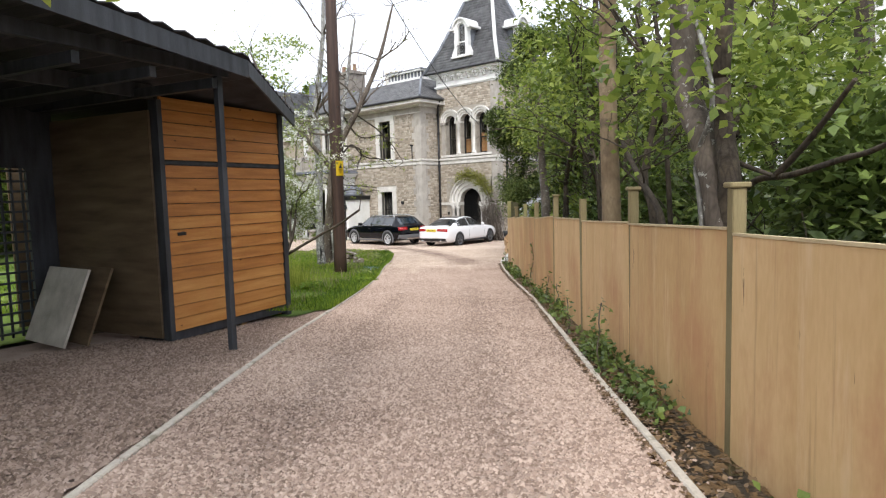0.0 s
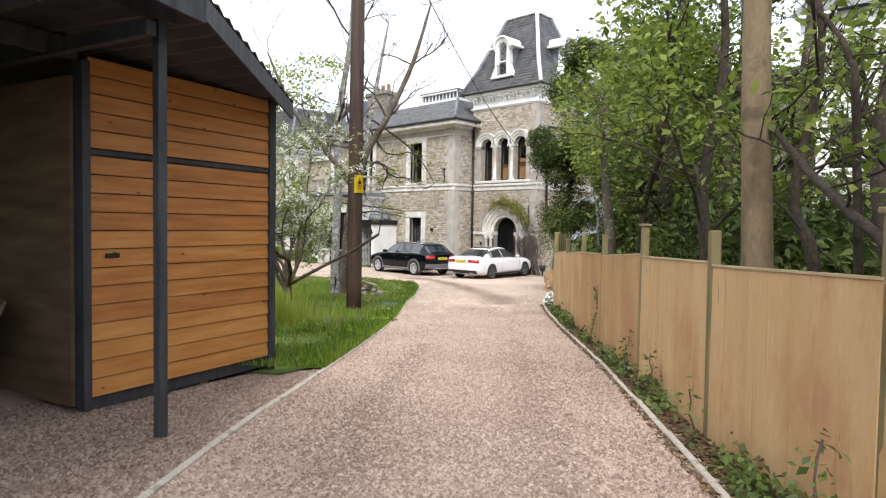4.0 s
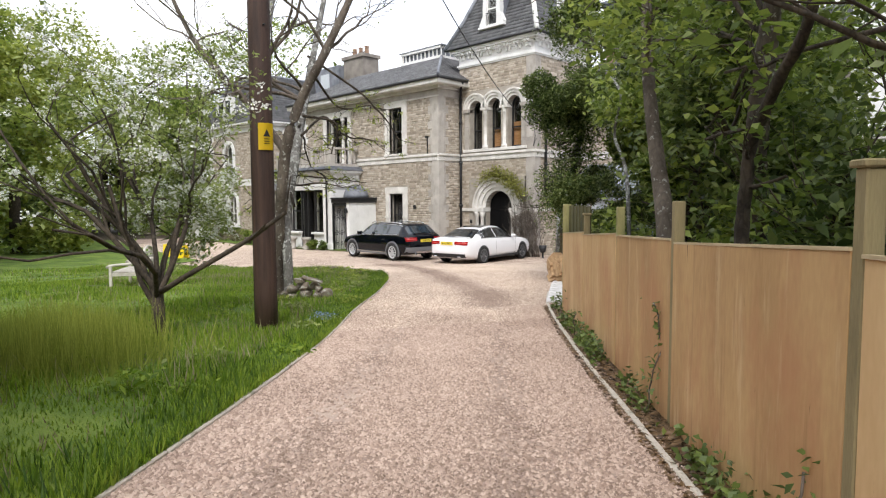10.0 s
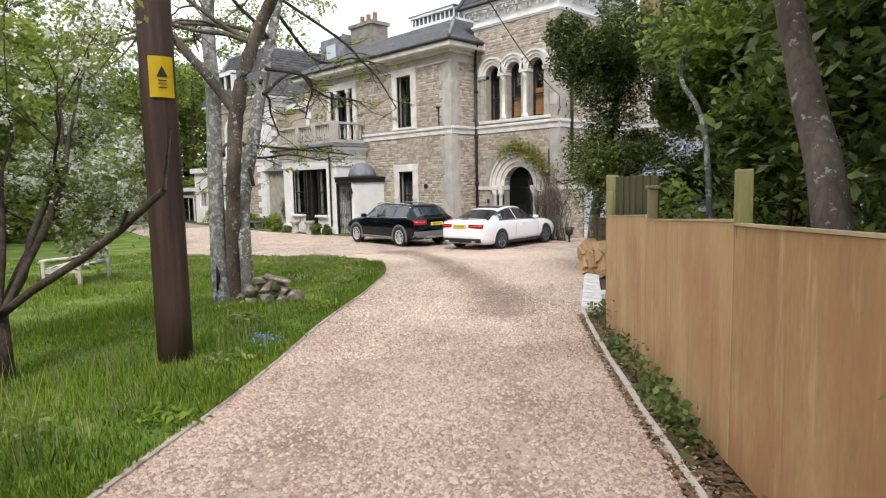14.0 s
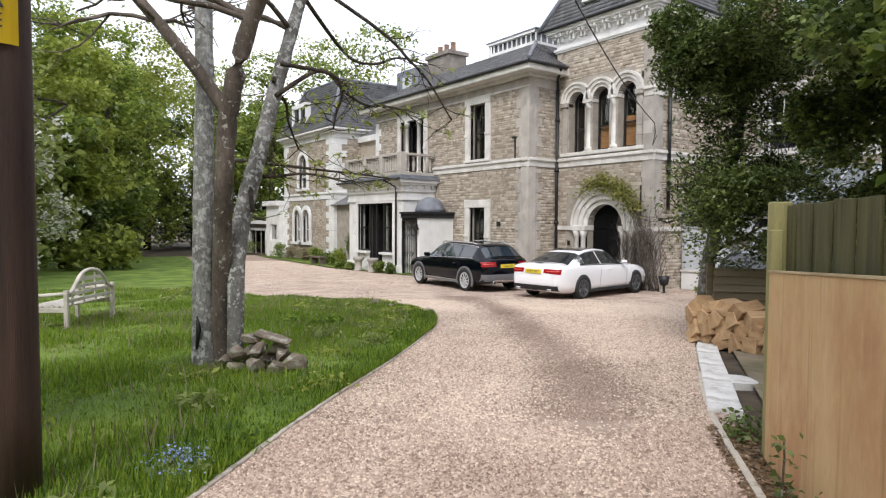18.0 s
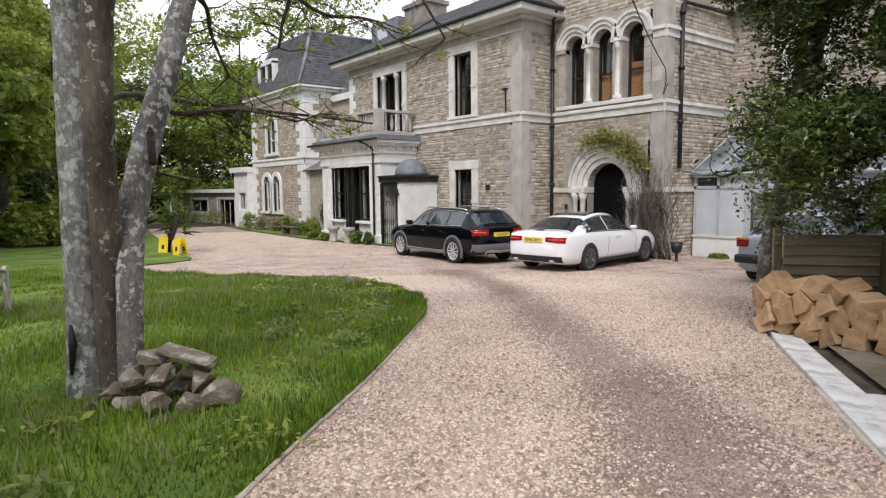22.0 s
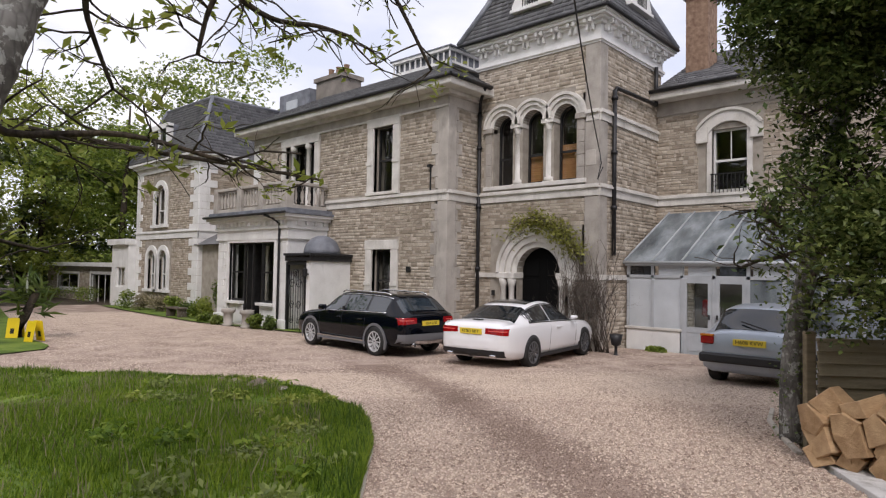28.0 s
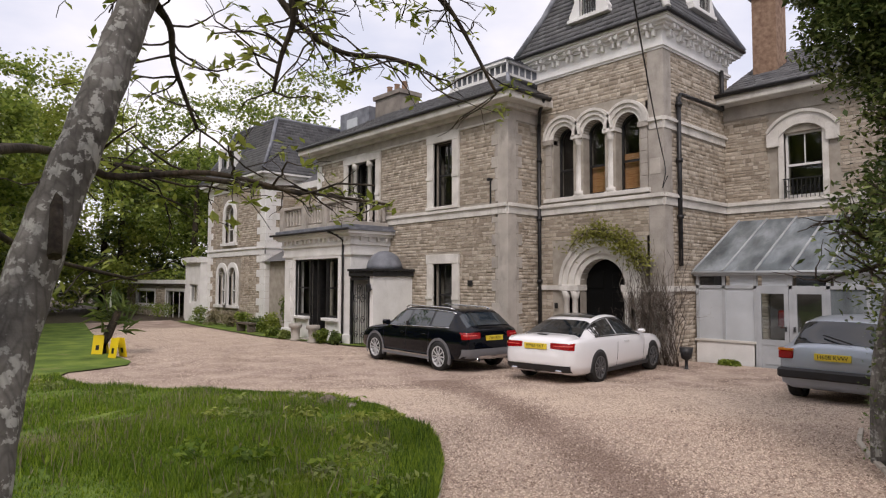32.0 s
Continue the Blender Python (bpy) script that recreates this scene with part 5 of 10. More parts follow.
def dormer(parent, P, c, d, z):
    dm = new("dormer")
    dm["label"] = "white arched dormer window with scrolled sides"
    dm.parent = parent
    for s in (-1, 1):
        bm = bmesh.new()
        pts = [(0.28, 0.0), (0.64, 0.0), (0.66, 0.1), (0.58, 0.24), (0.46, 0.48), (0.48, 0.7), (0.44, 1.22), (0.52, 1.3), (0.52, 1.4), (0.28, 1.4)]
        vs0 = [bm.verts.new(P(c + s * u, d, z + w)) for u, w in pts]
        vs1 = [bm.verts.new(P(c + s * u, d + 0.25, z + w)) for u, w in pts]
        fs = [bm.faces.new(vs0), bm.faces.new(vs1)]
        for k in range(len(pts)):
            fs.append(bm.faces.new((vs0[k], vs0[(k + 1) % len(pts)], vs1[(k + 1) % len(pts)], vs1[k])))
        bmesh.ops.recalc_face_normals(bm, faces=fs)
        part("side_scroll", bm, M_WHITE, dm)
    bm = bmesh.new()
    arch_ring(bm, P, c, z + 1.4, 0.28, 0.46, d, d + 0.25)
    part("arch_front", bm, M_WHITE, dm)
    bm = bmesh.new()
    arch_ring(bm, P, c, z + 1.4, 0.46, 0.54, d - 0.12, d + 1.3)
    pbox(bm, P, c + 0.44, c + 0.74, d - 0.12, d + 0.8, z + 1.34, z + 1.45)
    pbox(bm, P, c - 0.74, c - 0.44, d - 0.12, d + 0.8, z + 1.34, z + 1.45)
    part("hood", bm, M_WHITE, dm)
    pboxes("sill", P, [(c - 0.7, c + 0.7, d - 0.05, d + 0.3, z - 0.1, z)], M_WHITE, dm, 0.01)
    pboxes("cheek", P, [(c - 0.46, c - 0.38, d + 0.25, d + 1.5, z, z + 1.5)], M_LEAD, dm)
    pboxes("cheek", P, [(c + 0.38, c + 0.46, d + 0.25, d + 1.5, z, z + 1.5)], M_LEAD, dm)
    bm = bmesh.new()
    arch_ring(bm, P, c, z + 1.4, 0.15, 0.47, d + 0.25, d + 1.6)
    part("vault", bm, M_LEAD, dm)
    sash(dm, P, c - 0.28, c + 0.28, z, z + 1.4, M_WHITE, True, 0, 0.06, 0.5, do_room=False, flat=True)
    # dark sheet in place of the unlit attic behind the sash
    pboxes("dark_reveal", P, [(c - 0.38, c + 0.38, d + 0.3, d + 0.34, z, z + 1.75)], M_ROOM_SHADE, dm)
    bm = bmesh.new()
    for k in range(7):
        u = c - 0.255 + k * 0.085
        pbox(bm, P, u - 0.008, u + 0.008, d - 0.03, d - 0.014, z + 0.02, z + 0.5)
    pbox(bm, P, c - 0.28, c + 0.28, d - 0.035, d - 0.01, z + 0.5, z + 0.53)
    part("window_guard", bm, M_BLACKIRON, dm)


dormer(tower, place_front(TY - 0.2), -10.26, 0.0, 9.82)
dormer(tower, place_right(TX1 + 0.2), 17.15, 0.0, 9.82)
# side pipe
downpipe(tower, TX1 + 0.1, 15.75, 2.6, 7.12, 0.06, (3.9, 5.4, 6.9))
gutter_run(tower, [(TX1 + 0.1, 15.75, 7.05), (TX1 + 0.1, 15.85, 7.2), (TX1 + 0.12, 18.35, 7.25), (TX1 + 0.12, 18.35, 7.4)], 0.055, name="waste_pipe")
downpipe(tower, TX1 + 0.12, 18.35, 7.2, 8.4, 0.06)

# --- bay with balcony ---
bay = tagged(new("house_bay"), "white stuccoed ground-floor bay carrying a balustraded balcony", "house")
BY, BX0, BX1 = 12.1, -22.6, -17.98
FB = place_front(BY)
RB = place_right(BX1)
wall("wall", FB, BX0, BX1, -0.4, 3.95, 0.35, [(-21.75, -18.72, 0.0, 3.0, False)], M_WHITE, bay)
wall("wall", RB, BY + 0.35, 13.7, -0.4, 3.95, 0.3, [], M_WHITE, bay)
wall("wall", place_left(BX0), BY + 0.35, 13.7, -0.4, 3.95, 0.3, [], M_WHITE, bay)
quoins(bay, FB, BX1 - 0.02, 0.35, 3.0, -1, mat=M_WHITE, h=0.26, wide=0.55, narrow=0.4, proud=0.03)
quoins(bay, FB, BX0 + 0.02, 0.35, 3.0, 1, mat=M_WHITE, h=0.26, wide=0.6, narrow=0.45, proud=0.03)
pboxes("architrave", FB, [(-21.9, -21.75, -0.06, 0.1, 0.3, 3.12), (-18.72, -18.57, -0.06, 0.1, 0.3, 3.12), (-21.75, -18.72, -0.06, 0.1, 3.0, 3.12)], M_WHITE, bay, 0.01)
for z0, z1, p in ((3.1, 3.18, 0.08), (3.18, 3.45, 0.05), (3.45, 3.55, 0.12), (3.55, 3.72, 0.1), (3.72, 3.82, 0.24), (3.82, 3.92, 0.36)):
    bm = bmesh.new()
    box(bm, BX0 - p, BX1 + p, BY - p, 13.7, z0, z1)
    part("cornice_moulding", bm, M_WHITE, bay)
boxes("lead_slab", [(BX0 - 0.42, BX1 + 0.42, BY - 0.42, 13.69, 3.92, 4.0), (BX0 - 0.3, BX1 + 0.3, BY - 0.3, 13.69, 4.0, 4.12)], M_LEAD, bay, 0.01)
for k in range(14):
    u = BX0 + 0.15 + k * 0.333
    pboxes("modillion", FB, [(u - 0.05, u + 0.05, -0.2, -0.08, 3.58, 3.72)], M_WHITE, bay, 0.008)
for k in range(4):
    u = BY + 0.3 + k * 0.36
    pboxes("modillion", RB, [(u - 0.05, u + 0.05, -0.2, -0.08, 3.58, 3.72)], M_WHITE, bay, 0.008)
gutter_run(bay, [(BX0 - 0.4, BY - 0.46, 3.95), (BX1 + 0.46, BY - 0.46, 3.95)], 0.045)
gutter_run(bay, [(-18.75, BY - 0.46, 3.9), (-18.5, BY - 0.3, 3.8), (-18.35, BY - 0.1, 3.6), (-18.35, BY - 0.1, -0.1)], 0.042, name="downpipe")
# dwarf walls, side sashes and the open middle doors
for a, b in ((-21.75, -20.85), (-19.65, -18.72)):
    pboxes("dwarf_wall", FB, [(a, b, 0.02, 0.3, -0.4, 0.78)], M_WHITE, bay)
    pboxes("window_sill", FB, [(a - 0.05, b + 0.05, -0.14, 0.3, 0.78, 0.88)], M_WHITE, bay, 0.012)
    sash(bay, FB, a + 0.02, b - 0.02, 0.88, 3.0, bars=0, set_back=0.1, label="tall black sash beside the garden door", do_room=False)
pboxes("plinth", FB, [(BX0 - 0.08, -21.8, -0.12, 0.02, -0.4, 0.38)], M_WHITE, bay, 0.012)
pboxes("plinth", FB, [(-18.66, BX1 + 0.08, -0.12, 0.02, -0.4, 0.38)], M_WHITE, bay, 0.012)
for u in (-20.85, -20.3, -19.68):
    pboxes("door_frame", FB, [(u, u + 0.07, 0.08, 0.16, 0.1, 3.0)], M_FRAME, bay)
pboxes("door_leaf", FB, [(-20.76, -20.72, 0.16, 0.7, 0.12, 2.95)], M_FRAME, bay)
pboxes("curtain", FB, [(-21.2, -20.95, 0.35, 0.42, 0.4, 2.9), (-20.1, -19.8, 0.4, 0.46, 0.2, 2.9), (-19.0, -18.8, 0.35, 0.42, 0.5, 2.9)], M_BENCH, bay, label="pale drawn-back curtains")
pboxes("door_step", FB, [(-20.8, -19.6, -0.35, 0.3, -0.4, 0.1)], M_ASHLAR, bay, 0.015)
room(bay, FB, -21.7, -18.8, 0.3, 3.0, 1.5)
# balustrade
bal = thing("balustrade", "weathered stone balustrade round the balcony", "balustrade")


def baluster(x, y, z):
    bm = bmesh.new()
    prof = [(0.06, 0), (0.06, 0.06), (0.035, 0.08), (0.075, 0.24), (0.06, 0.36), (0.032, 0.5), (0.05, 0.53), (0.05, 0.6)]
    tube(bm, [(x, y, z + h) for _, h in prof], [r for r, _ in prof], 10)
    return part("baluster", bm, M_ASHLAR, bal)


bal_y = BY - 0.05
for u in (BX0, -20.9, -19.45, BX1):
    boxes("pier", [(u - 0.15, u + 0.15, bal_y - 0.15, bal_y + 0.15, 4.12, 5.06)], M_ASHLAR, bal, 0.012)
for a, b in ((BX0, -20.9), (-20.9, -19.45), (-19.45, BX1)):
    boxes("coping", [(a + 0.15, b - 0.15, bal_y - 0.13, bal_y + 0.13, 4.94, 5.04)], M_ASHLAR, bal, 0.012)
    boxes("base_rail", [(a + 0.15, b - 0.15, bal_y - 0.11, bal_y + 0.11, 4.12, 4.26)], M_ASHLAR, bal, 0.01)
    n = 6
    for k in range(n):
        baluster(a + 0.15 + (b - a - 0.3) * (k + 0.5) / n, bal_y, 4.26 + 0.04)
for x in (BX1, BX0):
    boxes("coping", [(x - 0.13, x + 0.13, bal_y + 0.15, 13.6, 4.94, 5.04)], M_ASHLAR, bal, 0.012)
    boxes("base_rail", [(x - 0.11, x + 0.11, bal_y + 0.15, 13.6, 4.12, 4.26)], M_ASHLAR, bal, 0.01)
    for k in range(5):
        baluster(x, bal_y + 0.3 + k * 0.28, 4.3)
# small domed gate lodge
lodge = thing("gate_lodge", "small white rendered lobby with lead dome and iron gate", "porch")
LX0, LX1, LY = -17.94, -16.62, 12.05
boxes("side_wall", [(LX1 - 0.15, LX1, LY + 0.15, 13.68, -0.4, 2.35)], M_WHITE, lodge)
boxes("front_pier", [(LX1 - 0.2, LX1, LY, LY + 0.15, -0.4, 2.35)], M_WHITE, lodge)
# dark sheet that paints the lobby's shade behind the gate
boxes("back_panel", [(LX0, LX1 - 0.16, LY + 0.9, LY + 0.95, -0.4, 2.35)], M_ROOM_SHADE, lodge)
boxes("fascia", [(LX0, LX1 + 0.08, LY - 0.08, 13.68, 2.35, 2.52), (LX0, LX1 + 0.14, LY - 0.14, 13.68, 2.52, 2.6)], M_BLACKIRON, lodge, 0.01)
boxes("door_frame", [(LX0, LX0 + 0.08, LY - 0.02, LY + 0.08, -0.1, 2.3), (LX1 - 0.28, LX1 - 0.2, LY - 0.02, LY + 0.08, -0.1, 2.3), (LX0 + 0.08, LX1 - 0.28, LY - 0.02, LY + 0.08, 2.22, 2.34)], M_BLACKIRON, lodge)
bm = bmesh.new()
tube(bm, [(LX0 + 0.72, 12.95, 2.6 + 0.62 * math.sin(a)) for a in [k * math.pi / 16 for k in range(9)]], [0.02 + 0.6 * math.cos(k * math.pi / 16) for k in range(9)], 18)
part("dome", bm, M_LEAD, lodge, "ribbed grey lead dome")
gate = part("iron_gate", bmesh.new(), M_BLACKIRON, lodge, "scrolled black iron gate")
for k in range(7):
    u = LX0 + 0.12 + k * 0.135
    bm = bmesh.new()
    tube(bm, [(u, LY + 0.02, 0.0), (u, LY + 0.02, 1.9 + 0.2 * math.sin(k / 6 * math.pi))], 0.01, 6)
    part("gate_bar", bm, M_BLACKIRON, gate)
for k, (cx, cz, r) in enumerate([(0.33, 1.6, 0.17), (0.72, 1.6, 0.17), (0.33, 0.9, 0.15), (0.72, 0.9, 0.15), (0.52, 1.95, 0.16), (0.33, 0.4, 0.13), (0.72, 0.4, 0.13)]):
    bm = bmesh.new()
    tube(bm, [(LX0 + cx + r * (1 - q / 22) * math.cos(q * 0.55), LY, cz + r * (1 - q / 22) * math.sin(q * 0.55)) for q in range(20)], 0.011, 5)
    part("scroll", bm, M_BLACKIRON, gate)
lamp = thing("wall_lantern", "small black iron wall lantern by the gate", "lantern")
boxes("cage", [(LX1 - 0.15, LX1 - 0.02, LY - 0.2, LY - 0.07, 1.85, 2.1)], M_BLACKIRON, lamp, 0.02)
boxes("bracket", [(LX1 - 0.1, LX1 - 0.06, LY - 0.07, LY + 0.0, 1.9, 1.95)], M_BLACKIRON, lamp)

# --- left block ---
left = tagged(new("house_left_block"), "stone block with white quoins and slate mansard", "house")
QX0, QX1, QY = -34.4, -27.55, 13.7
FL = place_front(QY)
RL = place_right(QX1)
uwl = (-32.1, -31.0, 4.15, 5.6)
lws = [(-32.85, -31.95, 0.95, 2.45), (-31.55, -30.65, 0.95, 2.45)]
wl_ = wall("wall", FL, QX0, QX1, -0.6, 7.3, 0.45, [(*uwl, True)] + [(*q, True) for q in lws], M_MORTAR, left)
stonework(wl_, FL, QX0, QX1, -0.1, 6.8, [(-32.5, -30.6, 4.0, 6.5), (-33.3, -30.2, 0.7, 3.3), (QX0, QX1, 3.45, 3.85)], 60, (-30, 3), seed=31)
wr_ = wall("wall", RL, QY + 0.45, 20.5, -0.6, 7.3, 0.45, [], M_MORTAR, left)
stonework(wr_, RL, QY, 20.5, -0.1, 6.8, [(0, 40, 3.45, 3.85)], 0, seed=32)
pboxes("wall", RL, [(QY, QY + 0.45, 0.001, 0.45, -0.6, 7.3)], M_MORTAR, left)
wall("wall", place_left(QX0), QY + 0.45, 20.5, -0.6, 7.3, 0.45, [], M_RENDER, left)
quoins(left, FL, QX1, 0, 6.8, -1, mat=M_WHITE, wide=0.85, narrow=0.5, proud=0.04)
quoins(left, RL, QY, 0, 6.8, 1, mat=M_WHITE, wide=0.85, narrow=0.5, proud=0.04)
quoins(left, FL, QX0, 0, 6.8, 1, mat=M_WHITE, wide=0.7, narrow=0.4, proud=0.04)
string_course(left, FL, QX0, QX1, 3.45, 3.8, M_WHITE)
string_course(left, RL, QY, 20.5, 3.45, 3.8, M_WHITE)
for P, a, b in ((FL, QX0, QX1), (RL, QY, 20.5)):
    bm = bmesh.new()
    pbox(bm, P, a, b, -0.06, 0.02, 6.8, 7.1)
    pbox(bm, P, a - 0.2, b + 0.2, -0.25, 0.02, 7.1, 7.25)
    pbox(bm, P, a - 0.35, b + 0.35, -0.4, 0.02, 7.25, 7.35)
    part("cornice", bm, M_WHITE, left)
for a, b, c, d in [uwl] + lws:
    cx, r = (a + b) / 2, (b - a) / 2
    bm = bmesh.new()
    arch_ring(bm, FL, cx, d, r, r + 0.24, -0.08, 0.1)
    pbox(bm, FL, a - 0.24, a, -0.08, 0.1, c, d)
    pbox(bm, FL, b, b + 0.24, -0.08, 0.1, c, d)
    pbox(bm, FL, a - 0.35, b + 0.35, -0.15, 0.1, c - 0.14, c)
    part("window_surround", bm, M_WHITE, left)
    sash(left, FL, a, b, c, d, M_WHITE, True, 0, 0.16, 0.5, "white arched sash window")
lev = [[(QX0 - 0.4, QY - 0.4, 7.36), (QX1 + 0.4, QY - 0.4, 7.36), (QX1 + 0.4, 20.9, 7.36), (QX0 - 0.4, 20.9, 7.36)],
       [(QX0 + 0.45, QY + 0.45, 8.9), (QX1 - 0.45, QY + 0.45, 8.9), (QX1 - 0.45, 20, 8.9), (QX0 + 0.45, 20, 8.9)],
       [(QX0 + 1.0, QY + 1.0, 10.3), (QX1 - 1.0, QY + 1.0, 10.3), (QX1 - 1.0, 19.5, 10.3), (QX0 + 1.0, 19.5, 10.3)]]
deck = []
for l0, l1 in zip(lev, lev[1:]):
    for k in range(4):
        deck.append((l0[k], l0[(k + 1) % 4], l1[(k + 1) % 4], l1[k]))
deck.append(lev[2])
roof_deck("mansard_roof", deck, left)
for k in (0, 1):
    slates(None, (lev[0][k], lev[0][(k + 1) % 4], lev[1][(k + 1) % 4], lev[1][k]), 10, left, 0.3, 40 + k)
    slates(None, (lev[1][k], lev[1][(k + 1) % 4], lev[2][(k + 1) % 4], lev[2][k]), 9, left, 0.3, 44 + k)
for k in range(4):
    bm = bmesh.new()
    tube(bm, [tuple(Vector(lev[j][k]) + Vector((0, 0, 0.04))) for j in range(3)], 0.09, 6)
    part("hip_lead", bm, M_LEAD, left)
gutter_run(left, [lev[2][0], lev[2][1], lev[2][2]], 0.08, M_LEAD, "ridge_roll")
PD = place_front(QY - 0.05)
dl = new("dormer")
dl["label"] = "small white casement dormer"
dl.parent = left
pboxes("dormer_frame", PD, [(-33.1, -32.95, 0.0, 0.3, 7.8, 9.1), (-31.15, -31.0, 0.0, 0.3, 7.8, 9.1), (-33.1, -31.0, 0.0, 0.3, 9.0, 9.25), (-33.2, -30.9, -0.1, 0.3, 7.7, 7.8), (-32.1, -32.0, 0.02, 0.2, 7.8, 9.0)], M_WHITE, dl)
pboxes("dormer_cheek", PD, [(-33.1, -31.0, 0.3, 2.2, 7.8, 9.2)], M_LEAD, dl)
pboxes("pane", PD, [(-32.95, -32.1, 0.12, 0.13, 7.8, 9.0)], M_CARGLASS, dl)
pboxes("pane", PD, [(-32.0, -31.15, 0.12, 0.13, 7.8, 9.0)], M_CARGLASS, dl)
# link between wing and left block
linkb = tagged(new("house_link"), "low stone link with lean-to slate roof", "house")
boxes("wall", [(QX1, WX0, 15.4, 20, -0.6, 6.9)], M_RUBBLE, linkb)
boxes("cornice", [(QX1, WX0, 15.2, 15.4, 6.6, 6.9)], M_WHITE, linkb)
boxes("porch_wall", [(-27.5, -23.2, 13.9, 15.4, -0.6, 3.1)], M_MORTAR, linkb)
roof_deck("porch_roof", [((-27.8, 13.6, 3.1), (-23.0, 13.6, 3.1), (-23.6, 15.4, 4.1), (-27.2, 15.4, 4.1)), ((-23.0, 13.6, 3.1), (-23.0, 15.4, 3.1), (-23.6, 15.4, 4.1))], linkb)
roof_deck("upper_roof", [((QX1, 15.2, 6.9), (WX0, 15.2, 6.9), (WX0, 19, 9.2), (QX1, 19, 9.2))], linkb)
# white single-storey oriel beside the left block
oriel = tagged(new("house_oriel"), "white painted single-storey side extension", "house")
PO = place_front(13.3)
wall("wall", PO, -36.6, -34.4, -0.6, 3.4, 0.3, [(-36.0, -34.75, 0.95, 2.0, False)], M_WHITE, oriel)
boxes("side_wall", [(-34.7, -34.41, 13.6, 15, -0.6, 3.4)], M_WHITE, oriel)
boxes("cornice", [(-36.8, -34.35, 13.1, 16, 3.2, 3.5)], M_WHITE, oriel)
# dark-coloured block for the unlit room behind the casement
boxes("back", [(-36.6, -34.7, 14.0, 16.5, -0.6, 3.4)], M_ROOM_SHADE, oriel)
sash(oriel, PO, -36.0, -34.75, 0.95, 2.0, M_WHITE, False, 2, 0.1, 0.02, "white casement", do_room=False)
# flat-roofed annex
annex = tagged(new("house_annex"), "low flat-roofed annex with white windows", "house")
PA = place_front(14.5)
wa_ = wall("wall", PA, -52.0, -36.6, -1.2, 2.1, 0.3, [(-49.6, -45.6, 0.5, 1.5, False), (-43.3, -40.0, -0.3, 1.55, False)], M_MORTAR, annex)
stonework(wa_, PA, -52, -36.7, -0.6, 1.85, [(-49.8, -45.4, 0.3, 1.7), (-43.5, -39.8, -1, 1.75)], 0, course=0.16, seed=51)
boxes("roof_edge", [(-52.3, -36.4, 14.2, 20, 2.0, 2.25)], M_WHITE, annex)
# dark-coloured block for the unlit rooms behind the annex windows
boxes("back", [(-52, -36.7, 15.8, 20, -1.2, 2.0)], M_ROOM_SHADE, annex)
for a, b, c, d, n in ((-49.6, -45.6, 0.5, 1.5, 1), (-43.3, -40.0, -0.3, 1.55, 2)):
    sash(annex, PA, a, b, c, d, M_WHITE, False, n, 0.05, 0.02, "white framed window", do_room=False)
    pboxes("window_surround", PA, [(a - 0.2, a, -0.03, 0.1, c - 0.15, d + 0.15), (b, b + 0.2, -0.03, 0.1, c - 0.15, d + 0.15), (a, b, -0.03, 0.1, d, d + 0.15), (a, b, -0.03, 0.1, c - 0.15, c)], M_WHITE, annex)

# --- chimneys and the dormer block behind the wing ---
stack = tagged(new("chimney_stack"), "grey rendered chimney stack with clay pots behind the roof", "chimney")
boxes("chimney_shaft", [(-25.6, -23.6, 18.6, 19.8, 8.0, 11.3)], M_RENDER, stack)
boxes("stack_cap", [(-25.7, -23.5, 18.5, 19.9, 11.3, 11.5)], M_RENDER, stack)
boxes("attic_dormer", [(-28.2, -25.6, 18.2, 20.5, 8.0, 11.0)], M_LEAD, stack, label="grey attic dormer")
boxes("attic_window", [(-27.5, -26.6, 18.14, 18.2, 9.7, 10.6)], M_FROST, stack)
for x in (-25.2, -24.6, -24.0):
    bm = bmesh.new()
    tube(bm, [(x, 19.2, 11.5), (x, 19.2, 11.6), (x, 19.2, 12.0), (x, 19.2, 12.05)], [0.17, 0.15, 0.13, 0.16], 12)
    part("chimney_pot", bm, M_BRICKRED, stack)
for x in (-22.0, -21.5, -21.0):
    bm = bmesh.new()
    tube(bm, [(x, 20.5, 10.0), (x, 20.5, 11.3)], 0.14, 10)
    part("chimney_pot", bm, M_BENCH, stack)
boxes("rear_shaft", [(-22.4, -20.6, 20.2, 20.9, 8.0, 10.4)], M_RENDER, stack)
stack2 = tagged(new("chimney_stack_brick"), "red and buff brick chimney with corbelled cap", "chimney")
boxes("chimney_shaft", [(-7.75, -7.05, 20.0, 20.8, 8.0, 11.0)], M_BRICKRED, stack2)
boxes("corbel", [(-7.87, -6.93, 19.88, 20.92, 11.0, 11.15), (-7.97, -6.83, 19.78, 21.02, 11.15, 11.28)], M_LEAD, stack2)
bm = bmesh.new()
tube(bm, [(-7.3, 20.4, 11.28), (-7.3, 20.4, 11.95)], 0.16, 12)
part("chimney_pot", bm, M_LEAD, stack2)

# --- right wing ---
right = tagged(new("house_right_wing"), "stone wing with slate roof behind the conservatory", "house")
RX0, RX1, RY = -8.12, 6.0, 18.7
FR = place_front(RY)
rw = (-6.46, -5.5, 4.52, 6.32)
wr2 = wall("wall", FR, RX0, RX1, -0.5, 7.35, 0.45, [(*rw, False)], M_MORTAR, right)
stonework(wr2, FR, RX0, -1.5, -0.1, 6.95, [(-6.85, -5.1, 4.4, 7.0), (RX0, RX1, BAND0, BAND1)], 200, (-6, 6), seed=61)
string_course(right, FR, RX0, RX1)
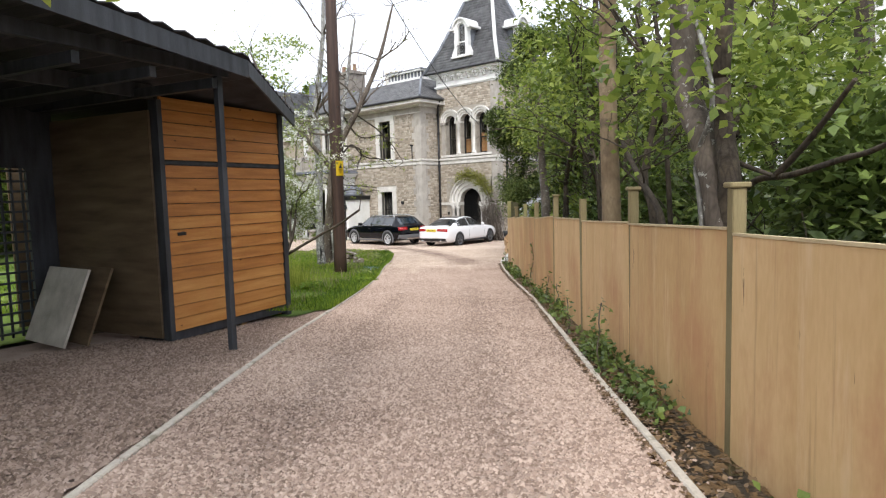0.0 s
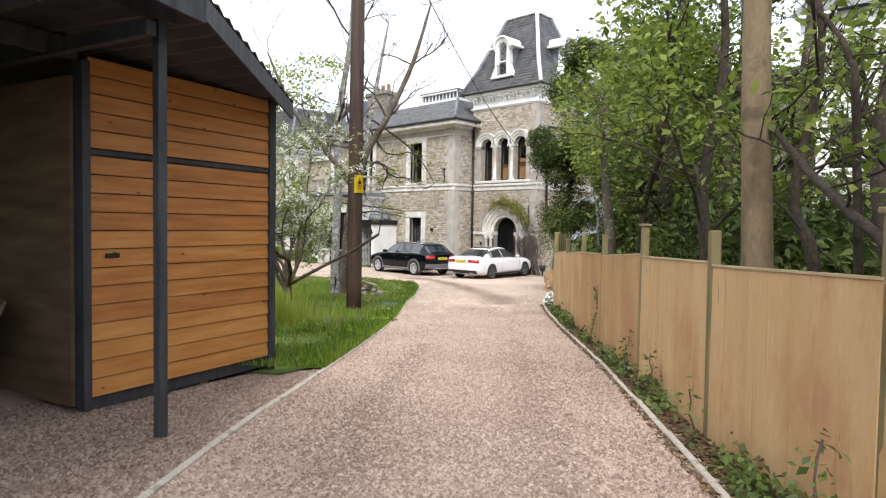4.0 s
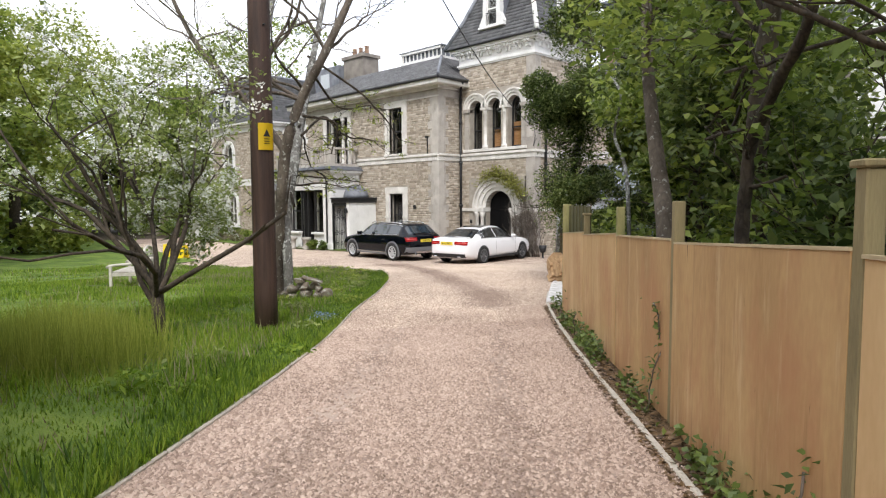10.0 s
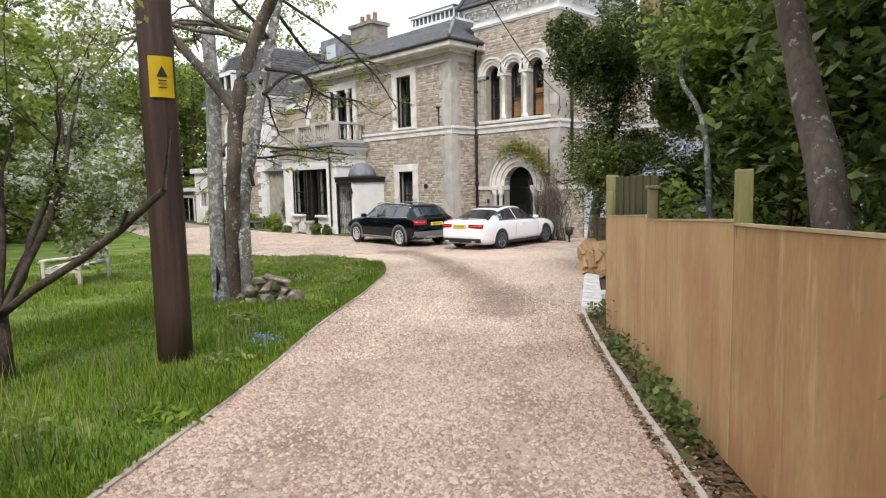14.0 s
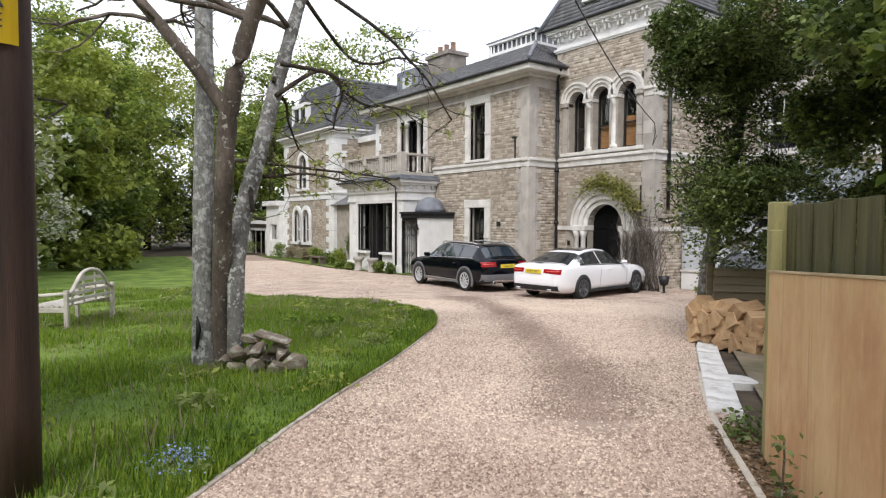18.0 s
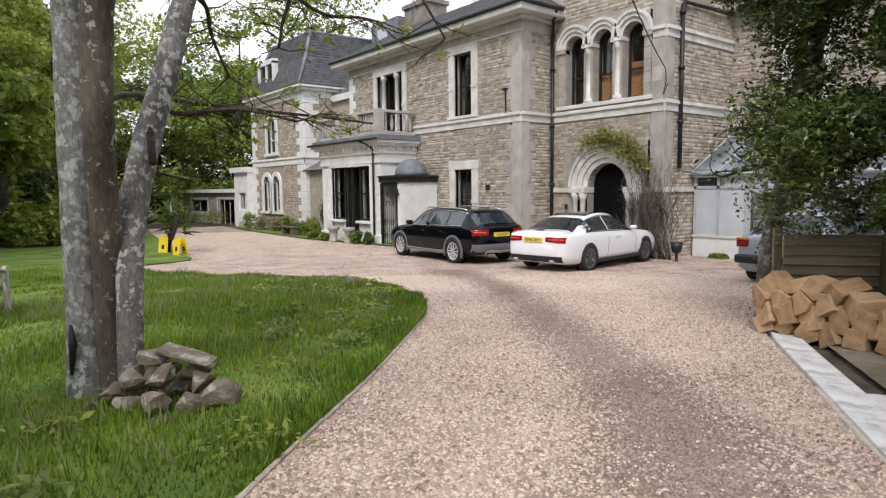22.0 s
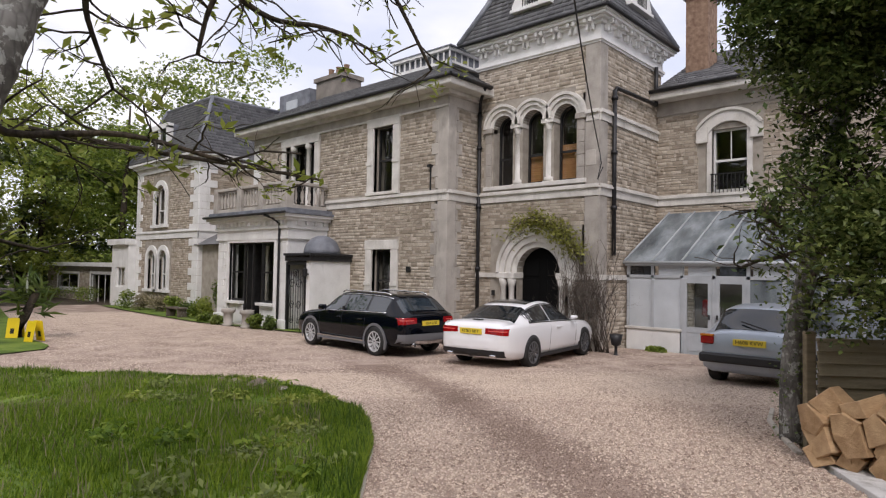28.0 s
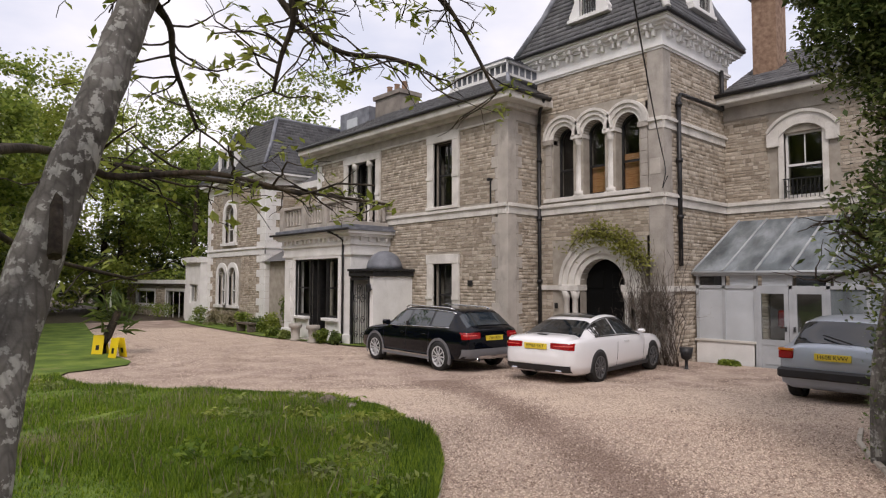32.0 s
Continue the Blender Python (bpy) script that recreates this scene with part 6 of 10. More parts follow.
pboxes("frieze", FR, [(RX0, RX1, -0.04, 0.01, 6.95, 7.35)], M_ASHLAR, right)
pboxes("jamb", FR, [(rw[0] - 0.14, rw[0], -0.05, 0.1, rw[2], rw[3])], M_TRIM, right)
pboxes("jamb", FR, [(rw[1], rw[1] + 0.14, -0.05, 0.1, rw[2], rw[3])], M_TRIM, right)
bm = bmesh.new()
arch_ring(bm, FR, -5.98, 5.82, 0.7, 1.0, -0.1, 0.1, 14, radians(35), radians(145))
arch_ring(bm, FR, -5.98, 5.82, 1.0, 1.08, -0.16, 0.05, 14, radians(32), radians(148))
pbox(bm, FR, -6.88, -6.56, -0.12, 0.05, 5.97, 6.42)
pbox(bm, FR, -5.4, -5.08, -0.12, 0.05, 5.97, 6.42)
part("hood_mould", bm, M_TRIM, right, "segmental stone hood mould")
sash(right, FR, *rw, M_WHITE, False, 1, 0.12, 0.5, "white sash window")
bm = bmesh.new()
for k in range(9):
    u = rw[0] + 0.02 + k * 0.108
    pbox(bm, FR, u - 0.009, u + 0.009, -0.12, -0.1, 4.48, 5.0)
pbox(bm, FR, rw[0] - 0.02, rw[1] + 0.02, -0.125, -0.095, 5.0, 5.03)
for k in range(4):
    arch_ring(bm, FR, rw[0] + 0.13 + k * 0.216, 4.75, 0.07, 0.085, -0.12, -0.1, 10, 0, 2 * math.pi)
part("window_guard", bm, M_BLACKIRON, right)
C0 = [(RX0, RY - 0.5, 7.6), (RX1, RY - 0.5, 7.6), (RX1, 22.5, 9.9), (RX0, 22.5, 9.9)]
roof_deck("roof", [C0, ((RX0, 22.5, 9.9), (RX1, 22.5, 9.9), (RX1, 26.5, 7.6), (RX0, 26.5, 7.6))], right)
slates(None, C0, 15, right, 0.28, 66)
boxes("soffit", [(RX0, RX1, RY - 0.5, RY, 7.35, 7.42)], M_TRIM, right)
boxes("fascia", [(RX0, RX1, RY - 0.53, RY - 0.5, 7.37, 7.6)], M_TRIM, right)
gutter_run(right, [(RX0, RY - 0.58, 7.6), (RX1, RY - 0.58, 7.6)])
boxes("rear_block", [(-34, 6, 21, 26, -0.5, 7.3)], M_RENDER, right)

# --- conservatory ---
cons = tagged(new("conservatory"), "grey timber lean-to conservatory with sloping glass roof", "conservatory")
CX0, CX1, CY = -8.05, -1.6, 16.6
boxes("dwarf_wall", [(CX0, -6.52, CY, CY + 0.15, -0.3, 0.62)], M_WHITE, cons)
boxes("dwarf_wall", [(-4.9, CX1, CY, CY + 0.15, -0.3, 0.62)], M_WHITE, cons)
boxes("wall_coping", [(CX0 - 0.03, -6.5, CY - 0.04, CY + 0.18, 0.62, 0.68)], M_TRIM, cons)
boxes("eaves_beam", [(CX0 - 0.05, CX1, CY - 0.02, CY + 0.1, 2.34, 2.46)], M_GREYPAINT, cons)
boxes("transom", [(CX0, CX1, CY, CY + 0.08, 2.02, 2.1)], M_GREYPAINT, cons)
for x in (CX0, -7.35, -6.55, -5.72, -4.9, -4.1, -3.3, -2.5, CX1 - 0.08):
    boxes("mullion", [(x, x + 0.08, CY, CY + 0.08, 0.66 if x not in (-6.55, -5.72, -4.9) else 0, 2.34)], M_GREYPAINT, cons)
for a, b in ((-7.97, -7.35), (-7.27, -6.55)):
    boxes("panel", [(a, b, CY + 0.03, CY + 0.045, 0.68, 2.02)], M_FROST, cons, label="frosted grey glazing panel")
for a, b in ((-4.82, -4.1), (-4.02, -3.3), (-3.22, -2.5), (-2.42, CX1)):
    ob = boxes("pane", [(a, b, CY + 0.035, CY + 0.04, 0.68, 2.02)], M_CONSGLASS, cons)
for i, x in enumerate([CX0 + 0.08 + k * 0.8 for k in range(8)]):
    boxes("fanlight", [(x + 0.02, min(x + 0.72, CX1), CY + 0.035, CY + 0.04, 2.1, 2.34)], M_FROST if i % 3 else M_CARGLASS, cons)
for k, x in enumerate((-6.47, -5.64)):
    leaf = new("glazed_door")
    leaf.parent = cons
    leaf["label"] = "grey half-glazed conservatory door"
    boxes("stile", [(x, x + 0.1, CY - 0.01, CY + 0.05, 0.02, 2.02)], M_GREYPAINT, leaf, 0.004)
    boxes("stile", [(x + 0.64, x + 0.74, CY - 0.01, CY + 0.05, 0.02, 2.02)], M_GREYPAINT, leaf, 0.004)
    boxes("rail", [(x + 0.1, x + 0.64, CY - 0.01, CY + 0.05, 1.9, 2.02)], M_GREYPAINT, leaf)
    boxes("rail", [(x + 0.1, x + 0.64, CY - 0.01, CY + 0.05, 0.62, 0.76)], M_GREYPAINT, leaf)
    boxes("kick_panel", [(x + 0.1, x + 0.64, CY + 0.0, CY + 0.04, 0.02, 0.62)], M_GREYPAINT, leaf, 0.004)
    boxes("door_panel", [(x + 0.17, x + 0.57, CY - 0.012, CY, 0.14, 0.52)], M_GREYPAINT, leaf, 0.01)
    boxes("pane", [(x + 0.1, x + 0.64, CY + 0.018, CY + 0.022, 0.76, 1.9)], M_GLASS, leaf)
    boxes("handle", [(x + (0.66 if k == 0 else 0.03), x + (0.7 if k == 0 else 0.07), CY - 0.06, CY - 0.01, 0.98, 1.1)], M_BLACKIRON, leaf)
roofc = [(CX0 - 0.05, CY - 0.08, 2.46), (CX1, CY - 0.08, 2.46), (CX1, RY - 0.06, 3.95), (CX0 + 0.35, RY - 0.06, 3.95)]
bm = bmesh.new()
bm.faces.new([bm.verts.new(p) for p in roofc])
ob = part("roof_glass", bm, M_CONSGLASS, cons)
ob.visible_shadow = False
for k in range(9):
    a = Vector(roofc[0]).lerp(Vector(roofc[1]), k / 8)
    b = Vector(roofc[3]).lerp(Vector(roofc[2]), k / 8)
    bm = bmesh.new()
    tube(bm, [a + Vector((0, 0, 0.02)), b + Vector((0, 0, 0.02))], 0.03, 6)
    part("glazing_bar", bm, M_GREYPAINT, cons)
gutter_run(cons, [(CX0 - 0.05, CY - 0.12, 2.43), (CX1, CY - 0.12, 2.43)], 0.045, M_GREYPAINT)
boxes("floor_slab", [(CX0, CX1, CY + 0.15, RY, -0.2, 0.05)], M_YARD, cons)
boxes("side_wall", [(CX1 - 0.02, CX1 + 0.1, CY, RY, -0.3, 3.9)], M_GREYPAINT, cons)
boxes("inner_cabinet", [(-7.2, -6.7, CY + 0.5, CY + 0.9, 0.05, 1.9)], M_WHITE, cons)
coat = thing("hanging_coat", "red coat hanging inside the glazed door", "coat")
boxes("coat_body", [(-6.32, -5.98, CY + 0.9, CY + 1.05, 1.0, 1.45)], plain("red_cloth", (0.35, 0.01, 0.01), 0.9), coat, 0.05)
# added dark sheet over the rubble, painting the dim interior behind the door panes
boxes("inner_screen", [(-6.9, -4.6, RY - 0.12, RY - 0.08, 0.05, 2.3)], M_ROOM_SHADE, cons)
# --- the neighbour's pale house beyond the wood ---
nb = thing("neighbour_house", "pale grey rendered house seen through the wood", "house")
FN_ = place_front(16.5)
NB_WIN = [(u, u + 1.1, z, z + 1.7) for z in (1.4, 4.6, 7.4) for u in (3.6, 6.0, 8.4)]
wall("wall", FN_, 2.6, 11.0, -0.3, 10.2, 0.35, [(*w_, False) for w_ in NB_WIN], M_WHITE, nb)
for w_ in NB_WIN:
    sash(nb, FN_, *w_, mat=M_WHITE)
string_course(nb, FN_, 2.6, 11.0, 4.0, 4.2)
roof_deck("roof", [[(2.3, 16.1, 10.2), (11.3, 16.1, 10.2), (11.3, 21.0, 13.0), (2.3, 21.0, 13.0)], [(2.3, 25.8, 10.2), (2.3, 21.0, 13.0), (11.3, 21.0, 13.0), (11.3, 25.8, 10.2)]], nb)
boxes("side_wall", [(2.6, 2.9, 16.86, 25.5, -0.3, 10.2)], M_WHITE, nb)
boxes("side_wall", [(10.7, 11.0, 16.86, 25.5, -0.3, 10.2)], M_WHITE, nb)
boxes("back_wall", [(2.91, 10.69, 25.2, 25.5, -0.3, 10.2)], M_WHITE, nb)
# black planter hopper by the corner
urn = thing("black_planter", "small black iron planter on a stem by the tower corner", "planter", at=(-7.4, 14.7, 0.0))
bm = bmesh.new()
tube(bm, [(0, 0, 0.0), (0, 0, 0.06), (0, 0, 0.1), (0, 0, 0.3), (0, 0, 0.34), (0, 0, 0.6)], [0.12, 0.12, 0.04, 0.04, 0.12, 0.17], 10)
part("bowl", bm, M_BLACKIRON, urn)
# garden urns by the bay door
for x in (-20.75, -19.5):
    u_ = thing("stone_urn", "weathered stone planter beside the bay doors", "planter", "urns by the bay", at=(x, BY - 0.55, ground_z(x, BY - 0.5)))
    bm = bmesh.new()
    tube(bm, [(0, 0, 0), (0, 0, 0.08), (0, 0, 0.1), (0, 0, 0.45), (0, 0, 0.5), (0, 0, 0.62)], [0.2, 0.2, 0.15, 0.17, 0.24, 0.24], 12)
    part("bowl", bm, M_ASHLAR, u_)

# ---- cars ----


def lathe(bm, prof, n=28, axis_y=True):
    """Turns (radius, offset) round the y axis."""
    rings = []
    for k in range(n):
        a = 2 * math.pi * k / n
        rings.append([bm.verts.new((r * math.cos(a), o, r * math.sin(a))) for r, o in prof])
    for k in range(n):
        p, q = rings[k], rings[(k + 1) % n]
        for i in range(len(prof) - 1):
            f = bm.faces.new((p[i], p[i + 1], q[i + 1], q[i]))
            f.smooth = True


def wheel(parent, x, y, r, side, spokes=10, rim_mat=M_ALLOY):
    w = part("wheel", bmesh.new(), M_RUBBER, parent)
    w.matrix_basis = pose(x, y, r, 0, 0, 0 if side > 0 else 180)
    bm = bmesh.new()
    rr = r * 0.73
    lathe(bm, [(rr, -0.1), (r * 0.93, -0.11), (r, -0.08), (r, 0.08), (r * 0.94, 0.11), (rr, 0.1)])
    part("tyre", bm, M_RUBBER, w)
    bm = bmesh.new()
    lathe(bm, [(rr, -0.09), (rr - 0.01, 0.05), (rr + 0.005, 0.1), (rr - 0.025, 0.1), (rr - 0.035, 0.02)])
    lathe(bm, [(0.06, 0.06), (0.05, 0.085), (0.001, 0.09)])
    for k in range(spokes):
        a = 2 * math.pi * k / spokes
        T = Matrix.Rotation(a, 4, "Y")
        box(bm, 0.03, rr - 0.01, 0.06, 0.098, -0.014, 0.014, m=T)
    bmesh.ops.recalc_face_normals(bm, faces=bm.faces[:])
    part("rim", bm, rim_mat, w)
    bm = bmesh.new()
    lathe(bm, [(rr - 0.03, 0.0), (0.001, 0.0)])
    part("brake_disc", bm, M_DARKPLASTIC, w)
    return w


def section(st):
    x, w, zl, zb, zr, rw = st
    half = [(0.0, zl), (0.8 * w, zl), (0.97 * w, zl + 0.07), (w, zl + 0.2), (w, (zl + zb) / 2 + 0.08), (0.985 * w, zb - 0.09), (0.93 * w, zb), (rw, zr - 0.055), (rw * 0.86, zr - 0.008), (rw * 0.45, zr + 0.008), (0.0, zr + 0.012)]
    return [(x, -y, z) for y, z in half] + [(x, y, z) for y, z in half[-2:0:-1]]


def car(name, label, stations, at, heading, paint, r, axles, glass, pillar_x, screen, rear, cladding=None, spokes=10, fine=5, trim=M_CHROME, rim_mat=M_ALLOY):
    """A car: a lofted body with panes, lamps, wheels and trim laid on it. The front is +x."""
    c = thing(name, label, "car", at=at, rz=heading)
    st = np.array(stations)
    xs = []
    for a, b in zip(st[:, 0], st[1:, 0]):
        xs += list(np.linspace(a, b, fine, endpoint=False))
    xs.append(st[-1, 0])
    xs = np.array(xs)

    def interp(k, x):
        p = st[:, 0]
        i = int(np.clip(np.searchsorted(p, x) - 1, 0, len(p) - 2))
        t = (x - p[i]) / (p[i + 1] - p[i])
        m = np.gradient(st[:, k], p)
        d0, d1 = (st[i + 1, k] - st[i, k]) / (p[i + 1] - p[i]), 0
        m0 = np.sign(d0) * min(abs(m[i]), 2.0 * abs(d0)) if m[i] * d0 > 0 else 0
        m1 = np.sign(d0) * min(abs(m[i + 1]), 2.0 * abs(d0)) if m[i + 1] * d0 > 0 else 0
        h = p[i + 1] - p[i]
        return (2 * t ** 3 - 3 * t ** 2 + 1) * st[i, k] + (t ** 3 - 2 * t ** 2 + t) * h * m0 + (3 * t ** 2 - 2 * t ** 3) * st[i + 1, k] + (t ** 3 - t ** 2) * h * m1

    def sec(x):
        return section((x, *[interp(k, x) for k in range(1, 6)]))

    bm = bmesh.new()
    loops = [[bm.verts.new(p) for p in sec(x)] for x in xs]
    n = len(loops[0])
    for a, b in zip(loops, loops[1:]):
        for k in range(n):
            f = bm.faces.new((a[k], a[(k + 1) % n], b[(k + 1) % n], b[k]))
            f.smooth = True
    for cap_ in (loops[0], loops[-1][::-1]):
        bm.faces.new(cap_).smooth = True
    bmesh.ops.recalc_face_normals(bm, faces=bm.faces[:])
    body = part("body", bm, paint, c)

    def side_pane(x0, x1, lo=0.06, hi=0.94, nm="side_window"):
        for s in (0, 1):
            bm = bmesh.new()
            prev = None
            for x in np.linspace(x0, x1, 8):
                sc = sec(x)
                p6, p7 = Vector(sc[6]), Vector(sc[7])
                q = [p6.lerp(p7, lo), p6.lerp(p7, 0.5), p6.lerp(p7, hi)]
                for v in q:
                    v.y -= 0.006
                    if s:
                        v.y = -v.y
                q = [bm.verts.new(v) for v in q]
                if prev:
                    bm.faces.new((prev[0], q[0], q[1], prev[1]))
                    bm.faces.new((prev[1], q[1], q[2], prev[2]))
                prev = q
            bmesh.ops.recalc_face_normals(bm, faces=bm.faces[:])
            part(nm, bm, glass, c)

    for a, b in pillar_x:
        side_pane(a, b)
    # bright strip under and over the side glass
    for s_ in (1, -1):
        for edge, nm in ((0.01, "window_trim"), (0.985, "window_trim")):
            bm = bmesh.new()
            ln = []
            for x in np.linspace(pillar_x[0][0] + 0.04, pillar_x[-1][1] - 0.04, 16):
                q = Vector(sec(x)[6]).lerp(Vector(sec(x)[7]), edge)
                ln.append((q.x, (q.y - 0.006) * -s_, q.z))
            tube(bm, ln, 0.011, 5)
            part(nm, bm, trim, c)

    def across(x0, x1, nm, mat=glass, lift=0.006, k0=7, steps=8):
        """A pane over the top of the loft between two stations (windscreen, rear window)."""
        bm = bmesh.new()
        prev = None
        for x in np.linspace(x0, x1, steps):
            sc = sec(x)
            row = []
            for k in range(k0, n - k0 + 1):
                p = Vector(sc[k])
                p.z += lift
                p.x += lift * (1 if x > 0 else -1)
                row.append(bm.verts.new(p))
            if prev:
                for i in range(len(row) - 1):
                    f = bm.faces.new((prev[i], prev[i + 1], row[i + 1], row[i]))
                    f.smooth = True
            prev = row
        bmesh.ops.recalc_face_normals(bm, faces=bm.faces[:])
        return part(nm, bm, mat, c)

    across(*screen, "windscreen")
    across(*rear, "rear_window")
    for x in axles:
        w = float(interp(1, x))
        for s in (1, -1):
            bm = bmesh.new()
            lathe(bm, [(0.001, 0.0), (r + 0.045, 0.0), (r + 0.045, -0.05)], 28)
            bmesh.ops.delete(bm, geom=[v for v in bm.verts if v.co.z < -r * 0.45], context="VERTS")
            p = part("wheel_arch", bm, M_DARKPLASTIC, c)
            p.matrix_basis = pose(x, s * (w + 0.004), r, 0, 0, 0 if s > 0 else 180)
            if cladding:
                bm = bmesh.new()
                prev = None
                for k in range(21):
                    a = math.pi * (-0.12 + 1.24 * k / 20)
                    q = [bm.verts.new((rad * math.cos(a), o, rad * math.sin(a))) for rad, o in ((r + 0.04, 0.01), (r + 0.1, 0.012), (r + 0.1, -0.03))]
                    if prev:
                        bm.faces.new((prev[0], prev[1], q[1], q[0]))
                        bm.faces.new((prev[1], prev[2], q[2], q[1]))
                    prev = q
                bmesh.ops.recalc_face_normals(bm, faces=bm.faces[:])
                p = part("arch_trim", bm, cladding, c)
                p.matrix_basis = pose(x, s * (w + 0.006), r, 0, 0, 0 if s > 0 else 180)
            wheel(c, x, s * (w - 0.085), r, s, spokes, rim_mat)
    return c, interp, sec


def patch(c, name, pts, mat, thick=0.012, label=""):
    """A small plate from a 3D outline, thickened."""
    bm = bmesh.new()
    f = bm.faces.new([bm.verts.new(p) for p in pts])
    bmesh.ops.solidify(bm, geom=[f], thickness=thick)
    bmesh.ops.recalc_face_normals(bm, faces=bm.faces[:])
    return part(name, bm, mat, c, label)


def text_plate(c, txt, x, z, w=0.52, h=0.112, y=0.0, mirror=1):
    bm = bmesh.new()
    box(bm, x - 0.01, x + 0.02, y - w / 2, y + w / 2, z - h / 2, z + h / 2, bevel=0.002)
    part("number_plate", bm, M_PLATE, c)
    cu = bpy.data.curves.new("plate_text", "FONT")
    cu.body, cu.size, cu.align_x, cu.align_y = txt, h * 0.82, "CENTER", "CENTER"
    tmp = bpy.data.objects.new("plate_text", cu)
    me = bpy.data.meshes.new_from_object(tmp)
    bpy.data.objects.remove(tmp)
    me.materials.append(M_BLACK)
    ob = new("plate_letters", me)
    ob.parent = c
    ob.matrix_basis = pose(x - 0.014, y, z, 90, 0, -90)


def half_width(sc, z):
    """The widest y of a body section at a height."""
    best = 0.0
    half = sc[:11]
    for (_, y0, z0), (_, y1, z1) in zip(half, half[1:]):
        if min(z0, z1) <= z <= max(z0, z1) and abs(z1 - z0) > 1e-6:
            best = max(best, -(y0 + (y1 - y0) * (z - z0) / (z1 - z0)))
    return best


def on_rear(c, sec, tail, name, y0, y1, z0, z1, mat, off=0.008, ny=9, nz=5, label="", slant=0.0):
    """A skin that follows the car's rounded tail between two widths and two heights."""
    xs = np.linspace(tail, tail + 0.75, 151)
    secs = [sec(x) for x in xs]
    bm = bmesh.new()
    grid = []
    for b in range(nz + 1):
        row = []
        for a in range(ny + 1):
            y = y0 + (y1 - y0) * a / ny
            z = z0 + (z1 - z0) * b / nz + slant * (a / ny) * (1 - b / nz)
            x = next((x for x, sc in zip(xs, secs) if half_width(sc, z) >= abs(y)), xs[-1])
            w = half_width(sec(x), z)
            row.append(bm.verts.new((x - off, y + off * (abs(y) / max(w, 0.1)) ** 4 * (1 if y > 0 else -1), z)))
        grid.append(row)
    for p, q in zip(grid, grid[1:]):
        for a in range(ny):
            f = bm.faces.new((p[a], p[a + 1], q[a + 1], q[a]))
            f.smooth = True
    bmesh.ops.recalc_face_normals(bm, faces=bm.faces[:])
    return part(name, bm, mat, c, label)


def shut_lines(c, sec, lines, z0, z1):
    """Dark door gaps on both flanks: each line gives x at its foot and at the waist."""
    for xa, xb in lines:
        for s in (1, -1):
            bm = bmesh.new()
            ln = []
            for k in range(8):
                t = k / 7
                x, z = xa + (xb - xa) * t, z0 + (z1 - z0) * t
                ln.append((x, s * (half_width(sec(x), z) + 0.0005), z))
            tube(bm, ln, 0.0045, 4)
            part("shut_line", bm, M_BLACK, c)


# black estate
GZ = ground_z
ES = [(-2.37, 0.62, 0.46, 0.70, 0.76, 0.54), (-2.34, 0.76, 0.36, 0.90, 0.97, 0.64), (-2.22, 0.855, 0.29, 0.985, 1.06, 0.69), (-2.0, 0.895, 0.25, 1.01, 1.23, 0.67), (-1.76, 0.908, 0.24, 1.02, 1.41, 0.62), (-1.3, 0.915, 0.24, 1.01, 1.455, 0.61), (-0.3, 0.915, 0.24, 0.99, 1.475, 0.62), (0.35, 0.915, 0.24, 0.97, 1.43, 0.60), (1.15, 0.905, 0.24, 0.95, 1.0, 0.68), (1.75, 0.885, 0.25, 0.86, 0.90, 0.66), (2.2, 0.80, 0.28, 0.72, 0.76, 0.58), (2.36, 0.62, 0.38, 0.6, 0.62, 0.45)]
bx, by = -12.5, 11.0
c, it, sec = car("estate_car", "black estate car with grey cladding parked by the wall", ES, (bx, by, GZ(bx, by) + 0.01), 176, M_CARBLACK, 0.335, (1.39, -1.42), M_CARGLASSLIGHT, ((0.78, -0.02), (-0.1, -0.95), (-1.03, -1.72)), (0.42, 1.08), (-1.86, -2.2), M_CLADGREY)
